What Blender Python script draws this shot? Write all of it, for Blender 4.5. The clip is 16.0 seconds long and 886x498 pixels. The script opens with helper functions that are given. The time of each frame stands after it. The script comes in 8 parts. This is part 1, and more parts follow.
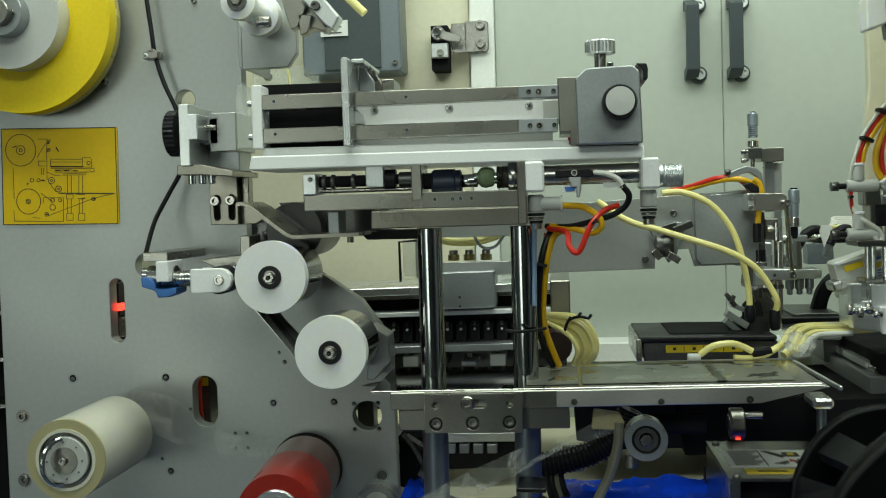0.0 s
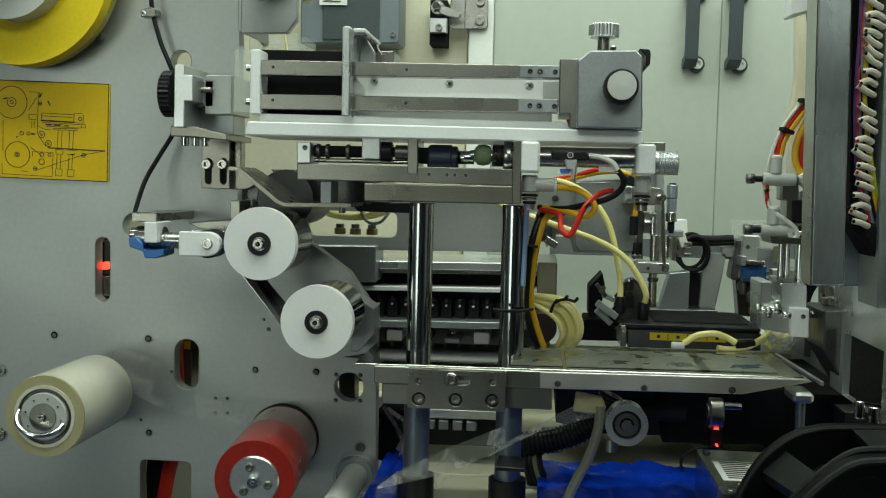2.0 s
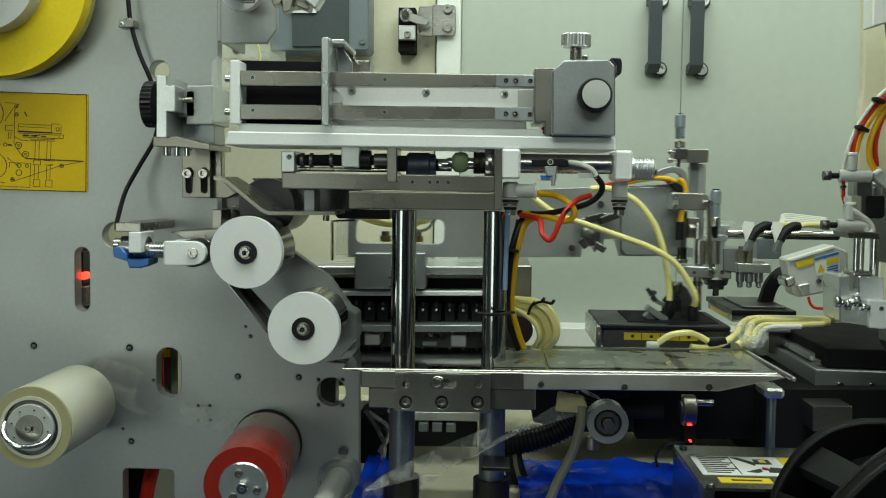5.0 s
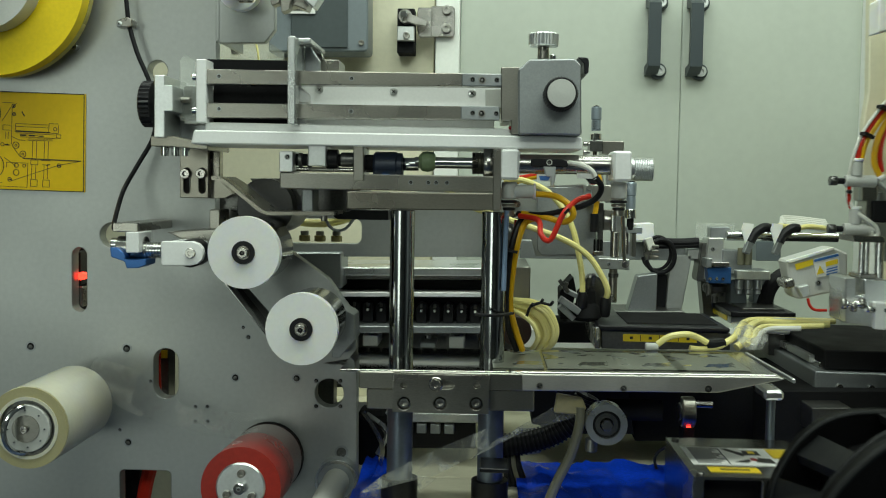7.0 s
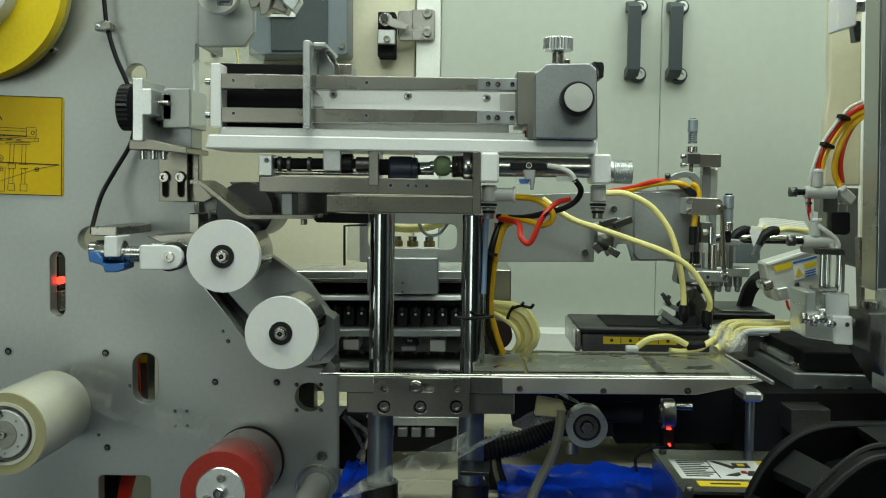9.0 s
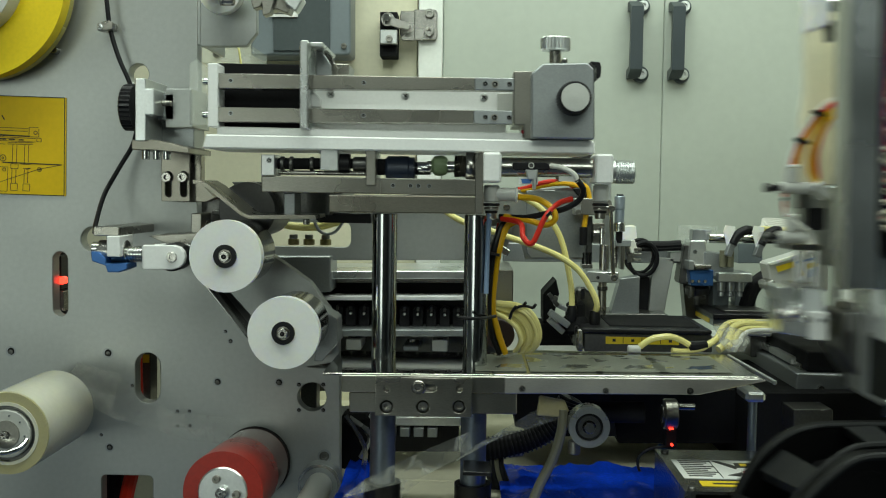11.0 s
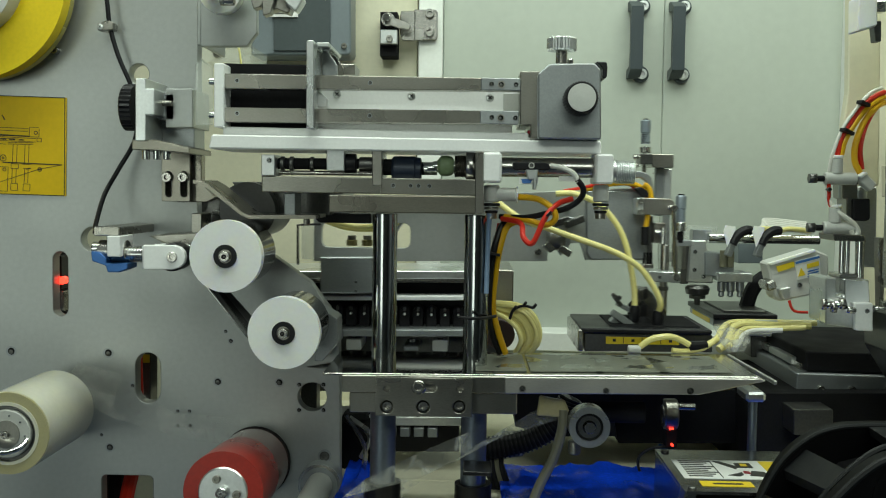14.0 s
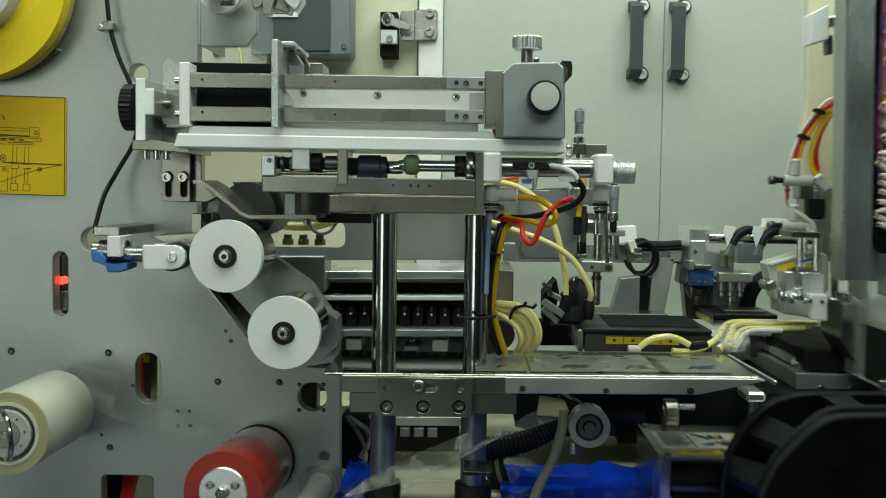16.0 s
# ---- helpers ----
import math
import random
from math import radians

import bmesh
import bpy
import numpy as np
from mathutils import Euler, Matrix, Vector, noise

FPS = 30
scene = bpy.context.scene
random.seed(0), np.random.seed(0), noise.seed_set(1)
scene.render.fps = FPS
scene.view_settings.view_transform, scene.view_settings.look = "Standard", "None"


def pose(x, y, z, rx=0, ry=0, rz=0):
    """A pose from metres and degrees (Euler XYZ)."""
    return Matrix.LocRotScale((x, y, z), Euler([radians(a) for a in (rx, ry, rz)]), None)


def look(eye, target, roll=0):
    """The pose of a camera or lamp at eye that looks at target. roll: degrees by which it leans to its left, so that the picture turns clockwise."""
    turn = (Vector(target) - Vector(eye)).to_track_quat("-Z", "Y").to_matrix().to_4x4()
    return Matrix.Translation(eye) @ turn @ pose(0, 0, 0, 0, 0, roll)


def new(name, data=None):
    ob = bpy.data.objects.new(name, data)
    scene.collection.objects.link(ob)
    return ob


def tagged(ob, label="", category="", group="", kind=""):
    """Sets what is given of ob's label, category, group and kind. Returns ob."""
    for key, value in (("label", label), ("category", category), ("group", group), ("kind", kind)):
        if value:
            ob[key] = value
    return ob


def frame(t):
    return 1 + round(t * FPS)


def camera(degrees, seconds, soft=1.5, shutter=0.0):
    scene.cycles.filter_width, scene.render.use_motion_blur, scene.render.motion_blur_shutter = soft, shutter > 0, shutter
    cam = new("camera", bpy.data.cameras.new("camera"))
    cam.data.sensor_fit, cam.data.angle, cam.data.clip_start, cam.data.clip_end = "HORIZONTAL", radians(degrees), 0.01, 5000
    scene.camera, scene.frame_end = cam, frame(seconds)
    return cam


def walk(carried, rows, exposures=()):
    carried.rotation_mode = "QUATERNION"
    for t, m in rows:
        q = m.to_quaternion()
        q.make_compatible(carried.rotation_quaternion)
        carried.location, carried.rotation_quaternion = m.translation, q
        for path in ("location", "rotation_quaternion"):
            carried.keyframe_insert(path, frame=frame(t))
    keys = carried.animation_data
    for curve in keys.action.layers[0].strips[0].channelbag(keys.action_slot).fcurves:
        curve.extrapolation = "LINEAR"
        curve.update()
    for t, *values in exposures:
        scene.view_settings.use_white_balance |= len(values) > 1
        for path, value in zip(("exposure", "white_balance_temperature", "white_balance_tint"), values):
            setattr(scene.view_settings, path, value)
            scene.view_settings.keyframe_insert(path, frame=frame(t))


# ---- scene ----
# camera and its path
cam = camera(46.0, 16.0, soft=1.07, shutter=0.4)
PATH = [
    (0, pose(0.0282, -0.8168, 1.199, 87.484, 1.6766, 6.1592)),
    (0.5, pose(0.0276, -0.8163, 1.1994, 87.4321, 1.4629, 6.1549)),
    (1, pose(0.0227, -0.8146, 1.1963, 86.8184, -0.4461, 5.7041)),
    (1.5, pose(0.0213, -0.8157, 1.1976, 86.2579, -1.0108, 5.2667)),
    (2, pose(0.0213, -0.8158, 1.1979, 86.234, -1.4097, 5.2992)),
    (2.5, pose(0.0217, -0.816, 1.1976, 86.3104, -1.2187, 5.4726)),
    (3, pose(0.0217, -0.8154, 1.1978, 86.2842, -1.0034, 5.2865)),
    (3.5, pose(0.0226, -0.8151, 1.1974, 86.3143, -1.0172, 5.2811)),
    (3.7, pose(0.0226, -0.8151, 1.1974, 86.3143, -1.0172, 5.2811)),
    (4, pose(-0.0003, -0.8307, 1.1993, 86.19, -0.9631, 1.6918)),
    (4.2, pose(-0.0024, -0.8329, 1.2028, 86.214, -0.7223, 2.4015)),
    (6.5, pose(-0.0021, -0.8312, 1.2003, 86.4212, -0.8764, 2.3695)),
    (7, pose(-0.0023, -0.8303, 1.2002, 86.4908, -0.8962, 2.3533)),
    (7.5, pose(-0.0006, -0.8306, 1.2002, 86.627, -0.8261, 1.9538)),
    (8, pose(0, -0.8306, 1.2003, 86.7089, -0.792, 1.4535)),
    (8.5, pose(-0.0001, -0.8305, 1.2002, 86.6863, -0.8053, 1.4114)),
    (9, pose(0, -0.83, 1.2, 86.6955, -0.8, 1.4245)),
    (11.5, pose(-0.0005, -0.8302, 1.2, 86.6928, -0.7989, 1.5288)),
    (16, pose(-0.0005, -0.8302, 1.2, 86.6928, -0.7989, 1.5288)),
]
walk(cam, PATH)

# light: unseen strip lamps in the cabinet's roof, added fill lamps, weak even surround
world = bpy.data.worlds.new("world")
scene.world = world
world.use_nodes = True
world.node_tree.nodes["Background"].inputs[0].default_value = (0.75, 0.85, 0.8, 1)
world.node_tree.nodes["Background"].inputs[1].default_value = 0.025
scene.view_settings.exposure = 0.0
LIGHT = (0.88, 1.0, 0.87)


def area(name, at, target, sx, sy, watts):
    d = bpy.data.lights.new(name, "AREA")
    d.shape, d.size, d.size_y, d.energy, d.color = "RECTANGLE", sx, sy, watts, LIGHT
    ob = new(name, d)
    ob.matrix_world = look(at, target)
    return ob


area("strip_light_rear", (0.1, 0.05, 1.86), (0.1, 0.1, 1.0), 1.1, 0.10, 3.0)
area("strip_light_front", (0.08, -0.34, 1.88), (0.08, -0.16, 1.0), 1.3, 0.16, 6.9)
# fill lamp added behind the camera for the glow on the front plate
area("fill_light_left", (-1.85, -4.4, 1.15), (-0.1, 0.0, 1.0), 1.3, 1.3, 15)
# fill lamp added high behind the camera to light the deck under the table
area("fill_light_high", (0.3, -3.1, 2.6), (0.1, 0.0, 1.0), 2.0, 0.5, 22)

# ---- materials
MATS = {}


def mat(name, colour, rough=0.5, metal=0.0, vary=0.12, scale=60.0, bump=0.05, stretch=(1, 1, 1), trans=0.0, ior=1.45, emit=0.0, coat=0.0, rand=0.0):
    """A surface with grain and stains at two scales."""
    m = bpy.data.materials.new(name)
    m.use_nodes = True
    nt = m.node_tree
    N, L = nt.nodes, nt.links
    b = N["Principled BSDF"]
    tc = N.new("ShaderNodeTexCoord")
    mp = N.new("ShaderNodeMapping")
    mp.inputs["Scale"].default_value = stretch
    L.new(tc.outputs["Object"], mp.inputs["Vector"])
    fine, broad = N.new("ShaderNodeTexNoise"), N.new("ShaderNodeTexNoise")
    fine.inputs["Scale"].default_value, fine.inputs["Detail"].default_value = scale * 12, 3
    broad.inputs["Scale"].default_value, broad.inputs["Detail"].default_value = scale * 0.35, 4
    L.new(mp.outputs[0], fine.inputs["Vector"])
    L.new(tc.outputs["Object"], broad.inputs["Vector"])
    mix = N.new("ShaderNodeMath")
    mix.operation = "ADD"
    L.new(fine.outputs["Fac"], mix.inputs[0])
    L.new(broad.outputs["Fac"], mix.inputs[1])
    ramp = N.new("ShaderNodeMapRange")
    ramp.inputs[1].default_value, ramp.inputs[2].default_value = 0.6, 1.4
    ramp.inputs[3].default_value, ramp.inputs[4].default_value = 1 - vary, 1 + vary
    L.new(mix.outputs[0], ramp.inputs[0])
    mul = N.new("ShaderNodeMix")
    mul.data_type, mul.blend_type = "RGBA", "MULTIPLY"
    mul.inputs[0].default_value = 1.0
    mul.inputs[6].default_value = (*colour, 1)
    L.new(ramp.outputs[0], mul.inputs[7])
    L.new(mul.outputs[2], b.inputs["Base Color"])
    rr = N.new("ShaderNodeMapRange")
    rr.inputs[1].default_value, rr.inputs[2].default_value = 0.3, 0.7
    rr.inputs[3].default_value, rr.inputs[4].default_value = max(0.02, rough * 0.8), min(1, rough * 1.25)
    L.new(broad.outputs["Fac"], rr.inputs[0])
    L.new(rr.outputs[0], b.inputs["Roughness"])
    b.inputs["Metallic"].default_value = metal
    b.inputs["IOR"].default_value = ior
    b.inputs["Transmission Weight"].default_value = trans
    b.inputs["Coat Weight"].default_value = coat
    if emit:
        b.inputs["Emission Color"].default_value = (*colour, 1)
        b.inputs["Emission Strength"].default_value = emit
    if bump:
        bp = N.new("ShaderNodeBump")
        bp.inputs["Strength"].default_value = bump
        bp.inputs["Distance"].default_value = 0.0006
        L.new(fine.outputs["Fac"], bp.inputs["Height"])
        L.new(bp.outputs[0], b.inputs["Normal"])
    MATS[name] = m
    return m


def sheet(name, colour, alpha, rough=0.15, crease=0.0):
    """A clear plastic film: part see-through, part glossy."""
    m = mat(name, colour, rough, vary=0.1, scale=25, bump=0.3)
    m.node_tree.nodes["Principled BSDF"].inputs["Alpha"].default_value = alpha
    if crease:
        nt = m.node_tree
        tc = next(q for q in nt.nodes if q.bl_idname == "ShaderNodeTexCoord")
        ns = nt.nodes.new("ShaderNodeTexNoise")
        ns.inputs["Scale"].default_value, ns.inputs["Detail"].default_value = 55, 5
        ns.inputs["Distortion"].default_value = 1.2
        nt.links.new(tc.outputs["Object"], ns.inputs["Vector"])
        rp = nt.nodes.new("ShaderNodeMapRange")
        rp.inputs[1].default_value, rp.inputs[2].default_value = 0.5, 0.72
        rp.inputs[3].default_value, rp.inputs[4].default_value = alpha * 0.5, crease
        nt.links.new(ns.outputs["Fac"], rp.inputs[0])
        nt.links.new(rp.outputs[0], nt.nodes["Principled BSDF"].inputs["Alpha"])
        bp = next(q for q in nt.nodes if q.bl_idname == "ShaderNodeBump")
        bp.inputs["Distance"].default_value = 0.006
        nt.links.new(ns.outputs["Fac"], bp.inputs["Height"])
    return m


PAINT = mat("grey_paint", (0.40, 0.415, 0.405), 0.38, 0.62, 0.07, 20, 0.03)
DOOR = mat("pale_green_paint", (0.47, 0.51, 0.45), 0.35, 0, 0.05, 8, 0.02, coat=0.2)
BEIGE = mat("cream_paint", (0.74, 0.71, 0.54), 0.5, 0, 0.06, 14, 0.02)
WHITEMETAL = mat("white_enamel", (0.82, 0.84, 0.80), 0.35, 0, 0.05, 20, 0.02)
STEEL = mat("ground_steel", (0.42, 0.41, 0.385), 0.24, 1.0, 0.18, 40, 0.06, (1, 1, 9))
STEELV = mat("milled_steel", (0.31, 0.30, 0.27), 0.29, 1.0, 0.2, 35, 0.08, (1, 6, 9))
# milled steel darkened for the carriage's shade and against lamp glare
BEAM = mat("shaded_milled_steel", (0.26, 0.245, 0.21), 0.3, 1.0, 0.2, 35, 0.06, (1, 6, 9))
DARKSTEEL = mat("dark_steel", (0.13, 0.13, 0.125), 0.32, 0.9, 0.25, 40, 0.06)
ALU = mat("satin_aluminium", (0.66, 0.68, 0.68), 0.29, 0.9, 0.1, 40, 0.05)
BRIGHT = mat("bright_aluminium", (0.92, 0.93, 0.92), 0.34, 0.05, 0.05, 40, 0.03)
CASTGREY = mat("grey_anodised", (0.33, 0.35, 0.36), 0.36, 0.7, 0.12, 60, 0.06)
CHROME = mat("hard_chrome", (0.62, 0.63, 0.62), 0.12, 1.0, 0.06, 60, 0.01)
BLACK = mat("black_plastic", (0.011, 0.011, 0.013), 0.36, 0, 0.3, 60, 0.1)
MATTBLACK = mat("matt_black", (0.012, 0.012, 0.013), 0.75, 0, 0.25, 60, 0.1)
NAVY = mat("navy_coupling", (0.015, 0.022, 0.04), 0.35, 0.2, 0.2, 50, 0.04)
WHITE = mat("white_plastic", (0.93, 0.94, 0.93), 0.38, 0, 0.03, 30, 0.02)
YELLOW = mat("yellow_tape", (0.84, 0.62, 0.006), 0.5, 0, 0.08, 30, 0.02)
PALEYELLOW = mat("clear_yellow_edge", (0.66, 0.58, 0.16), 0.3, 0, 0.1, 30, 0.02, trans=0.3)
SIGN = mat("yellow_plate", (0.76, 0.50, 0.002), 0.6, 0.0, 0.06, 20, 0.01)
INK = mat("black_ink", (0.03, 0.03, 0.025), 0.6, 0, 0.1)
RED = mat("red_tape", (0.34, 0.018, 0.009), 0.3, 0, 0.2, 30, 0.03, coat=0.2)
BROWNFILM = mat("brown_film", (0.14, 0.03, 0.022), 0.16, 0.2, 0.35, 30, 0.03, coat=0.4)
CREAM = mat("cream_film_roll", (0.74, 0.73, 0.61), 0.2, 0, 0.04, 20, 0.0, coat=0.3)
TUBE_Y = mat("cream_hose", (0.84, 0.76, 0.30), 0.25, 0, 0.05, 40, 0.0)
TUBE_A = mat("amber_hose", (0.75, 0.42, 0.01), 0.3, 0, 0.05, 40, 0.0)
TUBE_R = mat("red_hose", (0.62, 0.03, 0.015), 0.3, 0, 0.05, 40, 0.0)
TUBE_W = mat("white_hose", (0.72, 0.72, 0.66), 0.35, 0, 0.05, 40, 0.0)
TUBE_G = mat("olive_hose", (0.17, 0.165, 0.11), 0.4, 0, 0.1, 40, 0.0)
TUBE_B = mat("blue_hose", (0.18, 0.26, 0.40), 0.35, 0, 0.05, 40, 0.0)
BLUE = mat("blue_anodised", (0.035, 0.12, 0.34), 0.3, 0.5, 0.1, 40, 0.03)
BLUESHEET = mat("blue_plastic_sheet", (0.008, 0.070, 0.80), 0.14, 0, 0.3, 25, 0.6)
GREEN = mat("green_rubber", (0.22, 0.30, 0.16), 0.45, 0, 0.15, 60, 0.05, trans=0.1)
REDLED = mat("red_lamp", (1.0, 0.04, 0.02), 0.3, 0, 0.0, 60, 0.0, emit=3.5)
GREYPLASTIC = mat("pale_grey_plastic", (0.55, 0.56, 0.53), 0.45, 0, 0.06, 60, 0.03)
BLUEGREY = mat("blue_grey_panel", (0.17, 0.20, 0.22), 0.4, 0.1, 0.06, 20, 0.02)
POST = mat("blue_grey_steel", (0.17, 0.20, 0.25), 0.35, 0.7, 0.12, 30, 0.04)
TILE = mat("grey_film_tile", (0.24, 0.25, 0.21), 0.3, 0.75, 0.12, 30, 0.02)
TAPE = mat("dark_metallised_tape", (0.22, 0.22, 0.215), 0.13, 1.0, 0.12, 40, 0.02)
TAPEBACK = mat("dark_tape_back", (0.09, 0.09, 0.09), 0.35, 0.5, 0.12, 40, 0.02)
TAPEPALE = mat("pale_metallised_tape", (0.42, 0.43, 0.42), 0.3, 0.7, 0.06, 40, 0.02)
LABEL = mat("label_white", (0.78, 0.79, 0.76), 0.4, 0, 0.03, 60, 0.0)
LABELY = mat("label_yellow", (0.75, 0.55, 0.02), 0.4, 0, 0.05, 60, 0.0)
LABELB = mat("label_blue", (0.05, 0.16, 0.45), 0.4, 0, 0.05, 60, 0.0)
CHAIN = mat("chain_plastic", (0.0035, 0.0035, 0.004), 0.45, 0, 0.3, 60, 0.05)
THIMBLE = mat("blue_grey_chrome", (0.34, 0.40, 0.46), 0.3, 0.6, 0.06, 60, 0.03)
POLISH = mat("polished_aluminium", (0.58, 0.62, 0.64), 0.27, 1.0, 0.14, 30, 0.02, (1, 1, 0.3))
EDGE = mat("cream_film_edge", (0.46, 0.42, 0.23), 0.35, 0, 0.1, 60, 0.02)
DARKTOP = mat("dark_polished_steel", (0.42, 0.42, 0.37), 0.06, 1.0, 0.15, 25, 0.02)
SLEEVE = mat("cream_sleeve", (0.62, 0.58, 0.47), 0.45, 0, 0.15, 60, 0.03)
FILM = sheet("clear_film", (0.66, 0.66, 0.60), 0.08, 0.1, 0.24)
HANDLE = mat("blue_grey_plastic", (0.035, 0.048, 0.055), 0.4, 0, 0.1, 60, 0.05)
FOIL = sheet("crumpled_film", (0.75, 0.77, 0.74), 0.14, 0.1, 0.45)
AMBER = sheet("amber_tape", (0.62, 0.55, 0.30), 0.5, 0.2)
ACRYL = sheet("clear_acrylic", (0.70, 0.74, 0.68), 0.28, 0.1)
BEZEL = mat("dark_panel_glass", (0.07, 0.085, 0.09), 0.2, 0, 0.08, 20, 0.02)
# dark blue of unseen surfaces, chosen for the blue they reflect onto the plate
UNSEEN_BLUE = mat("unseen_dark_blue", (0.045, 0.075, 0.15), 0.35, 0, 0.2, 2, 0.05)
BARGREY = mat("chain_bar_plastic", (0.011, 0.012, 0.013), 0.5, 0, 0.2, 60, 0.05)
BRASS = mat("dull_brass", (0.30, 0.25, 0.11), 0.35, 0.8, 0.2, 60, 0.05)
REGULATOR = mat("beige_cast_metal", (0.42, 0.42, 0.36), 0.38, 0.35, 0.12, 60, 0.06)
VIOLET = mat("violet_wire", (0.10, 0.03, 0.16), 0.4, 0, 0.1, 40, 0.0)
LIME = mat("green_yellow_wire", (0.40, 0.48, 0.03), 0.4, 0, 0.1, 40, 0.0)
TABLE = mat("bright_table_steel", (0.46, 0.46, 0.42), 0.2, 1.0, 0.12, 25, 0.02)
SPOOL = mat("dark_brown_plastic", (0.035, 0.018, 0.014), 0.4, 0, 0.2, 40, 0.03)
WRAP = sheet("crinkled_wrap", (0.82, 0.83, 0.76), 0.3, 0.08, 0.8)
RAIL = mat("brushed_rail_steel", (0.47, 0.46, 0.43), 0.4, 0.9, 0.14, 35, 0.06, (1, 6, 9))
POSTCHROME = mat("dark_hard_chrome", (0.40, 0.415, 0.42), 0.1, 1.0, 0.12, 60, 0.02, (6, 6, 0.3))
COPPERRED = mat("red_anodised", (0.35, 0.02, 0.03), 0.35, 0.4, 0.1, 40, 0.02)

for q in (CREAM, EDGE, WHITE):
    q.node_tree.nodes["Principled BSDF"].inputs["Subsurface Weight"].default_value = 0.5
    q.node_tree.nodes["Principled BSDF"].inputs["Subsurface Radius"].default_value = (0.010, 0.009, 0.005)
# the film squares are matt, with glossy patches where they cling to the table
nt = TILE.node_tree
cling = nt.nodes.new("ShaderNodeTexNoise")
cling.inputs["Scale"].default_value, cling.inputs["Detail"].default_value = 42, 2.0
cling.inputs["Distortion"].default_value = 0.6
nt.links.new(next(q for q in nt.nodes if q.bl_idname == "ShaderNodeTexCoord").outputs["Object"], cling.inputs["Vector"])
rp = nt.nodes.new("ShaderNodeMapRange")
rp.inputs[1].default_value, rp.inputs[2].default_value = 0.56, 0.58
rp.inputs[3].default_value, rp.inputs[4].default_value = 0.42, 0.1
nt.links.new(cling.outputs["Fac"], rp.inputs[0])
nt.links.new(rp.outputs[0], nt.nodes["Principled BSDF"].inputs["Roughness"])
for q, lv in ((BLACK, 0.25), (MATTBLACK, 0.12), (DARKSTEEL, 0.4), (CHAIN, 0.12), (BARGREY, 0.25), (TILE, 0.25)):
    q.node_tree.nodes["Principled BSDF"].inputs["Specular IOR Level"].default_value = lv

# ---- builders
ORG = {}


def thing(name, at, label, category, group="", kind=""):
    e = new(name)
    e.location = at
    ORG[e] = Vector(at)
    return tagged(e, label, category, group, kind)


def root(ob):
    while ob.parent:
        ob = ob.parent
    return ob


def part(name, bm, material, parent, label="", smooth=False):
    """Links a bmesh, made in world places, as one mesh under a thing or a part."""
    me = bpy.data.meshes.new(name)
    o = ORG.get(root(parent)) if parent else None
    if o is not None:
        bmesh.ops.translate(bm, vec=-o, verts=bm.verts)
    bmesh.ops.recalc_face_normals(bm, faces=bm.faces)
    if smooth:
        for f in bm.faces:
            f.smooth = len(f.verts) == 4 and f.calc_area() > 0
        for e in bm.edges:
            if len(e.link_faces) == 2 and e.calc_face_angle(0) > 0.6:
                e.smooth = False
    bm.to_mesh(me)
    bm.free()
    me.materials.append(material)
    ob = new(name, me)
    ob.parent = parent
    if label:
        ob["label"] = label
    return ob


def bevel(bm, w, seg=1):
    if w > 0:
        es = [e for e in bm.edges if len(e.link_faces) == 2 and e.calc_face_angle(0) > 0.5]
        bmesh.ops.bevel(bm, geom=es, offset=w, segments=seg, affect="EDGES", clamp_overlap=True)


def slab(parent, name, pts, y0, y1, material, w=0.0006, label=""):
    """A profile in x and z, run from depth y0 to y1."""
    bm = bmesh.new()
    f = bm.faces.new([bm.verts.new((x, y0, z)) for x, z in pts])
    r = bmesh.ops.extrude_face_region(bm, geom=[f])
    bmesh.ops.translate(bm, vec=(0, y1 - y0, 0), verts=[v for v in r["geom"] if isinstance(v, bmesh.types.BMVert)])
    bevel(bm, w)
    return part(name, bm, material, parent, label)


def box(parent, name, x0, x1, z0, z1, y0, y1, material, w=0.0006, label=""):
    return slab(parent, name, [(x0, z0), (x1, z0), (x1, z1), (x0, z1)], y0, y1, material, w, label)


def lathe_bm(profile, axis, at, seg=32):
    """A turned shape: profile of (radius, place along the axis)."""
    bm = bmesh.new()
    rings = []
    for r, h in profile:
        ring = []
        for i in range(seg):
            a = 2 * math.pi * i / seg
            c, s = r * math.cos(a), r * math.sin(a)
            p = {"x": (h, c, s), "y": (c, h, s), "z": (c, s, h)}[axis]
            ring.append(bm.verts.new(Vector(p) + Vector(at)))
        rings.append(ring)
    for a, b in zip(rings, rings[1:]):
        for i in range(seg):
            j = (i + 1) % seg
            bm.faces.new((a[i], a[j], b[j], b[i]))
    if profile[0][0] > 1e-6:
        bm.faces.new(rings[0][::-1])
    if profile[-1][0] > 1e-6:
        bm.faces.new(rings[-1])
    return bm


def turned(parent, name, profile, axis, at, material, label="", seg=32):
    return part(name, lathe_bm([(max(r, 1e-5), h) for r, h in profile], axis, at, seg), material, parent, label, True)


def cyl(parent, name, axis, at, r, a, b, material, w=0.0005, label="", seg=28):
    """A cylinder along an axis from a to b, its rims eased."""
    w = min(w, r * 0.4, abs(b - a) * 0.4)
    s = 1 if b > a else -1
    return turned(parent, name, [(r - w, a), (r, a + s * w), (r, b - s * w), (r - w, b)], axis, at, material, label, seg)


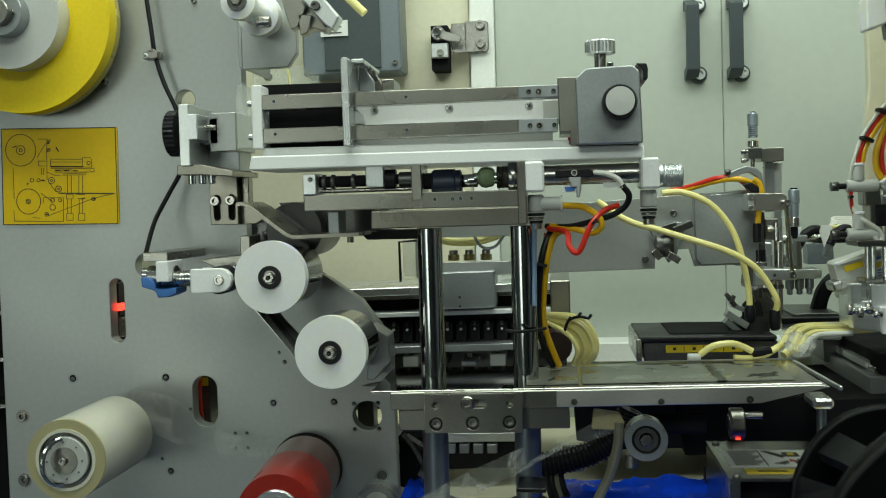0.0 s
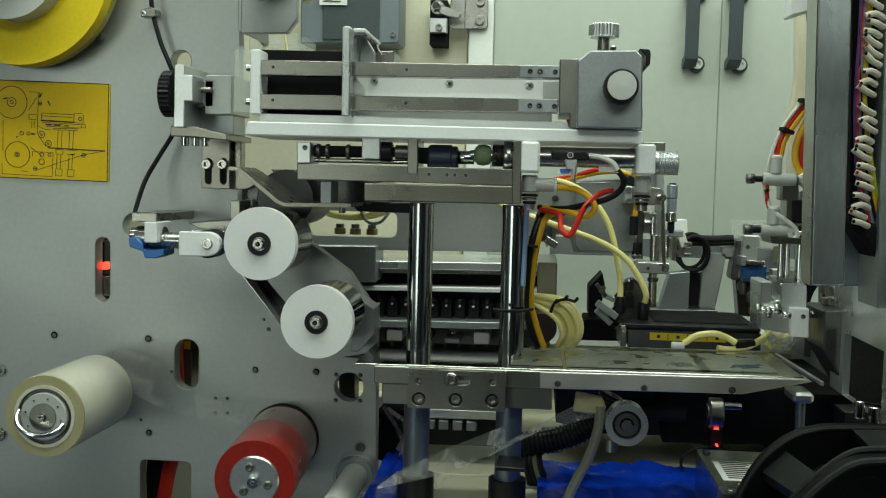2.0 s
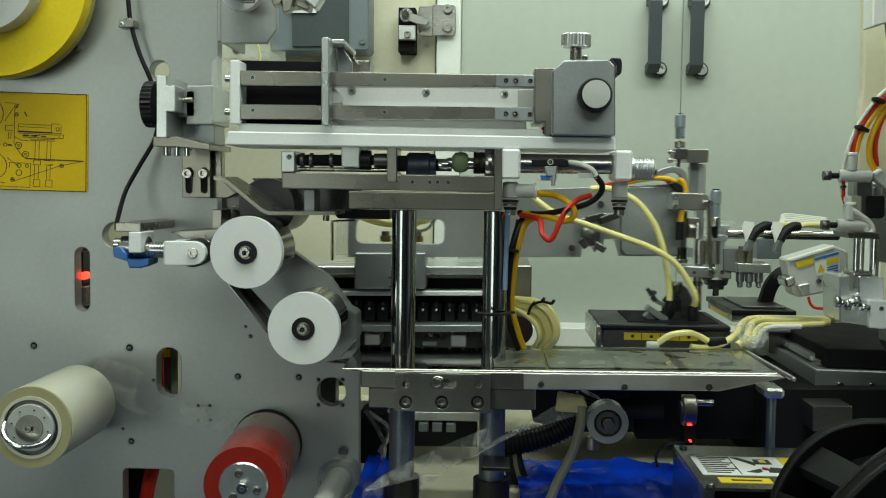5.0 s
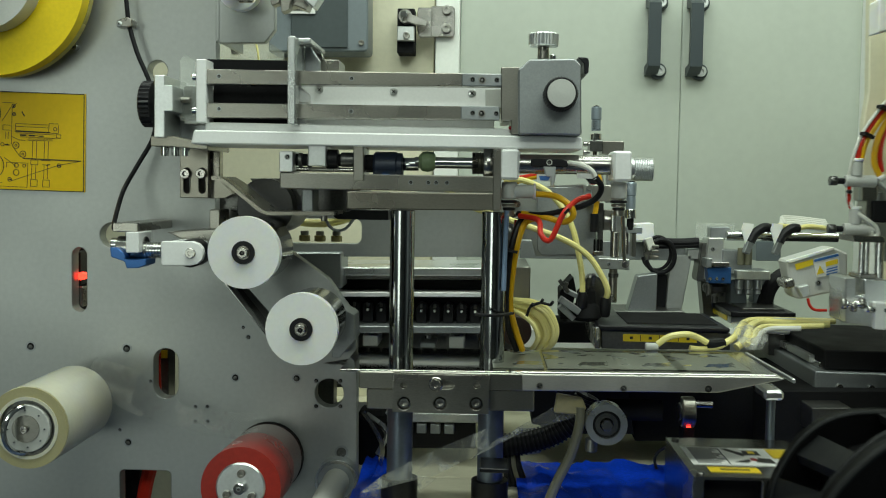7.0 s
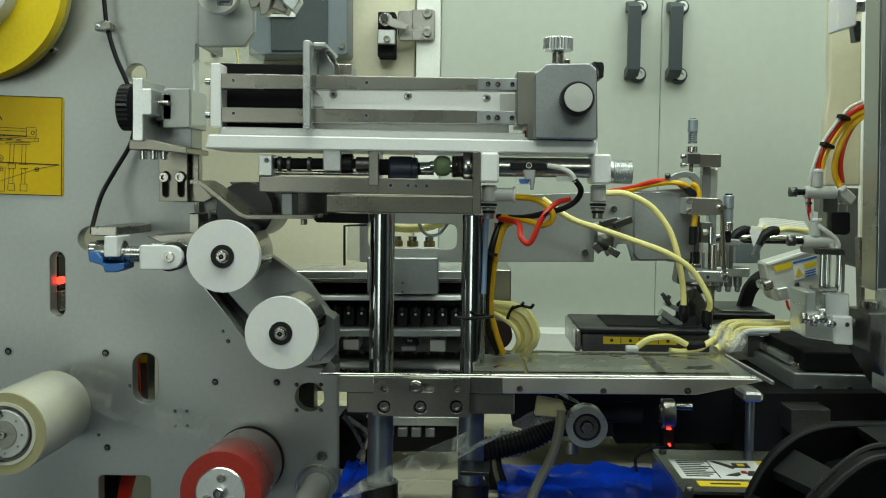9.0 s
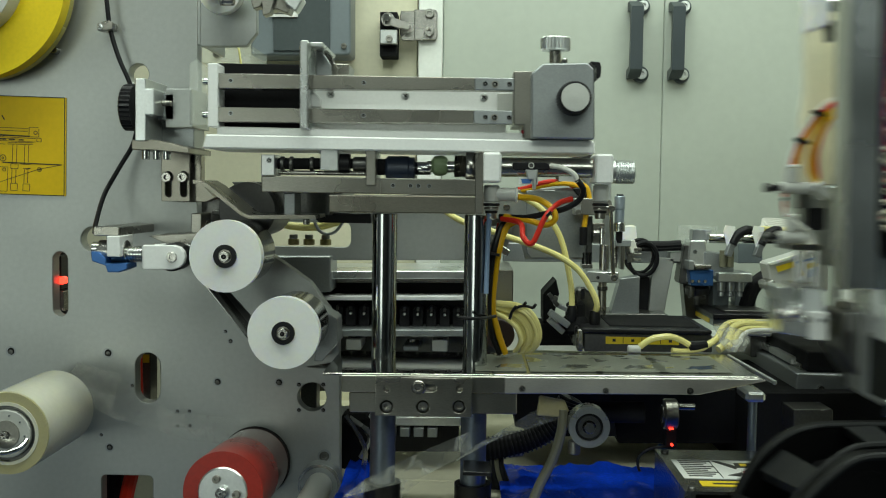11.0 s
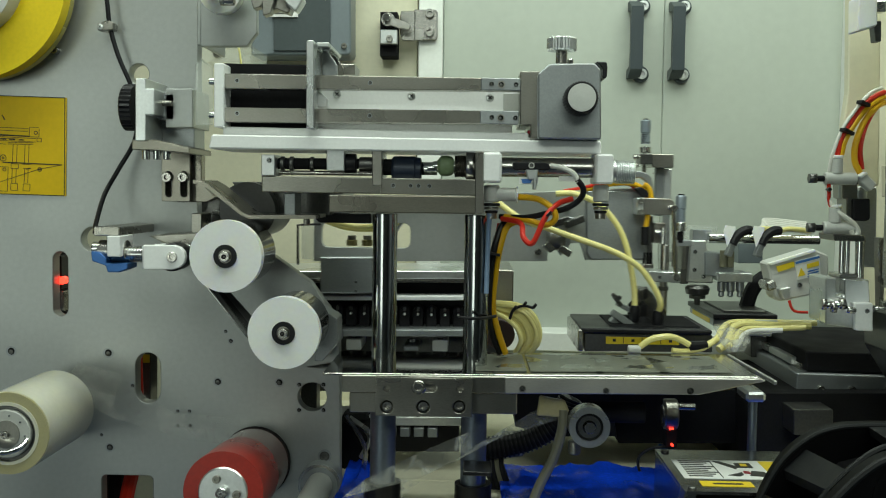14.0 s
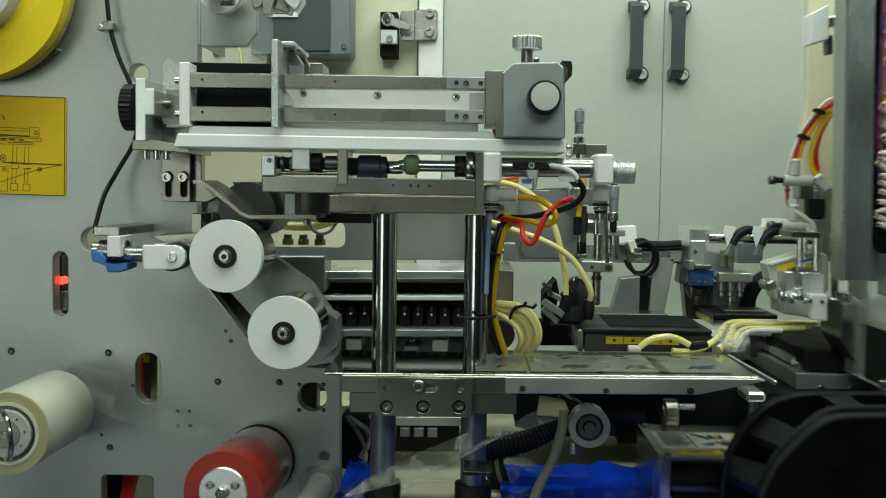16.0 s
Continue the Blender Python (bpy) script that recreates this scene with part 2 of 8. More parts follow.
def ring(parent, name, axis, at, r0, r1, a, b, material, label="", seg=40):
    """A tube wall between two radii."""
    bm = bmesh.new()
    prof = [(r0, a), (r1, a), (r1, b), (r0, b)]
    rings = []
    for r, h in prof:
        rr = []
        for i in range(seg):
            t = 2 * math.pi * i / seg
            c, s = r * math.cos(t), r * math.sin(t)
            rr.append(bm.verts.new(Vector({"x": (h, c, s), "y": (c, h, s), "z": (c, s, h)}[axis]) + Vector(at)))
        rings.append(rr)
    for k in range(4):
        p, q = rings[k], rings[(k + 1) % 4]
        for i in range(seg):
            j = (i + 1) % seg
            bm.faces.new((p[i], p[j], q[j], q[i]))
    return part(name, bm, material, parent, label, True)


def smooth_path(pts, n=6):
    """A Catmull-Rom run through the points."""
    P = [Vector(p) for p in pts]
    P = [2 * P[0] - P[1]] + P + [2 * P[-1] - P[-2]]
    out = []
    for i in range(1, len(P) - 2):
        for k in range(n):
            t = k / n
            a, b, c, d = P[i - 1:i + 3]
            out.append(0.5 * ((2 * b) + (c - a) * t + (2 * a - 5 * b + 4 * c - d) * t * t + (3 * b - a - 3 * c + d) * t ** 3))
    return out + [P[-2]]


def hose(parent, name, pts, r, material, label="", n=6, seg=10):
    """A round hose or cable through the points."""
    path = smooth_path(pts, n) if n > 1 else [Vector(p) for p in pts]
    bm = bmesh.new()
    prev, up = None, Vector((0.13, 0.9, 0.41)).normalized()
    for i, p in enumerate(path):
        d = (path[min(i + 1, len(path) - 1)] - path[max(i - 1, 0)]).normalized()
        s = d.cross(up)
        s = s.normalized() if s.length > 1e-4 else d.orthogonal().normalized()
        u = s.cross(d).normalized()
        up = u
        rg = [bm.verts.new(p + r * (math.cos(2 * math.pi * k / seg) * s + math.sin(2 * math.pi * k / seg) * u)) for k in range(seg)]
        if prev:
            for k in range(seg):
                bm.faces.new((prev[k], prev[(k + 1) % seg], rg[(k + 1) % seg], rg[k]))
        else:
            bm.faces.new(rg[::-1])
        prev = rg
    bm.faces.new(prev)
    return part(name, bm, material, parent, label, True)


def pierced(parent, name, outer, holes, y0, y1, material, label="", w=0.0006):
    """A plate in x and z with openings right through it, between two depths."""
    cu = bpy.data.curves.new(name, "CURVE")
    cu.dimensions, cu.fill_mode = "2D", "BOTH"
    cu.extrude, cu.bevel_depth = (y1 - y0) / 2 - w, w
    cu.offset = -w
    for loop in [outer] + holes:
        sp = cu.splines.new("POLY")
        sp.points.add(len(loop) - 1)
        for q, (x, z) in zip(sp.points, loop):
            q.co = (x, z, 0, 1)
        sp.use_cyclic_u = True
    tmp = bpy.data.objects.new(name, cu)
    me = bpy.data.meshes.new_from_object(tmp)
    bpy.data.objects.remove(tmp)
    bm = bmesh.new()
    bm.from_mesh(me)
    bpy.data.meshes.remove(me)
    bmesh.ops.transform(bm, matrix=pose(0, (y0 + y1) / 2, 0, 90), verts=bm.verts)
    bmesh.ops.remove_doubles(bm, verts=bm.verts, dist=1e-6)
    return part(name, bm, material, parent, label)


def disc(c, r, n=24):
    return [(c[0] + r * math.cos(2 * math.pi * i / n), c[1] + r * math.sin(2 * math.pi * i / n)) for i in range(n)]


def oblong(x0, x1, z0, z1, n=10):
    """A slot with round ends, upright or lying."""
    out = []
    if z1 - z0 > x1 - x0:
        r, cx = (x1 - x0) / 2, (x0 + x1) / 2
        for c, a0 in ((z1 - r, 0), (z0 + r, math.pi)):
            out += [(cx + r * math.cos(a0 + math.pi * i / n), c + r * math.sin(a0 + math.pi * i / n)) for i in range(n + 1)]
    else:
        r, cz = (z1 - z0) / 2, (z0 + z1) / 2
        for c, a0 in ((x0 + r, math.pi / 2), (x1 - r, 3 * math.pi / 2)):
            out += [(c + r * math.cos(a0 + math.pi * i / n), cz + r * math.sin(a0 + math.pi * i / n)) for i in range(n + 1)]
    return out


def rounded(x0, x1, z0, z1, r, n=4):
    out = []
    for cx, cz, a in ((x1 - r, z1 - r, 0), (x0 + r, z1 - r, 90), (x0 + r, z0 + r, 180), (x1 - r, z0 + r, 270)):
        out += [(cx + r * math.cos(radians(a + 90 * i / n)), cz + r * math.sin(radians(a + 90 * i / n))) for i in range(n + 1)]
    return out


def bolt(parent, c, y, r, material=None, h=None, name="bolt", away=1):
    """A socket-head screw that faces the front at depth y, with its hexagon sunk in."""
    h = h or r * 1.1
    bm = bmesh.new()
    n = 18
    def loop(rad, yy, hexa=False):
        k = []
        for i in range(n):
            a = 2 * math.pi * i / n
            q = rad
            if hexa:
                b = (a + math.pi / 6) % (math.pi / 3) - math.pi / 6
                q = rad * math.cos(math.pi / 6) / math.cos(b)
            k.append(bm.verts.new((c[0] + q * math.cos(a), yy, c[1] + q * math.sin(a))))
        return k
    L = [loop(r, y), loop(r, y - h * 0.85), loop(r * 0.9, y - h), loop(r * 0.56, y - h, True), loop(r * 0.5, y - h * 0.4, True)]
    for a, b in zip(L, L[1:]):
        for i in range(n):
            bm.faces.new((a[i], a[(i + 1) % n], b[(i + 1) % n], b[i]))
    bm.faces.new(L[-1])
    bm.faces.new(L[0][::-1])
    return part(name, bm, STEEL if material is CHROME else (material or STEELV), parent, "", True)


def sunk(parent, c, y, r, material=None, name="hole"):
    """A drilled hole seen from the front: eased rim, flat black disc for its dark."""
    h = ring(parent, name, "y", (c[0], y, c[1]), r * 0.72, r * 1.05, -0.0004, 0.0003, material or CASTGREY, "", 18)
    # black disc painted in for the shade inside the hole
    turned(h, "bore_shade", [(r * 0.74, 0.0001), (r * 0.7, -0.0001), (1e-5, 0.0)], "y", (c[0], y, c[1]), MATTBLACK, "", 14)
    turned(h, "thread", [(r * 0.5, -0.00005), (r * 0.34, -0.0003), (1e-5, -0.0003)], "y", (c[0] - r * 0.12, y, c[1] - r * 0.16), DARKSTEEL, "", 12)
    return h


def screw_x(parent, c, y, r, name="screw"):
    """A cross-head screw facing the front."""
    s = turned(parent, name, [(r, 0), (r, -r * 0.1), (r * 0.8, -r * 0.2), (1e-5, -r * 0.22)], "y", (c[0], y, c[1]), ALU, "", 16)
    # black bars paint the shade of the cross recess
    for q in (45, 135):
        bm = bmesh.new()
        bmesh.ops.create_cube(bm, size=1, matrix=pose(c[0], y - r * 0.16, c[1], 0, q, 0) @ Matrix.Diagonal((r * 1.15, r * 0.22, r * 0.2, 1)))
        part("slot", bm, MATTBLACK, s)
    return s


def strap(parent, name, pts, wdt, y, t, material, label=""):
    """A band that stands across the depth, following a line in x and z: wdt deep from y, t thick."""
    bm = bmesh.new()
    P = [Vector((x, 0, z)) for x, z in pts]
    rows = []
    for i, p in enumerate(P):
        d = (P[min(i + 1, len(P) - 1)] - P[max(i - 1, 0)]).normalized()
        nrm = Vector((-d.z, 0, d.x)) * t / 2
        rows.append([bm.verts.new(p + s * nrm + Vector((0, yy, 0))) for s, yy in ((1, y), (-1, y), (-1, y + wdt), (1, y + wdt))])
    for a, b in zip(rows, rows[1:]):
        for k in range(4):
            bm.faces.new((a[k], a[(k + 1) % 4], b[(k + 1) % 4], b[k]))
    bm.faces.new(rows[0][::-1])
    bm.faces.new(rows[-1])
    return part(name, bm, material, parent, label)


def bar(parent, name, a, b, wdt, hgt, material, label="", w=0.0005):
    """A square bar from a to b in space, wdt across and hgt high."""
    a, b = Vector(a), Vector(b)
    bm = bmesh.new()
    m = Matrix.Translation((a + b) / 2) @ (b - a).to_track_quat("X", "Z").to_matrix().to_4x4() @ Matrix.Diagonal(((b - a).length, wdt, hgt, 1))
    bmesh.ops.create_cube(bm, size=1, matrix=m)
    bevel(bm, w)
    return part(name, bm, material, parent, label)


def at(c, y):
    return (c[0], y, c[1])


# ---- the cabinet round the machine
WY = 0.34


def wall(name, x0, x1, z0, z1, y0, y1, m, label, w=0.001):
    ob = box(None, name, x0, x1, z0, z1, y0, y1, m, w)
    return tagged(ob, label, "wall", kind="structure")


wall("wall_rear_cream", -2.5, -0.0623, 0.2, 2.0, WY, WY + 0.03, BEIGE, "cream painted rear wall of the cabinet")
wall("window_post", -0.0605, -0.0338, 1.0327, 1.6475, 0.325, 0.37, WHITEMETAL, "white enamelled door post of the cabinet")
wall("door_1", -0.0335, 0.2091, 0.92, 2.0, 0.335, 0.36, DOOR, "pale green painted steel cabinet door, closed", 0.0008)
wall("door_2", 0.2095, 0.4038, 0.92, 2.0, 0.335, 0.36, DOOR, "pale green painted steel cabinet door, closed", 0.0008)
wall("trim_sill", -0.0576, 1.2, 1.0265, 1.0468, 0.29, 0.37, WHITEMETAL, "white enamelled sill under the doors")
wall("wall_rear_low", -0.0583, 1.2, 0.2, 1.0303, 0.345, 0.38, BEIGE, "cream painted wall under the doors")
wall("trim_post_right", 0.4033, 0.4204, 0.9, 2.0, 0.30, 0.37, WHITEMETAL, "white enamelled corner post")
wall("wall_rear_right", 0.424, 2.5, 0.2, 2.0, 0.34, 0.37, BEIGE, "cream painted wall past the doors")
# unseen room shell, kept dark so the metals reflect little light
wall("wall_left", -2.5, -2.47, 0, 2.8, -5.2, 0.37, CASTGREY, "unseen side wall added round the room, dark grey to keep reflections dark")
wall("wall_right", 2.47, 2.5, 0, 2.8, -5.2, 0.37, CASTGREY, "unseen side wall added round the room, dark grey to keep reflections dark")
wall("wall_front", -2.5, 2.5, 0, 2.8, -5.23, -5.2, CASTGREY, "unseen wall added behind the camera, dark so that the metals reflect dark")
tagged(box(None, "ceiling", -2.5, 2.5, 2.8, 2.83, -5.23, 0.37, CASTGREY), "unseen grey ceiling added to close the room", "ceiling", kind="structure")
tagged(box(None, "floor", -2.5, 2.5, -0.03, 0, -5.23, 0.37, UNSEEN_BLUE), "unseen floor, coloured blue for its reflection in the front plate", "floor", kind="structure")
wall("wall_over", -2.5, 2.5, 2.0, 2.8, 0.34, 0.37, BEIGE, "cream wall above the doors")
wall("wall_under", -2.5, 2.5, 0, 0.2, 0.34, 0.37, BEIGE, "cream wall near the floor")
deck = tagged(box(None, "machine_deck", -0.2, 1.0, 0.959 - 0.02, 0.959, 0.02, 0.34, BEIGE, 0.002), "cream painted machine deck under the feed table", "deck", kind="structure")
DECK = 0.959
tagged(box(None, "machine_deck_front", -0.1032, 1.0, DECK - 0.02, DECK, -0.16, 0.0195, BEIGE, 0.002), "cream painted front of the machine deck", "deck", kind="structure")
bp = thing("rear_bracket", at((-0.1348, 1.0222), 0.05), "dark steel bracket behind the round opening", "bracket")
box(bp, "post", -0.1415, -0.128, 1.0048, 1.0434, 0.04, 0.06, DARKSTEEL)

# door fittings
def handle(door, x, z0, z1):
    y = 0.335
    t = 0.0095
    bm = bmesh.new()
    prof = [(y, z0), (y, z0 + t), (y - 0.020, z0 + 0.012), (y - 0.020, z1 - 0.012), (y, z1 - t), (y, z1), (y - 0.010, z1), (y - 0.028, z1 - 0.008), (y - 0.028, z0 + 0.008), (y - 0.010, z0)]
    f = bm.faces.new([bm.verts.new((x - t * 0.72, a, b)) for a, b in prof])
    r = bmesh.ops.extrude_face_region(bm, geom=[f])
    bmesh.ops.translate(bm, vec=(t * 1.4, 0, 0), verts=[v for v in r["geom"] if isinstance(v, bmesh.types.BMVert)])
    bmesh.ops.triangulate(bm, faces=[q for q in bm.faces if len(q.verts) > 4])
    h = part("door_handle", bm, HANDLE, door, "dark blue-grey plastic pull handle")
    for z in (z0 + t * 0.5, z1 - t * 0.5):
        turned(h, "foot", [(0.0088, y), (0.0088, y - 0.006), (0.0078, y - 0.0075), (1e-5, y - 0.0075)], "y", (x + 0.0080, 0, z), HANDLE, "", 20)
        bolt(h, (x + 0.0085, z), y - 0.0075, 0.0058, ALU, 0.005)


handle(scene.objects["door_1"], 0.1757, 1.3235, 1.4066)
handle(scene.objects["door_2"], 0.2205, 1.3230, 1.4065)

latch = thing("door_latch", at((-0.0935, 1.366), 0.33), "steel cam latch on a black block beside the door post", "latch")
box(latch, "block", -0.1014, -0.0828, 1.3425, 1.3902, 0.31, 0.34, MATTBLACK)
box(latch, "keeper", -0.1004, -0.082, 1.3546, 1.3698, 0.300, 0.31, ALU)
bolt(latch, (-0.0904, 1.3599), 0.300, 0.0037, CHROME)
cyl(latch, "pivot", "y", at((-0.0921, 1.3801), 0), 0.0074, 0.318, 0.296, STEEL)
cyl(latch, "nut", "y", at((-0.0927, 1.3813), 0), 0.0043, 0.296, 0.288, CHROME, seg=6)
slab(latch, "lever", [(-0.091, 1.3826), (-0.0813, 1.3804), (-0.0691, 1.3757), (-0.0667, 1.3721), (-0.0703, 1.3691), (-0.0812, 1.3708), (-0.0909, 1.3743)], 0.295, 0.300, STEEL)
hinge = thing("hinge_plate", at((-0.0523, 1.3786), 0.325), "brushed steel strike plate with two screws on the white post", "plate")
slab(hinge, "leaf", [(-0.0651, 1.3944), (-0.0423, 1.3946), (-0.0398, 1.3922), (-0.0395, 1.3642), (-0.0419, 1.3617), (-0.0647, 1.3615)], 0.318, 0.325, STEEL)
slab(hinge, "tongue", [(-0.079, 1.3918), (-0.0642, 1.3919), (-0.0639, 1.3603), (-0.0774, 1.3602), (-0.0799, 1.3675), (-0.0801, 1.3857)], 0.312, 0.318, STEEL)
for v in (25, 57):
    bolt(hinge, (-0.0483, (1.3897, 1.3702)[v > 40]), 0.318, 0.005, CHROME)
screen = thing("control_screen", at((-0.1788, 1.3704), 0.30), "blue-grey control panel hung on the cream wall", "panel")
slab(screen, "case", [(-0.2363, 1.5716), (-0.1319, 1.5722), (-0.1299, 1.3419), (-0.1323, 1.3395), (-0.2355, 1.3383)], 0.28, 0.33, BLUEGREY, 0.002)
slab(screen, "bezel", [(-0.2119, 1.5592), (-0.1527, 1.5595), (-0.1511, 1.3436), (-0.2109, 1.343)], 0.277, 0.28, BEZEL, 0.0004, "darker recessed front")
bolt(screen, (-0.1366, 1.3489), 0.28, 0.003)
cardlabel = thing("paper_label", at((-0.199, 1.3871), 0.276), "pale paper notice on the blue-grey panel", "label")
box(cardlabel, "paper", -0.2143, -0.1851, 1.3781, 1.3946, 0.2745, 0.276, LABEL, 0)
for i in range(4):
    box(cardlabel, "line_of_print", -0.2106, -0.1957 + 0.004 * (i % 2), 1.3902 - i * 0.003, 1.3902 - i * 0.003 + 0.001, 0.2738, 0.2745, INK, 0)

# ---- the grey front plate
plate = thing("front_plate", at((-0.3314, 1.0745), 0), "large grey painted machine plate with slots and drilled holes", "machine plate")
PL = [(-0.2189, 1.4776), (-0.2189, 1.1748), (-0.1583, 1.145), (-0.1278, 1.1237), (-0.1044, 1.0913), (-0.1041, 1.0602), (-0.1296, 1.0552), (-0.1036, 1.0534), (-0.1015, 0.7993)]
PL = [(-0.4310, PL[0][1])] + PL + [(-0.4310, PL[-1][1])]
holes = [
    oblong(-0.3361, -0.3242, 1.0929, 1.145),
    oblong(-0.2694, -0.2491, 1.0233, 1.0643),
    rounded(-0.2976, -0.2553, 0.9224, 0.9635, 0.004),
    disc((-0.1258, 1.0309), 0.0117),
    disc((-0.2659, 1.2878), 0.0081),
    disc((-0.3029, 1.1554), 0.0103),
]
pierced(plate, "sheet", PL, holes, 0, 0.014, PAINT, "grey painted plate with openings cut through", 0.0008)
for c, r in (((-0.3708, 1.0637), 9), ((-0.2914, 1.0637), 9), ((-0.2023, 1.0419), 8), ((-0.1524, 1.0424), 8), ((-0.2904, 0.9865), 8), ((-0.2973, 0.9966), 4), ((-0.196, 1.0829), 4), ((-0.1918, 1.0751), 5), ((-0.2349, 1.0173), 4), ((-0.2253, 1.0175), 4), ((-0.2349, 1.0053), 4), ((-0.2248, 1.0055), 4), ((-0.2717, 1.0374), 4)):
    sunk(plate, c, -0.0001, r * 0.00045)
for c in ((-0.1364, 1.0408), (-0.1167, 1.0412), (-0.1363, 1.0201), (-0.1166, 1.0205)):
    sunk(plate, c, -0.0001, 0.0022)
for c in ((-0.4161, 1.0325), (-0.4168, 0.9789)):
    sunk(plate, c, -0.0001, 0.0054, STEELV)
    bolt(plate, c, 0.002, 0.004, STEELV)
sunk(plate, (-0.1154, 0.9827), -0.0001, 0.0054)
bolt(plate, (-0.1154, 0.9827), 0.002, 0.004, DARKSTEEL)
bolt(plate, (-0.332, 1.3053), 0, 0.0031, CHROME, 0.006)
bolt(plate, (-0.2551, 1.3659), 0, 0.0022, CHROME, 0.004)

# what shows behind the openings
lamp = thing("fibre_sensor", at((-0.3381, 1.1185), 0.02), "black sensor with a red lamp behind the slot", "sensor")
box(lamp, "case", -0.3439, -0.3373, 1.1128, 1.1402, 0.02, 0.05, BLACK)
box(lamp, "lamp", -0.3433, -0.3405, 1.1175, 1.1231, 0.017, 0.03, REDLED, 0.001, "glowing red lamp")
cyl(lamp, "lens", "y", at((-0.334, 1.1206), 0), 0.0032, 0.012, 0.02, REDLED, label="glowing red lens")
box(lamp, "bracket", -0.3396, -0.3335, 1.0951, 1.1115, 0.015, 0.04, STEEL)
inner = thing("inner_post", at((-0.278, 1.0372), 0.06), "dark steel post behind the slot with a yellow sticker", "post")
box(inner, "post", -0.2808, -0.2725, 0.99, 1.0683, 0.05, 0.07, DARKSTEEL)
box(inner, "sticker", -0.2787, -0.2734, 1.0478, 1.0547, 0.049, 0.05, LABELY, 0)
hose(None, "cable", [(-0.2784, 0.04, 1.0697), (-0.278, 0.04, 1.0408), (-0.2803, 0.05, 1.0096)], 0.002, TUBE_R)
for o in [scene.objects["cable"]]:
    tagged(o, "red cable behind the machine plate", "cable")
c2 = hose(None, "cable", [(-0.2840, 0.05, 0.9900), (-0.2880, 0.05, 0.9552), (-0.2925, 0.05, 0.9354), (-0.2985, 0.05, 0.9005)], 0.0062, TUBE_R)
tagged(c2, "thick red cable behind the machine plate", "cable")
c3 = hose(None, "cable", [(-0.3020, 0.06, 0.9900), (-0.3045, 0.06, 0.955), (-0.3066, 0.06, 0.9352), (-0.3052, 0.06, 0.9004)], 0.0085, BLACK)
tagged(c3, "black cable behind the machine plate", "cable")

# yellow diagram plate
sign = thing("diagram_plate", at((-0.3714, 1.2287), -0.001), "yellow engraved plate with a line drawing of the tape path", "sign")
SY = -0.0015
slab(sign, "plate", [(-0.4216, 1.2706), (-0.3238, 1.2683), (-0.3249, 1.1897), (-0.4236, 1.1914)], SY, 0, SIGN, 0.0003)


def loop_line(c, r, n=28):
    return ring(sign, "drawn_circle", "y", (c[0], SY - 0.0002, c[1]), r - 0.00028, r + 0.00028, 0, 0.0002, INK, "", n)


def stroke(a, b, t=0.0005):
    bar(sign, "drawn_line", (a[0], SY - 0.0001, a[1]), (b[0], SY - 0.0001, b[1]), 0.0002, t, INK, "", 0)


for c, r in (((-0.4061, 1.2524), 31.7), ((-0.4061, 1.2524), 9.0), ((-0.4061, 1.2524), 3.3), ((-0.4013, 1.2103), 25.3), ((-0.4016, 1.2103), 4.7), ((-0.4016, 1.2103), 2.0), ((-0.3825, 1.2582), 3.3), ((-0.3821, 1.2517), 3.3), ((-0.3809, 1.2268), 6.3), ((-0.3809, 1.2268), 2.0), ((-0.3752, 1.2197), 6.0), ((-0.3752, 1.2197), 2.0), ((-0.3976, 1.2276), 3.7), ((-0.3919, 1.2274), 3.3), ((-0.3807, 1.2107), 4.0), ((-0.3809, 1.2049), 5.7), ((-0.3742, 1.2105), 3.0), ((-0.3863, 1.1993), 3.7), ((-0.3457, 1.2108), 3.7), ((-0.3486, 1.24), 3.3)):
    loop_line(c, r * 0.00041)
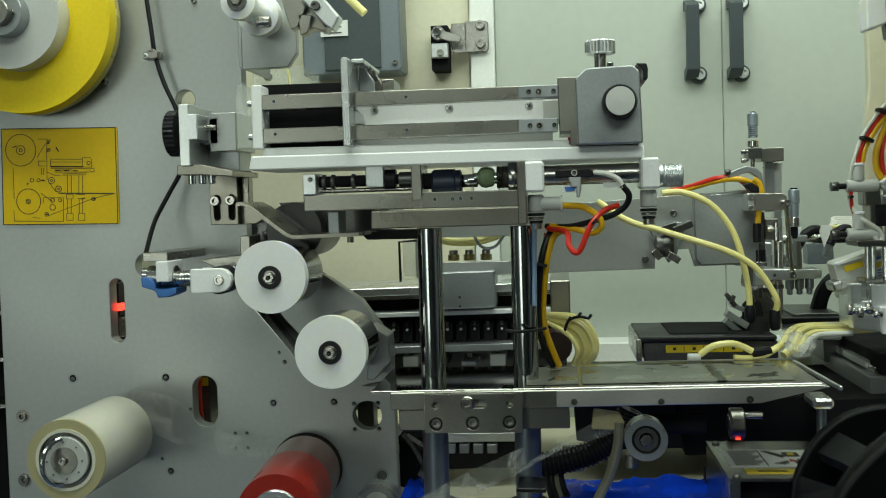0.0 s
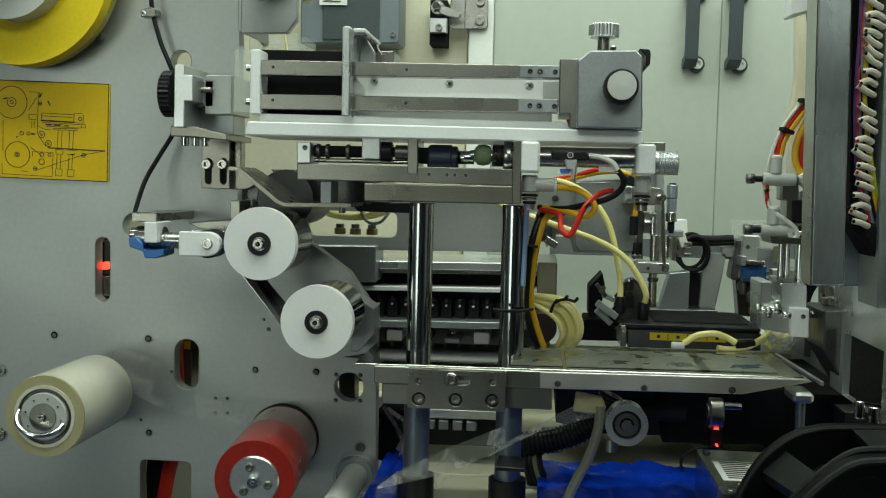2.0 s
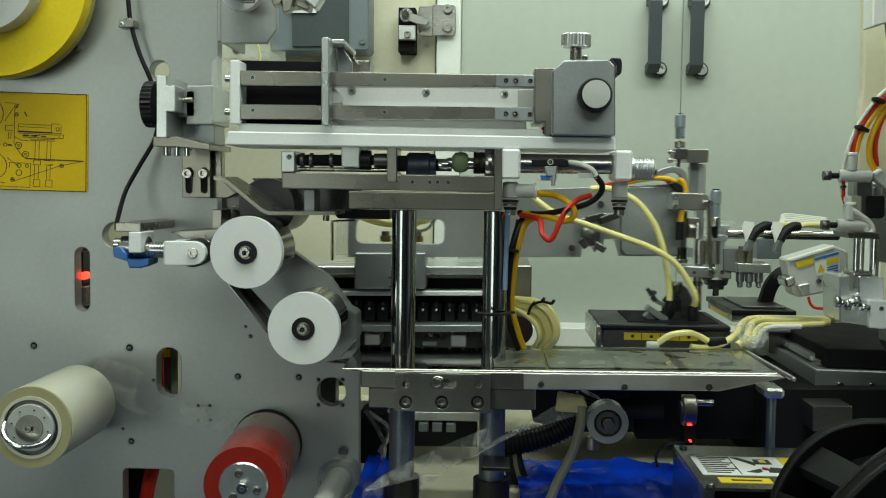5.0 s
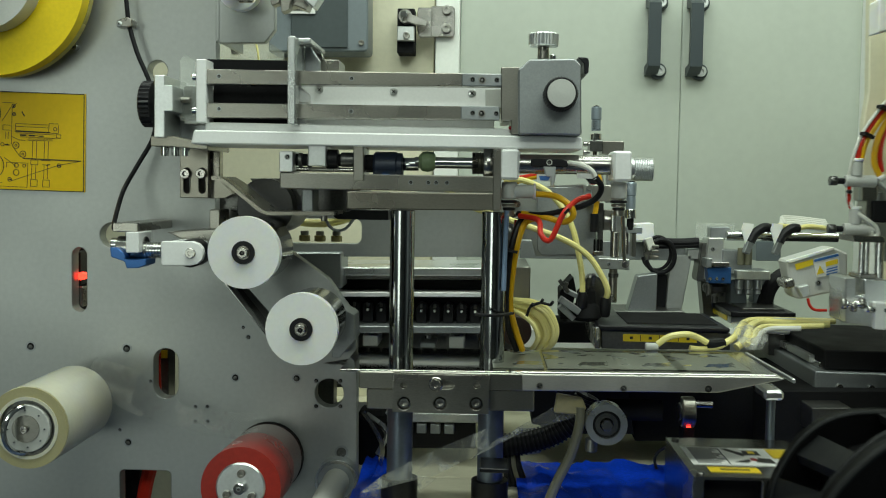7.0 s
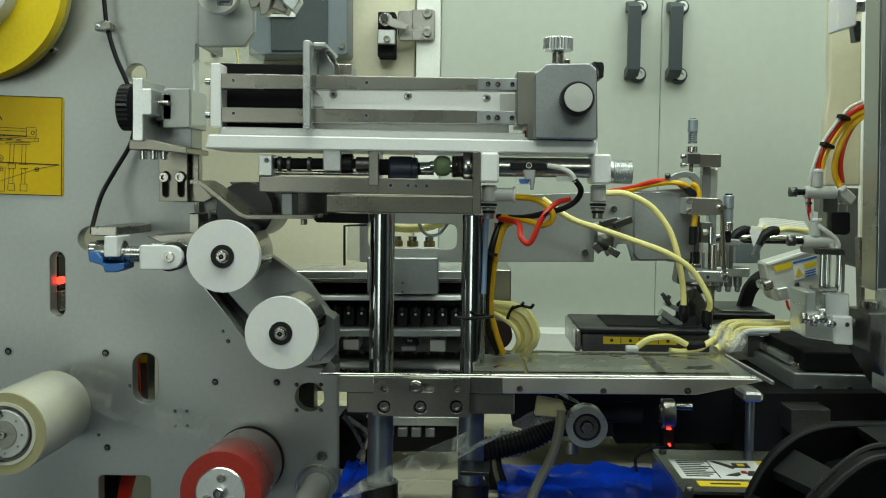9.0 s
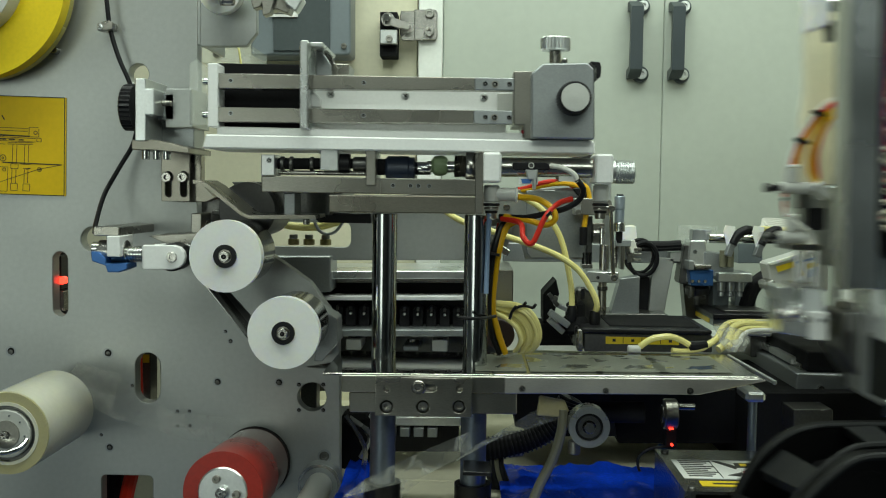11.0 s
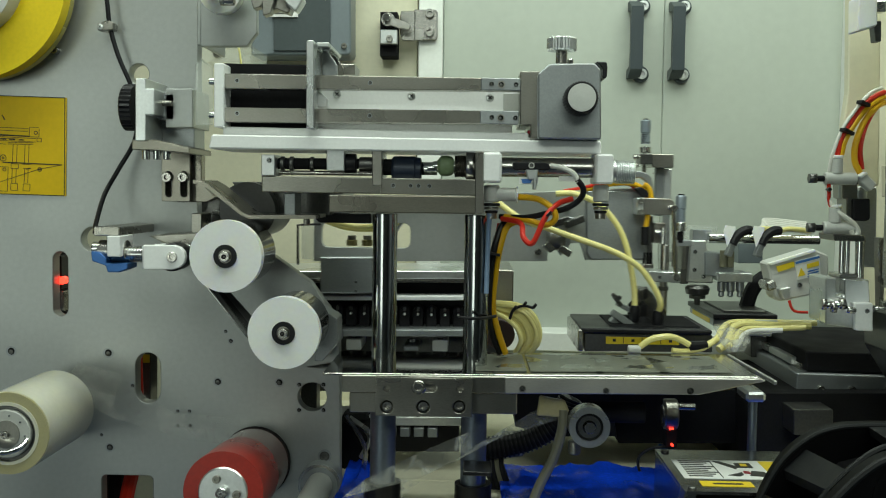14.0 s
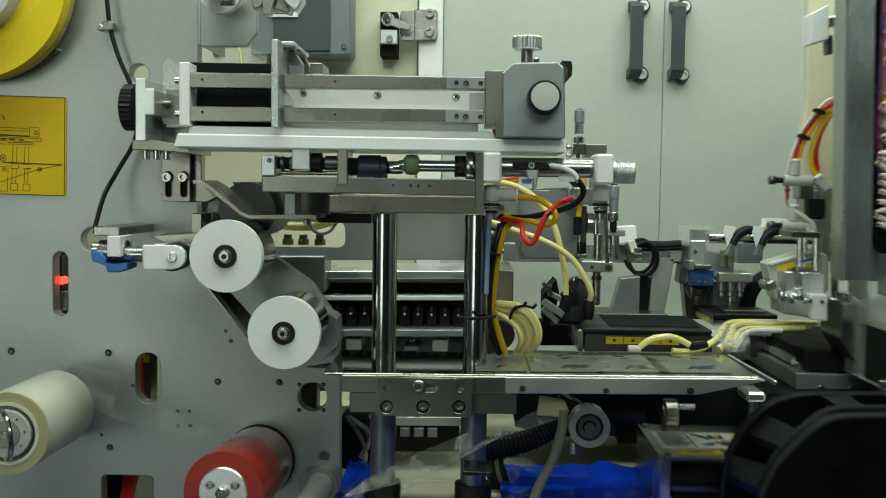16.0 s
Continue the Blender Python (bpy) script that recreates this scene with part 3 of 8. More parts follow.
LN = [(-0.4133, 1.2383), (-0.4136, 1.2128), (-0.4144, 1.2035), (-0.4143, 1.1945), (-0.4143, 1.1945), (-0.3721, 1.1931), (-0.3712, 1.2123), (-0.3721, 1.1931), (-0.3888, 1.213), (-0.3712, 1.2125), (-0.3885, 1.213), (-0.3887, 1.209), (-0.3921, 1.2461), (-0.3848, 1.2569), (-0.3836, 1.2568), (-0.3846, 1.2274), (-0.3832, 1.2565), (-0.3801, 1.2603), (-0.3916, 1.261), (-0.3824, 1.2606), (-0.3809, 1.2442), (-0.3545, 1.2433), (-0.3803, 1.2419), (-0.3546, 1.241), (-0.3805, 1.2386), (-0.3523, 1.2374), (-0.3809, 1.2439), (-0.3812, 1.2377), (-0.3536, 1.2445), (-0.3464, 1.2442), (-0.3536, 1.2445), (-0.354, 1.2368), (-0.3458, 1.2433), (-0.3461, 1.2366), (-0.3524, 1.2368), (-0.3461, 1.2366), (-0.3476, 1.2357), (-0.344, 1.2356), (-0.3477, 1.233), (-0.3441, 1.2328), (-0.344, 1.2356), (-0.3441, 1.2328), (-0.3476, 1.2357), (-0.3477, 1.233), (-0.3809, 1.2368), (-0.3484, 1.2354), (-0.3774, 1.2354), (-0.3629, 1.235), (-0.3775, 1.2336), (-0.3486, 1.2327), (-0.3711, 1.2319), (-0.3508, 1.2321), (-0.3712, 1.2309), (-0.3509, 1.2306), (-0.3843, 1.2338), (-0.3792, 1.2315), (-0.3792, 1.2312), (-0.3731, 1.2307), (-0.367, 1.2306), (-0.3677, 1.2161), (-0.3637, 1.2305), (-0.3644, 1.216), (-0.3573, 1.2303), (-0.358, 1.2158), (-0.3541, 1.2302), (-0.3548, 1.2157), (-0.3913, 1.243), (-0.3852, 1.2427), (-0.3915, 1.239), (-0.3853, 1.2388), (-0.3913, 1.243), (-0.3915, 1.239), (-0.389, 1.2375), (-0.3892, 1.2318), (-0.387, 1.2375), (-0.3873, 1.2317), (-0.3835, 1.2258), (-0.3774, 1.2176), (-0.3904, 1.2168), (-0.381, 1.21), (-0.3849, 1.1981), (-0.3463, 1.2111), (-0.3463, 1.2111), (-0.3283, 1.2146), (-0.3687, 1.2152), (-0.3629, 1.215), (-0.3689, 1.2115), (-0.3631, 1.2113), (-0.3687, 1.2152), (-0.3689, 1.2115), (-0.3629, 1.215), (-0.3631, 1.2113), (-0.3603, 1.2149), (-0.3526, 1.2147), (-0.3592, 1.2115), (-0.3528, 1.2113), (-0.3679, 1.2115), (-0.3684, 1.1999), (-0.3646, 1.2114), (-0.3652, 1.1998), (-0.3579, 1.2112), (-0.3584, 1.1996), (-0.355, 1.2111), (-0.3555, 1.1996), (-0.3691, 1.1995), (-0.3636, 1.1993), (-0.3693, 1.1939), (-0.3639, 1.1938), (-0.3691, 1.1995), (-0.3693, 1.1939), (-0.3636, 1.1993), (-0.3639, 1.1938), (-0.3591, 1.1992), (-0.3536, 1.199), (-0.3594, 1.1937), (-0.3539, 1.1935), (-0.3591, 1.1992), (-0.3594, 1.1937), (-0.3536, 1.199), (-0.3539, 1.1935), (-0.3984, 1.1972), (-0.3923, 1.1964)]
for a, b in zip(LN[::2], LN[1::2]):
    stroke(a, b, 0.0004)
LN = [(-0.3754, 1.2163), (-0.3278, 1.2147), (-0.3812, 1.238), (-0.3532, 1.2371), (-0.3774, 1.2348), (-0.3726, 1.2347), (-0.3702, 1.2346), (-0.3654, 1.2344), (-0.3621, 1.2343), (-0.3581, 1.2342), (-0.3757, 1.2539), (-0.3735, 1.25), (-0.413, 1.2548), (-0.4096, 1.2559), (-0.3899, 1.2271), (-0.3862, 1.2269), (-0.3895, 1.227), (-0.3875, 1.2276), (-0.3566, 1.2111), (-0.353, 1.2116), (-0.4023, 1.2241), (-0.4009, 1.2251), (-0.3824, 1.2588), (-0.3825, 1.2576), (-0.3828, 1.2518), (-0.3815, 1.2517), (-0.3872, 1.1993), (-0.385, 1.1993), (-0.3467, 1.2108), (-0.3448, 1.2108)]
for a, b in zip(LN[::2], LN[1::2]):
    stroke(a, b, 0.0009)
LN = [(-0.422, 1.2702), (-0.3249, 1.268), (-0.326, 1.1901), (-0.4239, 1.1918), (-0.422, 1.2702)]
for a, b in zip(LN, LN[1:]):
    stroke(a, b, 0.0007)

# black cable down the plate
cable = thing("sensor_cable", at((-0.2819, 1.3206), -0.02), "thin black sensor cable clipped to the grey plate", "cable")
hose(cable, "cable", [(-0.2939, -0.01, 1.3962), (-0.2872, -0.012, 1.3436), (-0.2847, -0.012, 1.3227), (-0.2781, -0.012, 1.2999), (-0.2688, -0.012, 1.2781), (-0.2641, -0.01, 1.2563), (-0.2658, -0.012, 1.234), (-0.2757, -0.02, 1.2116), (-0.2834, -0.03, 1.1917), (-0.2828, -0.05, 1.1705), (-0.2801, -0.06, 1.1637)], 0.0018, BLACK, "black cable")
slab(cable, "clip", [(-0.293, 1.3246), (-0.285, 1.3273), (-0.2806, 1.3256), (-0.2806, 1.3203), (-0.285, 1.3194), (-0.293, 1.3193)], -0.017, -0.005, STEELV)
screw_x(cable, (-0.2908, 1.322), -0.017, 0.0022, "clip_screw")

# black box put in the dark strip past the plate's edge
sc = thing("black_side_box", (-0.52, 0.03, 1.0), "black box with steel shelves past the plate", "cabinet")
box(sc, "case", -0.75, -0.434, 0.75, 1.9, 0.06, 0.3, MATTBLACK)
for z in (1.035, 1.075, 1.115, 1.2):
    box(sc, "shelf", -0.75, -0.434, z, z + 0.004, 0.02, 0.06, STEEL)
for k in range(4):
    hose(sc, "cream_hose", [(-0.47, 0.05, 1.16 + 0.004 * k), (-0.45, 0.04, 1.158 + 0.004 * k), (-0.425, 0.05, 1.154 + 0.004 * k)], 0.0018, TUBE_Y)

# ---- tape reels and rollers on the plate
YR = -0.112


def guide_roller(c, label):
    g = thing("guide_roller", at(c, YR), label, "roller", "white tape guide rollers")
    R = 0.0253
    ring(g, "flange", "y", at(c, 0), R * 0.30, R, YR, YR + 0.009, WHITE, "white plastic flange")
    turned(g, "flange_edge", [(R, YR + 0.009), (R * 0.97, YR + 0.0105), (R * 0.5, YR + 0.0105)], "y", at(c, 0), WHITE)
    cyl(g, "drum", "y", at(c, 0), R * 0.93, YR + 0.0105, YR + 0.062, TAPE, label="drum wrapped in dark tape")
    cyl(g, "shaft", "y", at(c, 0), R * 0.25, YR + 0.062, 0.0, STEEL)
    ring(g, "bearing", "y", at(c, 0), R * 0.19, R * 0.32, YR - 0.0015, YR + 0.004, BLACK, "black bearing ring")
    ring(g, "bearing_shield", "y", at(c, 0), R * 0.10, R * 0.24, YR - 0.0005, YR + 0.002, STEELV)
    cyl(g, "nut", "y", at(c, 0), R * 0.16, YR + 0.002, YR - 0.005, STEEL, seg=6)
    sunk(g, c, YR - 0.0052, R * 0.06, MATTBLACK, "socket")
    return g


RA, RB = (-0.17, 1.1511), (-0.1292, 1.0982)
rollA = guide_roller(RA, "white plastic flanged tape roller with a black bearing, upper one")
rollB = guide_roller(RB, "white plastic flanged tape roller with a black bearing, lower one")

tape = thing("tape_band", at((-0.1668, 1.1096), -0.08), "dark metallised tape running round the two white rollers", "tape")
strap(tape, "run", [(-0.1886, 1.1274), (-0.1574, 1.089)], 0.045, -0.090, 0.0006, TAPE, "dark tape between the rollers")
slab(tape, "tail", [(-0.1946, 1.1229), (-0.1819, 1.1248), (-0.1564, 1.0969), (-0.1627, 1.0853)], -0.062, -0.060, TAPEBACK, 0)
block = thing("roller_bracket", at((-0.1066, 1.0814), -0.02), "grey milled block behind the lower roller", "bracket")
slab(block, "block", [(-0.1165, 1.1068), (-0.1024, 1.0983), (-0.1013, 1.0794), (-0.1135, 1.065), (-0.1197, 1.0649)], -0.03, 0.0, CASTGREY)
stay = thing("steel_stay", at((-0.2136, 1.1595), -0.02), "small steel bracket beside the upper roller", "bracket")
slab(stay, "arm", [(-0.2158, 1.1783), (-0.2079, 1.1784), (-0.2079, 1.1448), (-0.2158, 1.1446)], -0.03, 0, STEELV)

# big yellow reel
YC = (-0.3862, 1.3525)
reel = thing("yellow_tape_reel", at(YC, -0.05), "big roll of yellow tape on a pale core", "tape reel")
R1 = 0.0730
ring(reel, "tape", "y", at(YC, 0), R1 * 0.55, R1, -0.030, -0.017, YELLOW, "yellow tape", 64)
ring(reel, "carrier", "y", at(YC, 0), R1 * 0.9, R1 * 1.004, -0.017, -0.010, PALEYELLOW, "pale clear backing film", 64)
ring(reel, "core", "y", at(YC, 0), R1 * 0.2, R1 * 0.555, -0.048, -0.01, GREYPLASTIC, "pale grey core")
cyl(reel, "hub", "y", at(YC, 0), R1 * 0.235, 0.0, -0.06, CASTGREY)
cyl(reel, "hub_cap", "y", at(YC, 0), R1 * 0.14, -0.06, -0.068, STEELV)
bolt(reel, YC, -0.068, R1 * 0.06, CHROME)
for k in range(3):
    bolt(reel, (YC[0] + R1 * 0.13 * math.cos(2.1 * k), YC[1] + R1 * 0.13 * math.sin(2.1 * k)), -0.06, R1 * 0.03, CHROME)

# cream film roll
LC = (-0.3228, 1.0243)
froll = thing("film_roll", at(LC, -0.115), "roll of cream translucent film on a hub with a wire handle", "film roll")
R2 = 0.0294
ring(froll, "film", "y", at(LC, 0), R2 * 0.68, R2, -0.113, -0.028, CREAM, "cream translucent film", 56)
ring(froll, "film_edge", "y", at(LC, 0), R2 * 0.68, R2 * 0.99, -0.115, -0.113, EDGE, "yellowish cut edge of the film", 56)
ring(froll, "inner_wrap", "y", at(LC, 0), R2 * 0.68, R2 * 0.76, -0.1158, -0.114, CREAM, "", 56)
ring(froll, "card_core", "y", at(LC, 0), R2 * 0.58, R2 * 0.68, -0.113, -0.012, DARKSTEEL, "dark core tube")
cyl(froll, "hub", "y", at(LC, 0), R2 * 0.58, -0.012, -0.117, GREYPLASTIC, label="worn pale grey hub")
ring(froll, "hub_recess", "y", at(LC, 0), R2 * 0.1, R2 * 0.33, -0.1185, -0.116, STEELV)
bolt(froll, LC, -0.1185, R2 * 0.09, CHROME)
for k in range(8):
    sunk(froll, (LC[0] + R2 * 0.45 * math.cos(0.8 * k), LC[1] + R2 * 0.45 * math.sin(0.8 * k)), -0.1172, R2 * 0.025)
hp = []
for k in range(13):
    a = math.pi * k / 12
    hp.append((LC[0] - 0.0095 * math.sin(a), -0.120 - 0.011 * math.sin(a), LC[1] + R2 * 0.56 * math.cos(a)))
hose(froll, "wire_handle", hp, 0.0019, CHROME, "bright bent wire handle", 2)

# red roll
RC = (-0.1713, 0.9852)
red = thing("red_tape_roll", at(RC, -0.112), "roll of red tape with a bright bolted hub", "tape roll")
R3 = 0.0284
ring(red, "tape", "y", at(RC, 0), R3 * 0.62, R3, -0.112, -0.055, RED, "red tape", 56)
ring(red, "film", "y", at(RC, 0), R3 * 0.7, R3 * 0.985, -0.055, -0.012, BROWNFILM, "brown see-through film at the back", 56)
ring(red, "flange", "y", at(RC, 0), R3 * 0.5, R3 * 1.0, -0.012, -0.005, MATTBLACK)
cyl(red, "hub", "y", at(RC, 0), R3 * 0.62, -0.02, -0.114, ALU, 0.001, "bright machined hub")
cyl(red, "hub_centre", "y", at(RC, 0), R3 * 0.14, -0.114, -0.119, CHROME)
sunk(red, RC, -0.1192, R3 * 0.05)
for k in range(3):
    a = radians(80 + 120 * k)
    bolt(red, (RC[0] + R3 * 0.36 * math.cos(a), RC[1] + R3 * 0.36 * math.sin(a)), -0.114, R3 * 0.1, STEELV)
for p in red.children:
    p.data.transform(pose(0, 0, 0, 3.0, 0, 2.0))

# small white roller at the foot of the plate
WC = (-0.1175, 0.9628)
wr = thing("white_roller", at(WC, -0.06), "small white roller with a steel collar", "roller")
cyl(wr, "sleeve", "y", at(WC, 0), 0.0104, -0.10, -0.012, GREYPLASTIC)
ring(wr, "collar", "y", at(WC, 0), 0.0098, 0.0173, -0.014, 0, CASTGREY)
ring(wr, "collar_rim", "y", at(WC, 0), 0.0147, 0.0169, -0.0155, -0.013, STEEL)

# clear film from the cream roll to the red one
web = thing("film_web", at((-0.2664, 1.0267), -0.03), "strip of clear film running across the plate", "film")
slab(web, "strip", [(-0.3083, 1.0598), (-0.2764, 1.0496), (-0.2338, 1.0207), (-0.1799, 1.0172), (-0.1754, 0.9948), (-0.2203, 0.9984), (-0.2788, 1.0144), (-0.3237, 1.037)], -0.021, -0.0205, FILM, 0)
slab(web, "overlap", [(-0.3217, 1.038), (-0.3064, 1.0598), (-0.2724, 1.0515), (-0.2793, 1.0245)], -0.0262, -0.0258, FILM, 0)

# upper bracket with rollers
ub = thing("upper_roller_bracket", at((-0.1871, 1.3243), -0.03), "grey bracket plate carrying white and steel rollers", "bracket")
slab(ub, "bracket", [(-0.2088, 1.392), (-0.1657, 1.3923), (-0.1655, 1.3168), (-0.1732, 1.3065), (-0.2088, 1.3061)], -0.03, -0.022, PAINT)
box(ub, "edge", -0.2114, -0.2084, 1.3075, 1.3944, -0.03, 0.05, PAINT)
UF = (-0.1871, 1.3426)
turned(ub, "roller", [(0.0071, -0.108), (0.0123, -0.107), (0.0126, -0.10), (0.0095, -0.098), (0.0095, -0.06), (0.0158, -0.058), (0.0158, -0.048), (0.0108, -0.046), (0.0108, -0.03)], "y", at(UF, 0), WHITE, "white flanged roller", 40)
ring(ub, "bearing", "y", at(UF, 0), 0.004, 0.0067, -0.110, -0.105, DARKSTEEL)
cyl(ub, "nut", "y", at(UF, 0), 0.0036, -0.106, -0.113, STEELV, seg=6)
cyl(ub, "set_screw", "x", (0, -0.09, UF[1] - 0.012), 0.004, UF[0] + 0.008, UF[0] + 0.018, STEEL)
for P0 in ([(-0.1675, 1.3515), (-0.1589, 1.356), (-0.1487, 1.3448), (-0.1556, 1.3304), (-0.1607, 1.3286)], [(-0.1552, 1.3394), (-0.1447, 1.3381), (-0.1481, 1.3259), (-0.1537, 1.3237)]):
    slab(ub, "bent_link", P0, -0.066, -0.055, STEELV)
slab(ub, "swing_arm", [(-0.1523, 1.3509), (-0.1397, 1.3555), (-0.1226, 1.3345), (-0.1283, 1.3255), (-0.1343, 1.3302)], -0.075, -0.06, ALU, 0.001)
bolt(ub, (-0.1394, 1.3429), -0.075, 0.0033, DARKSTEEL)
hose(ub, "clear_hose", [(-0.1251, -0.06, 1.3576), (-0.115, -0.06, 1.3469), (-0.1069, -0.06, 1.3387)], 0.0032, TUBE_Y)
slab(ub, "link", [(-0.1573, 1.3546), (-0.1405, 1.3547), (-0.132, 1.3362), (-0.1361, 1.3266), (-0.1445, 1.3299), (-0.153, 1.3277), (-0.1593, 1.3339)], -0.06, -0.045, STEELV)
bolt(ub, (-0.1352, 1.3324), -0.06, 0.0025, DARKSTEEL)
ledge = thing("wall_bracket", at((-0.2521, 1.3297), 0.2), "small clear bracket on the cream wall", "bracket")
box(ledge, "tray", -0.2677, -0.2186, 1.3215, 1.338, 0.2, 0.28, ACRYL, 0)
bolt(ledge, (-0.2515, 1.3286), 0.2, 0.0039, CHROME)
e1 = tagged(hose(None, "earth_wire", [(-0.2213, 0.15, 1.334), (-0.2186, 0.15, 1.3236), (-0.2169, 0.15, 1.3079)], 0.001, TUBE_Y), "thin yellow and green earth wire", "wire")

# adjusting bracket on the plate
ab = thing("adjusting_bracket", at((-0.245, 1.2458), -0.04), "milled aluminium bracket with a black knurled wheel", "bracket")
R4 = 0.0171
cz = 1.2565
bm = lathe_bm([(R4 * 0.9, -0.2568), (R4, -0.2556), (R4, -0.248)], "x", (0, -0.062, cz), 60)
for i, v in enumerate(bm.verts):
    if i % 2:
        d = Vector((0, v.co.y + 0.062, v.co.z - cz))
        v.co -= d * 0.05
part("knurled_wheel", bm, BLACK, ab, "black knurled wheel")
slab(ab, "upright", [(-0.2447, 1.2767), (-0.2369, 1.2768), (-0.2369, 1.2694), (-0.2307, 1.2695), (-0.2307, 1.2507), (-0.2369, 1.2506), (-0.237, 1.2317), (-0.2449, 1.2316)], -0.075, -0.02, ALU)
slab(ab, "slide", [(-0.2361, 1.2679), (-0.2234, 1.2681), (-0.2234, 1.2485), (-0.2361, 1.2483)], -0.05, -0.02, CASTGREY)
cyl(ab, "rod", "x", (0, -0.055, 1.2605), 0.0021, -0.2352, -0.2234, STEELV)
slab(ab, "carrier", [(-0.2299, 1.2718), (-0.2095, 1.2721), (-0.2095, 1.2431), (-0.23, 1.2428)], -0.05, 0, PAINT)
slab(ab, "foot", [(-0.249, 1.2328), (-0.2324, 1.233), (-0.2066, 1.2272), (-0.2066, 1.2231), (-0.2324, 1.2252), (-0.249, 1.2254)], -0.07, -0.005, BEAM)
slab(ab, "web", [(-0.2458, 1.2518), (-0.2122, 1.2436), (-0.2122, 1.2283), (-0.2459, 1.233)], -0.035, -0.004, CASTGREY)
for u in range(3):
    cyl(ab, "foot_bolt", "z", ((-0.2414, -0.2334, -0.2258)[u], -0.06, 0), 0.0029, 1.2185, 1.2255, CHROME)
sb = thing("slotted_block", at((-0.2309, 1.2122), -0.02), "steel block with two slots and two screws", "bracket")
X0, X1, Z0, Z1 = -0.242, -0.2194, 1.1871, 1.2323
pierced(sb, "block", [(X0, Z0), (X1, Z0), (X1, Z1), (X0, Z1)], [oblong(-0.2389, -0.234, 1.1905, 1.2103), oblong(-0.2269, -0.222, 1.1907, 1.2105)], -0.02, -0.004, BEAM)
for c in ((-0.2371, 1.2059), (-0.2247, 1.2061)):
    bolt(sb, c, -0.02, 0.0039, STEEL)
slab(sb, "gusset", [(-0.2207, 1.2256), (-0.2127, 1.2293), (-0.2127, 1.2015), (-0.2015, 1.1905), (-0.2082, 1.1869), (-0.2207, 1.1867)], -0.012, 0.0, BEAM)

# tension sensor arm
ta = thing("tension_arm", at((-0.241, 1.1578), -0.08), "steel sensor arm with a blue body and a small roller", "sensor arm")
box(ta, "bracket", -0.2722, -0.2534, 1.1626, 1.1691, -0.085, -0.002, STEELV)
box(ta, "clamp", -0.2607, -0.2513, 1.1479, 1.1629, -0.09, -0.06, BRIGHT)
cyl(ta, "body", "x", (0, -0.075, 1.151), 0.0082, -0.271, -0.2502, STEEL)
slab(ta, "blue_cap", [(-0.2731, 1.1514), (-0.2674, 1.1515), (-0.2617, 1.1463), (-0.2617, 1.143), (-0.2465, 1.1433), (-0.2465, 1.1392), (-0.2527, 1.1366), (-0.2609, 1.1365), (-0.2625, 1.1414), (-0.2724, 1.1445)], -0.088, -0.066, BLUE)
cyl(ta, "connector", "x", (0, -0.075, 1.1529), 0.0049, -0.276, -0.2705, CHROME)
pr = []
xa, xb = -0.2502, -0.2369
for i in range(25):
    pr.append((0.0061 * (1.0 if i % 4 < 2 else 0.85), xa + (xb - xa) * i / 24))
turned(ta, "spring", pr, "x", (0, -0.075, 1.1492), CHROME)
FK = [(-0.2322, 1.1571), (-0.21, 1.1574), (-0.2055, 1.1559), (-0.2027, 1.1527), (-0.2019, 1.1487), (-0.2031, 1.1442), (-0.2063, 1.1414), (-0.2108, 1.1401), (-0.2322, 1.1398)]
slab(ta, "fork", FK, -0.098, -0.092, BRIGHT)
slab(ta, "fork_rear", FK, -0.072, -0.066, ALU)
box(ta, "fork_base", -0.2346, -0.2256, 1.1402, 1.156, -0.092, -0.072, BRIGHT)
cyl(ta, "small_roller", "y", at((-0.2136, 1.1483), 0), 0.0101, -0.092, -0.072, BLACK)
bolt(ta, (-0.2111, 1.1491), -0.098, 0.0036, STEEL, 0.002)
slab(ta, "rear_arm", [(-0.243, 1.1613), (-0.2057, 1.1644), (-0.2057, 1.1551), (-0.225, 1.1535)], -0.05, -0.002, STEELV)

# bent guide bar and the dark tape behind it
dk = thing("spool_bracket", at((-0.1915, 1.1773), 0.02), "black bracket behind the upper roller", "bracket")
slab(dk, "plate", [(-0.2209, 1.1854), (-0.2116, 1.192), (-0.1661, 1.1908), (-0.1623, 1.1779), (-0.1799, 1.1712), (-0.2008, 1.1681), (-0.219, 1.1613)], 0.015, 0.024, DARKSTEEL, 0.001)
slab(dk, "lip", [(-0.2091, 1.1802), (-0.1824, 1.1769), (-0.1824, 1.1742), (-0.2091, 1.1765)], 0.008, 0.015, DARKSTEEL, 0.0005)
gb = thing("guide_bar", at((-0.1526, 1.1778), -0.09), "bent bright steel guide bar over the upper roller", "bar")
strap(gb, "bar", [(-0.1972, 1.2025), (-0.1923, 1.2025), (-0.1866, 1.1994), (-0.1627, 1.1804), (-0.1575, 1.1781), (-0.1098, 1.1788)], 0.05, -0.095, 0.0026, BEAM, "bent flat bar")
cyl(gb, "stud", "z", (-0.1178, -0.085, 0), 0.0024, 1.1729, 1.1769, STEELV)
box(gb, "hanger", -0.136, -0.1277, 1.1788, 1.1953, -0.075, -0.05, CASTGREY)
dk = thing("dark_tape_roll", at((-0.1694, 1.1911), -0.03), "black drum with dark tape behind the guide bar", "tape roll")
cyl(dk, "drum", "y", at((-0.1715, 1.1813), 0), 0.0219, -0.035, 0.04, TAPEBACK)
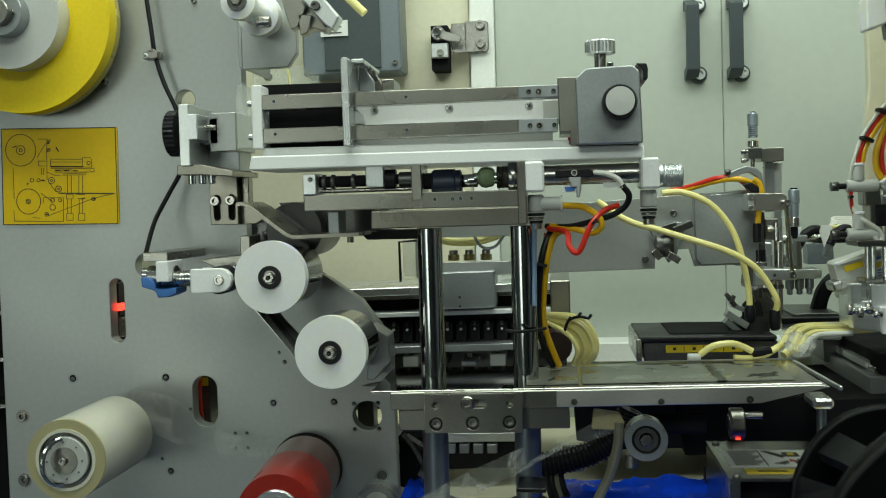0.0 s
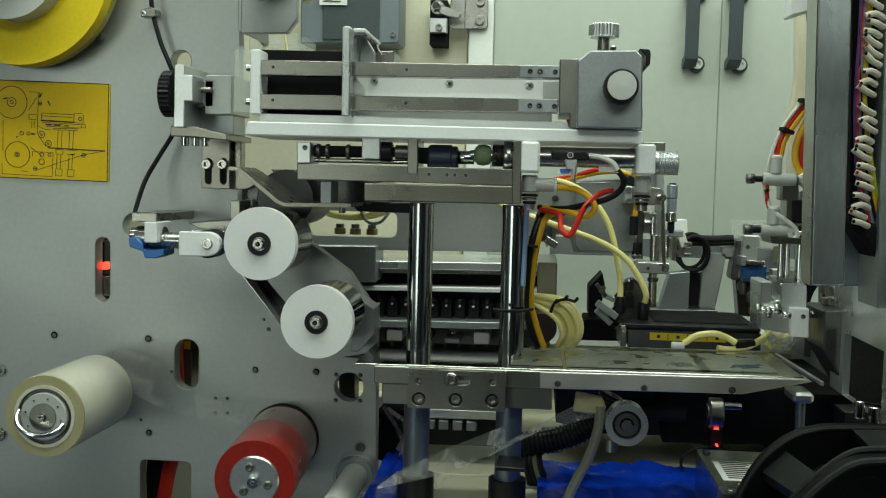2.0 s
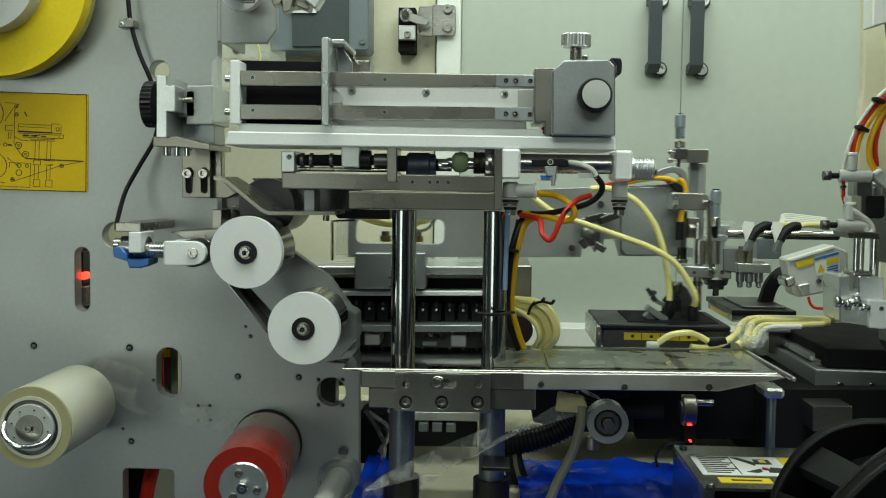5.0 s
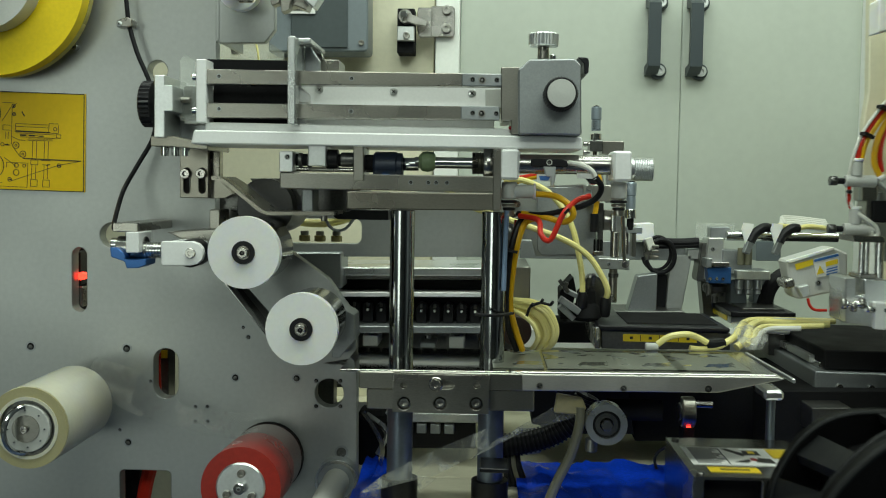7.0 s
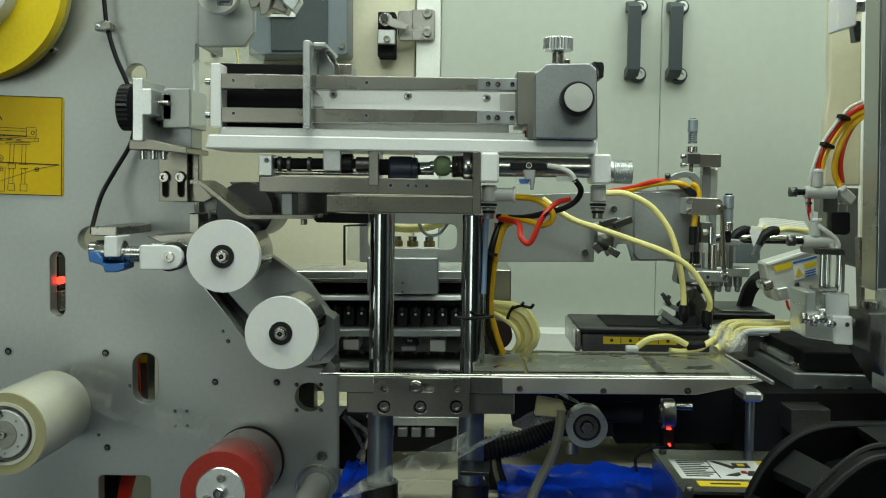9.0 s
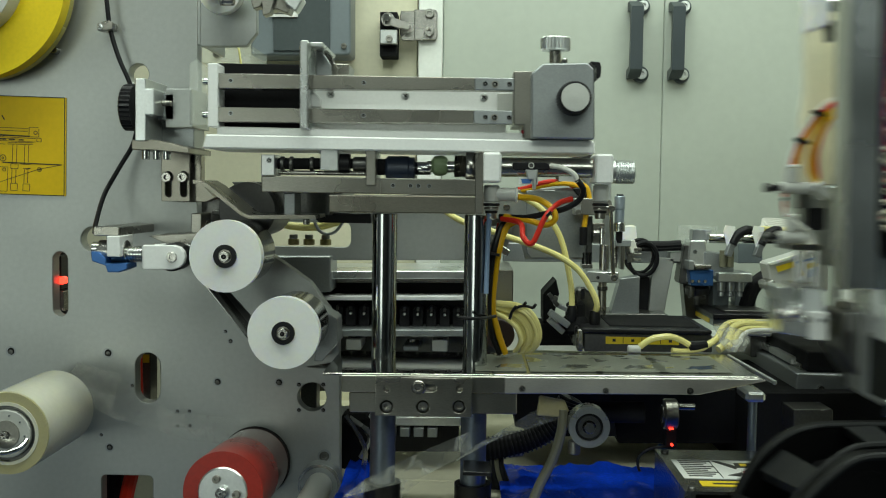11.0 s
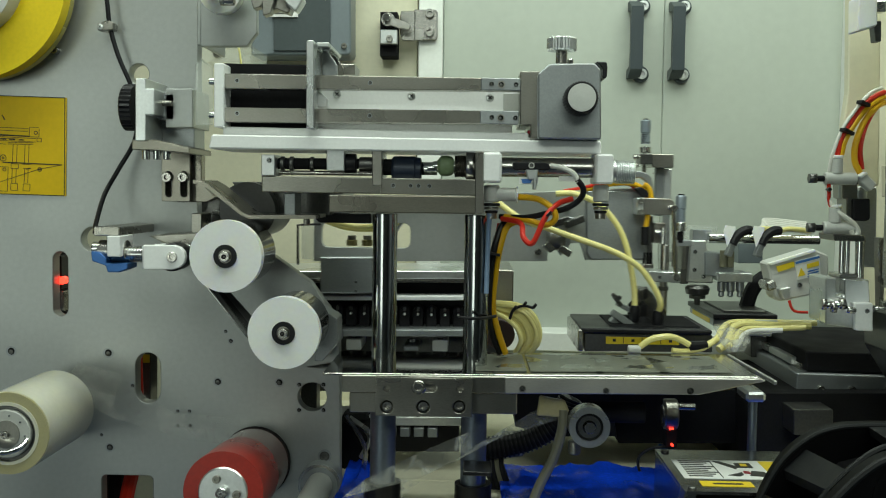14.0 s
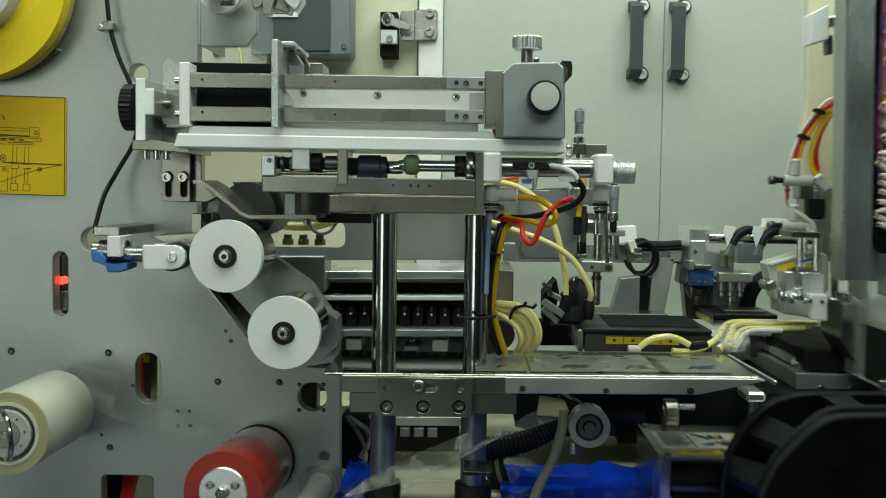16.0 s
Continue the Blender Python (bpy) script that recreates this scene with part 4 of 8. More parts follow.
slab(dk, "cover", [(-0.1869, 1.203), (-0.1041, 1.2042), (-0.0997, 1.1943), (-0.1104, 1.1781), (-0.1562, 1.1783), (-0.1738, 1.1889)], -0.02, 0.06, DARKSTEEL)
slab(dk, "black_strip", [(-0.1281, 1.1789), (-0.0798, 1.1796), (-0.0797, 1.1715), (-0.1213, 1.1717)], 0, 0.02, BLACK)

# ---- feed table, its rail and posts
ft = thing("feed_table", at((-0.0295, 1.0699), -0.11), "polished steel feed table on a milled rail", "feed table")
TZ = 1.0704
slab(ft, "front_rail", [(-0.0884, 1.0696), (0.0267, 1.0705), (0.0269, 1.0587), (-0.0883, 1.0577)], -0.112, -0.09, STEELV, 0.0006)
slab(ft, "rail_extension", [(0.0251, 1.0703), (0.2002, 1.0724), (0.2049, 1.0709), (0.1599, 1.0606), (0.0253, 1.0588)], -0.113, -0.09, RAIL, 0.0005)
slab(ft, "lower_rail", [(-0.0834, 1.057), (0.034, 1.0584), (0.0343, 1.0433), (-0.0833, 1.0426)], -0.108, -0.085, STEELV, 0.0008)
slab(ft, "table_top", [(-0.1021, 1.0706), (0.0169, 1.0716), (0.0169, 1.07), (-0.1021, 1.069)], -0.1105, -0.012, DARKTOP, 0.0005, "dark polished table top")
slab(ft, "table_top_extension", [(0.0173, 1.0716), (0.2002, 1.0734), (0.2003, 1.0718), (0.0173, 1.07)], -0.1105, -0.012, TABLE, 0.0005)
bar(ft, "end_strip", at((0.2135, 1.0684), -0.105), at((0.2025, 1.0727), -0.015), 0.0022, 0.003, ALU, "bright bevelled end strip")
for c in ((0.0373, 1.0626), (0.095, 1.0621), (0.1529, 1.0632)):
    sunk(ft, c, -0.1132, 0.0023, STEELV)
    bolt(ft, c, -0.112, 0.0016, STEEL, 0.0015)
for u, q in enumerate((0.0229, 0.069, 0.1149, 0.1594)):
    tl = thing("film_tile", (q, -0.06, TZ), "thin grey film square lying on the feed table", "film square", "film squares on the table")
    s = 0.018 if u == 0 else 0.0255
    za, zb = (-0.1021, 1.0706), (0.2002, 1.0734)
    slope = (zb[1] - za[1]) / (zb[0] - za[0])
    zz = za[1] + slope * (q - za[0]) + 0.0003
    bm = bmesh.new()
    k = 0.006
    vs = [bm.verts.new(p) for p in ((q - s, -0.1, zz - s * slope), (q + s, -0.1, zz + s * slope), (q + s, -0.028, zz + s * slope), (q - s, -0.028, zz - s * slope))]
    f = bm.faces.new(vs)
    r = bmesh.ops.extrude_face_region(bm, geom=[f])
    bmesh.ops.translate(bm, vec=(0, 0, 0.0007), verts=[v for v in r["geom"] if isinstance(v, bmesh.types.BMVert)])
    part("film", bm, TILE, tl)

cb = thing("clamp_block", at((-0.0309, 1.0576), -0.118), "milled steel clamp plate with three cap screws and a thumb screw", "clamp")
X0, X1, Z0, Z1 = -0.0641, 0.0026, 1.043, 1.0698
pierced(cb, "plate", [(X0, Z0), (X1, Z0), (X1, Z1), (X0, Z1)], [oblong(-0.0392, -0.0216, 1.06, 1.0659), disc((-0.0562, 1.0492), 0.0046), disc((-0.0312, 1.0497), 0.0046), disc((-0.0063, 1.0502), 0.0046), disc((-0.0563, 1.0618), 0.0023), disc((-0.0061, 1.0628), 0.0023)], -0.119, -0.1125, STEELV, "", 0.0004)
for c in ((-0.0562, 1.0492), (-0.0312, 1.0497), (-0.0063, 1.0502)):
    bolt(cb, c, -0.113, 0.0037, STEEL, 0.005)
cyl(cb, "washer", "y", at((-0.0344, 1.0632), 0), 0.005, -0.119, -0.1205, STEEL)
bolt(cb, (-0.0344, 1.0634), -0.1205, 0.0038, CHROME, 0.004)


def post(x, group):
    p = thing("guide_post", (x, -0.075, TZ), "hard-chromed round guide post on a blue-grey lower column", "post", "guide posts")
    cyl(p, "shaft", "z", (x, -0.075, 0), 0.009, TZ, 1.1816, POSTCHROME, label="bright chromed shaft", seg=40)
    cyl(p, "column", "z", (x, -0.075, 0), 0.0094, 0.94, TZ - 0.006, POST, label="blue-grey lower column")
    ring(p, "collar", "z", (x, -0.075, 0), 0.0094, 0.0135, 0.955, 0.985, BLACK)


post(-0.0622, "posts")
post(0.0043, "posts")

# ---- sliding feed carriage
ca = thing("feed_carriage", at((-0.0518, 1.2366), -0.10), "sliding aluminium feed carriage with steel rails and grey end block", "carriage")
slab(ca, "base_plate", [(-0.1833, 1.2358), (0.0889, 1.2345), (0.0891, 1.2255), (-0.1857, 1.2259)], -0.10, -0.02, BRIGHT, 0.001)
slab(ca, "white_bed", [(-0.1773, 1.2418), (0.0446, 1.2399), (0.0447, 1.2343), (-0.1773, 1.2355)], -0.092, -0.03, BRIGHT)
slab(ca, "end_plate", [(-0.1818, 1.2852), (-0.1747, 1.2853), (-0.1746, 1.241), (-0.1818, 1.2409)], -0.10, -0.03, BRIGHT)
slab(ca, "black_bed", [(-0.1803, 1.2876), (-0.1165, 1.2871), (-0.1162, 1.2417), (-0.1802, 1.2417)], -0.08, -0.03, MATTBLACK)
for n0, P0 in (("guide_rail", [(-0.1771, 1.2785), (0.0322, 1.2773), (0.0323, 1.2687), (-0.1771, 1.2679)]), ("guide_rail", [(-0.1771, 1.2549), (0.0314, 1.2547), (0.0316, 1.2456), (-0.1771, 1.2446)])):
    slab(ca, n0, P0, -0.098, -0.086, STEELV)
for P0 in ([(0.0047, 1.2773), (0.0321, 1.2772), (0.0323, 1.2686), (0.0048, 1.2687)], [(0.0043, 1.2546), (0.0314, 1.2546), (0.0315, 1.2452), (0.0044, 1.2456)]):
    slab(ca, "rail_end", P0, -0.1005, -0.096, CASTGREY)
for c in ((0.0122, 1.273), (0.029, 1.2728), (0.0126, 1.25), (0.0291, 1.2498)):
    sunk(ca, c, -0.1007, 0.0016, CHROME, "pin")
for c in ((0.0189, 1.2727), (0.0189, 1.2497)):
    sunk(ca, c, -0.1007, 0.0024, STEELV)
for c in ((-0.166, 1.2735), (-0.1659, 1.2507), (-0.0725, 1.273), (-0.0726, 1.2502)):
    sunk(ca, c, -0.0982, 0.0016)
slab(ca, "divider", [(-0.1161, 1.2999), (-0.1145, 1.3011), (-0.1106, 1.3007), (-0.1102, 1.2399), (-0.1157, 1.2402)], -0.107, -0.03, ALU)
slab(ca, "divider_bracket", [(-0.1153, 1.3025), (-0.1058, 1.3026), (-0.0987, 1.2897), (-0.0987, 1.2804), (-0.1151, 1.2814)], -0.04, -0.034, STEELV)
box(ca, "divider_top", -0.1100, -0.1010, 1.2975, 1.3005, -0.10, -0.034, ALU)
slab(ca, "divider_rib", [(-0.1100, 1.2975), (-0.1055, 1.2975), (-0.0990, 1.2880), (-0.0990, 1.2800), (-0.1100, 1.2800)], -0.072, -0.068, CASTGREY)
box(ca, "divider_foot", -0.1048, -0.0905, 1.2850, 1.2935, -0.034, 0.0, STEELV)
for P0 in ([(-0.1124, 1.2702), (-0.104, 1.2623), (-0.1039, 1.2564), (-0.1123, 1.2563)], [(-0.1123, 1.2467), (-0.1038, 1.2413), (-0.1122, 1.2412)]):
    slab(ca, "gusset", P0, -0.09, -0.08, BRIGHT)
slab(ca, "scale_strip", [(-0.1131, 1.2712), (0.0329, 1.2709), (0.0332, 1.2552), (-0.113, 1.2554)], -0.075, -0.03, BRIGHT, 0.0006, "white painted strip with three screws")
# grey slab that paints the shade on the strip's right end
slab(ca, "painted_strip_shade", [(0.0212, 1.2686), (0.0325, 1.2688), (0.0328, 1.2555), (0.0214, 1.2558)], -0.0765, -0.07, GREYPLASTIC, 0.0002)
slab(ca, "lower_strip", [(-0.1129, 1.2473), (0.0277, 1.2462), (0.0278, 1.2397), (-0.1129, 1.2412)], -0.078, -0.03, BRIGHT)
for c in ((-0.0987, 1.2669), (-0.0449, 1.2663), (0.0116, 1.2658)):
    screw_x(ca, c, -0.075, 0.0029)
slab(ca, "steel_post", [(0.0318, 1.2819), (0.046, 1.2821), (0.0469, 1.2358), (0.0398, 1.2357), (0.0396, 1.2451), (0.0325, 1.2451)], -0.10, -0.03, STEELV)
slab(ca, "red_pad", [(0.038, 1.2419), (0.0451, 1.2416), (0.0452, 1.2356), (0.0381, 1.2363)], -0.092, -0.08, COPPERRED)
slab(ca, "end_block", [(0.0434, 1.279), (0.051, 1.286), (0.0816, 1.2867), (0.0859, 1.2825), (0.0874, 1.2351), (0.0443, 1.2353)], -0.112, -0.02, CASTGREY, 0.001, "grey anodised end block")
slab(ca, "corner_trim", [(0.0853, 1.2906), (0.0925, 1.2902), (0.0934, 1.2867), (0.0931, 1.2795), (0.0903, 1.2787), (0.0898, 1.2862)], -0.09, -0.03, BLACK)
KC = (0.0718, 1.2618)
KR = 0.0115
bm = lathe_bm([(KR, -0.112), (KR, -0.127), (KR * 0.9, -0.129), (KR * 0.84, -0.129)], "y", at(KC, 0), 72)
for i, v in enumerate(bm.verts):
    if i % 2 and i < 144:
        v.co.x -= (v.co.x - KC[0]) * 0.05
        v.co.z -= (v.co.z - KC[1]) * 0.05
kn = part("knob", bm, BLACK, ca, "black knurled knob", True)
turned(kn, "knob_cap", [(KR * 0.82, -0.127), (KR * 0.81, -0.1305), (1e-5, -0.131)], "y", at(KC, 0), GREYPLASTIC, "pale grey cap")
tx = 0.0618
TR = 0.0106
z0, z1 = 1.2987, 1.3082
bm = lathe_bm([(TR * 0.93, z0), (TR, z0 + 0.001), (TR, z1 - 0.001), (TR * 0.93, z1)], "z", (tx, -0.08, 0), 60)
for i, v in enumerate(bm.verts):
    if i % 2:
        v.co.x -= (v.co.x - tx) * 0.04
        v.co.y -= (v.co.y + 0.08) * 0.04
part("thumb_screw", bm, ALU, ca, "bright knurled thumb screw")
cyl(ca, "thumb_stem", "z", (tx, -0.08, 0), 0.0041, 1.2895, z0, STEELV)
cyl(ca, "stop_screw", "z", (0.0692, -0.07, 0), 0.0024, 1.2896, 1.2944, CHROME)
for c in ((-0.1883, 1.2745), (-0.1883, 1.2506)):
    cyl(ca, "end_screw", "x", (0, -0.08, c[1]), 0.0024, c[0] - 0.002, c[0] + 0.005, CHROME)
slab(ca, "side_guard", [(-0.2074, 1.2901), (-0.2027, 1.2939), (-0.1947, 1.2877), (-0.1946, 1.245), (-0.2074, 1.2448)], -0.052, -0.05, ACRYL, 0, "clear guard")
# parts under the carriage that ride with it
YU = -0.085
slab(ca, "slide_block", [(-0.1033, 1.2269), (-0.0904, 1.2267), (-0.0903, 1.2115), (-0.1032, 1.2118)], -0.095, -0.07, ALU)
cyl(ca, "slide_rod", "x", (0, YU, 1.2169), 0.0036, -0.1173, -0.0566, MATTBLACK)
cyl(ca, "slide_nut", "x", (0, YU, 1.2169), 0.0069, -0.0914, -0.0829, BLACK)
cyl(ca, "slide_boss", "x", (0, YU, 1.2166), 0.0052, -0.0809, -0.0708, DARKSTEEL)
slab(ca, "pull_arm", [(-0.0708, 1.2274), (-0.0636, 1.2275), (-0.0633, 1.2015), (-0.0705, 1.2014)], -0.098, -0.06, STEELV)
cyl(ca, "jam_nut", "x", (0, YU, 1.2136), 0.0052, -0.0639, -0.0566, MATTBLACK, seg=6)
turned(ca, "coupling", [(0.0085, -0.0574), (0.0098, -0.0558), (0.0098, -0.0413), (0.009, -0.0405), (0.009, -0.0372), (0.007, -0.0364)], "x", (0, YU, 1.2129), NAVY, "navy floating coupling")
box(ca, "coupling_mark", -0.0509, -0.0453, 1.2029, 1.2069, -0.0952, -0.090, BLUE, 0.0003)
cyl(ca, "hex_nut", "x", (0, YU, 1.2141), 0.0052, -0.0364, -0.0252, CHROME, seg=6)
cyl(ca, "piston_rod", "x", (0, YU, 1.2155), 0.004, -0.0284, 0.0279, CHROME)
turned(ca, "rubber_bumper", [(0.004, -0.0252), (0.0068, -0.0228), (0.0074, -0.0191), (0.0066, -0.0151), (0.005, -0.0135)], "x", (0, YU, 1.2162), GREEN, "green rubber bumper")

# fixed cylinder and beam under the carriage
ac = thing("air_cylinder", at((0.0519, 1.2164), -0.085), "stainless air cylinder with white end blocks on a steel beam", "air cylinder")
slab(ac, "beam_upper", [(-0.1481, 1.2075), (-0.0697, 1.207), (0.0078, 1.2068), (0.008, 1.1954), (-0.148, 1.1959)], -0.097, -0.04, STEELV, 0.0008)
# lower beam has the carriage's shade put into its steel colour
slab(ac, "beam_lower", [(-0.1003, 1.1946), (0.008, 1.195), (0.0082, 1.1827), (-0.1003, 1.1823)], -0.098, -0.04, BEAM, 0.0008, "brushed steel cross beam")
slab(ac, "end_stop", [(-0.1481, 1.2222), (-0.1385, 1.2223), (-0.1385, 1.2076), (-0.1481, 1.2075)], -0.098, -0.07, ALU)
sunk(ac, (-0.1423, 1.2182), -0.0982, 0.002)
cyl(ac, "guide_rod", "x", (0, -0.085, 1.2164), 0.004, -0.1404, -0.1011, MATTBLACK)
for u in (-0.1351, -0.1286, -0.114):
    cyl(ac, "rod_ring", "x", (0, -0.085, 1.2164), 0.0052, u - 0.0015, u + 0.0015, DARKSTEEL)
cyl(ac, "lower_rod", "x", (0, -0.083, 1.21), 0.0016, -0.1403, -0.0687, STEEL)
ZC = 1.216
cyl(ac, "barrel", "x", (0, -0.085, ZC), 0.0069, 0.0198, 0.0859, STEEL, label="stainless barrel", seg=36)
pr = []
xa, xb = -0.0123, -0.0018
for i in range(21):
    pr.append((0.0081 * (1.0 if i % 2 else 0.9), xa + (xb - xa) * i / 20))
turned(ac, "nose_thread", pr, "x", (0, -0.085, ZC), STEELV)
slab(ac, "mounting_foot", [(0.002, 1.2258), (0.0079, 1.2258), (0.0086, 1.1831), (0.0026, 1.183)], -0.102, -0.05, STEELV)
cyl(ac, "lock_nut", "x", (0, -0.085, ZC), 0.0129, -0.0043, 0.0026, STEEL, seg=6)
for x0, x1 in ((0.0074, 0.0207), (0.0856, 0.0983)):
    box(ac, "head_block", x0, x1, ZC - 0.0113, ZC + 0.0097, -0.102, -0.068, BRIGHT, 0.0015, "pale square head block")
xa, xb = 0.0983, 0.1151
pr = [(0.0085, xa)] + [(0.0085 * (1.0 if i % 2 else 0.92), xa + (xb - xa) * (0.2 + 0.8 * i / 22)) for i in range(23)]
turned(ac, "tail_thread", pr, "x", (0, -0.085, ZC - 0.0025), ALU)


def elbow(parent, c, side, t):
    """A push-in elbow that hangs below a head block."""
    y = -0.087
    cyl(parent, "fitting", "z", (c[0], y, 0), 0.0056, c[1] - 0.012, c[1], GREYPLASTIC, 0.001, "pale grey push-in fitting")
    for k in range(3):
        cyl(parent, "fitting_ring", "z", (c[0], y, 0), 0.0060 - 0.0007 * k, c[1] - 0.0148 - 0.0026 * k, c[1] - 0.0128 - 0.0026 * k, (BLACK, STEELV, BLACK)[k])
    cyl(parent, "fitting_tip", "z", (c[0], y, 0), 0.0038, c[1] - 0.024, c[1] - 0.018, STEELV)
    if side:
        cyl(parent, "socket", "x", (0, y, c[1] - 0.0065), 0.0048, c[0] + 0.003, c[0] + side, GREYPLASTIC)
        cyl(parent, "socket_ring", "x", (0, y, c[1] - 0.0065), 0.0058, c[0] + side, c[0] + side + 0.0015, WHITE)


elbow(ac, (0.0144, 1.203), 0.017, 0)
elbow(ac, (0.0916, 1.2041), 0.0, 0)
for u in (-0.0551, -0.0428, -0.0373, -0.0297):
    sunk(ac, (u, 1.2017), -0.0972, 0.0016)
slab(ac, "sensor", [(0.0283, 1.2192), (0.0506, 1.2191), (0.0538, 1.2176), (0.0538, 1.2137), (0.0284, 1.2137)], -0.106, -0.100, BLACK, 0.0008, "black reed sensor")
sunk(ac, (0.0411, 1.2169), -0.1062, 0.002, GREYPLASTIC, "sensor_screw")
slab(ac, "sensor_clamp", [(0.037, 1.2142), (0.0459, 1.2143), (0.0446, 1.2002), (0.0423, 1.2002), (0.0422, 1.2072), (0.039, 1.2072)], -0.106, -0.100, ALU)
slab(ac, "maker_plate", [(0.0328, 1.2087), (0.046, 1.2089), (0.0461, 1.2038), (0.0328, 1.204)], -0.1035, -0.102, LABEL, 0, "white maker's plate with blue marks")
slab(ac, "maker_mark", [(0.0343, 1.2075), (0.0422, 1.2076), (0.0407, 1.2045), (0.0352, 1.2044)], -0.1039, -0.1035, LABELB, 0)
slab(ac, "spec_plate", [(0.0605, 1.2098), (0.0722, 1.2096), (0.0723, 1.2061), (0.0605, 1.2063)], -0.1035, -0.102, LABEL, 0)
hose(ac, "sensor_lead", [(0.0544, -0.104, 1.217), (0.0629, -0.107, 1.2154), (0.07, -0.108, 1.2116), (0.0733, -0.108, 1.2061)], 0.0018, TUBE_W, "white sensor lead")

# hoses in front of the posts
ho = thing("hose_bunch", at((0.0363, 1.1785), -0.09), "amber, red and black air hoses tied in a bunch", "hoses")
hose(ho, "amber_hose", [(0.0322, -0.088, 1.195), (0.0462, -0.095, 1.1937), (0.0562, -0.1, 1.1875), (0.0588, -0.1, 1.1803), (0.0527, -0.096, 1.1757), (0.0408, -0.088, 1.1784), (0.0245, -0.075, 1.1807)], 0.0022, TUBE_A)
hose(ho, "red_hose", [(0.0708, -0.092, 1.1941), (0.061, -0.098, 1.1908), (0.0514, -0.104, 1.1811), (0.0431, -0.104, 1.1633), (0.0367, -0.1, 1.167), (0.0351, -0.09, 1.1763), (0.0224, -0.075, 1.179)], 0.0020, TUBE_R)
hose(ho, "black_cable", [(0.0725, -0.108, 1.2077), (0.0772, -0.106, 1.2007), (0.0749, -0.102, 1.1935), (0.0665, -0.1, 1.1877), (0.0545, -0.094, 1.1841), (0.0387, -0.086, 1.1804), (0.0211, -0.072, 1.1805)], 0.0021, BLACK)
hose(ho, "amber_hose", [(0.0353, -0.07, 1.1779), (0.0263, -0.07, 1.1729), (0.0212, -0.07, 1.1571), (0.0184, -0.065, 1.136), (0.0172, -0.06, 1.1125), (0.022, -0.05, 1.0922), (0.0277, -0.04, 1.0758)], 0.0024, TUBE_A)
hose(ho, "black_cable", [(0.0313, -0.065, 1.1785), (0.0231, -0.068, 1.1744), (0.0171, -0.072, 1.1572), (0.0146, -0.07, 1.1364), (0.0138, -0.065, 1.1109), (0.0169, -0.05, 1.0921), (0.0234, -0.04, 1.0757)], 0.0024, BLACK)
hose(ho, "red_hose", [(0.0212, -0.06, 1.1753), (0.0183, -0.06, 1.1523), (0.0162, -0.06, 1.123), (0.0193, -0.05, 1.1007), (0.0268, -0.04, 1.0779)], 0.0020, TUBE_R)
hose(ho, "blue_hose", [(0.0131, -0.09, 1.183), (0.0126, -0.085, 1.17), (0.0121, -0.083, 1.1496), (0.0117, -0.085, 1.1254)], 0.0018, TUBE_B)
for P0 in ([(0.0553, -0.104, 1.1852), (0.0522, -0.104, 1.1819)], [(0.0211, -0.079, 1.1527), (0.0137, -0.079, 1.1543)]):
    bar(ho, "cable_tie", P0[0], P0[1], 0.008, 0.0018, BLACK, "", 0)
hose(ho, "cable_tie", [(-0.0081, -0.1, 1.1098), (0.0054, -0.1, 1.1092), (0.0187, -0.075, 1.108)], 0.0012, BLACK, "", 3)

# ---- rear linear drive
rd = thing("linear_drive", at((-0.0656, 1.0932), 0.12), "rear linear drive with bright rails and a black cable chain", "linear drive")
for P0, y0, y1, m, nm in (([(-0.2682, 1.1226), (0.0329, 1.1274), (0.033, 1.1204), (-0.2682, 1.1155)], 0.1, 0.2, ALU, "top_rail"), ([(-0.2711, 1.1146), (0.0334, 1.1195), (0.0334, 1.1154), (-0.2711, 1.1105)], 0.115, 0.2, STEEL, "rail_face"), ([(-0.274, 1.1095), (0.0322, 1.1145), (0.0324, 1.1031), (-0.274, 1.098)], 0.125, 0.2, MATTBLACK, "belt_slot"), ([(-0.2683, 1.1002), (0.0343, 1.1052), (0.0344, 1.1011), (-0.2683, 1.0961)], 0.1, 0.2, BRIGHT, "lower_rail"), ([(-0.2683, 1.0961), (0.0344, 1.1011), (0.0348, 1.0747), (-0.2683, 1.0694)], 0.13, 0.2, BLACK, "chain_trough"), ([(-0.2045, 1.0719), (0.0334, 1.076), (0.0335, 1.07), (-0.2045, 1.0658)], 0.09, 0.2, CASTGREY, "trough_lip"), ([(-0.2583, 1.0606), (0.0346, 1.0657), (0.0356, 1.0114), (-0.2583, 1.0059)], 0.14, 0.2, DARKSTEEL, "lower_body"), ([(-0.1485, 0.9927), (-0.0076, 0.9955), (-0.0072, 0.9733), (-0.1483, 0.9704)], 0.06, 0.10, BLACK, "lower_chain_case"), ([(-0.1477, 1.0027), (-0.0057, 1.0045), (-0.0056, 0.9967), (-0.1476, 0.9949)], 0.055, 0.10, ALU, "lower_chain_lip")):
    slab(rd, nm, P0, y0, y1, m)
box(rd, "end_block", 0.0215, 0.0386, 1.0874, 1.1288, 0.095, 0.2, STEELV, 0.001)
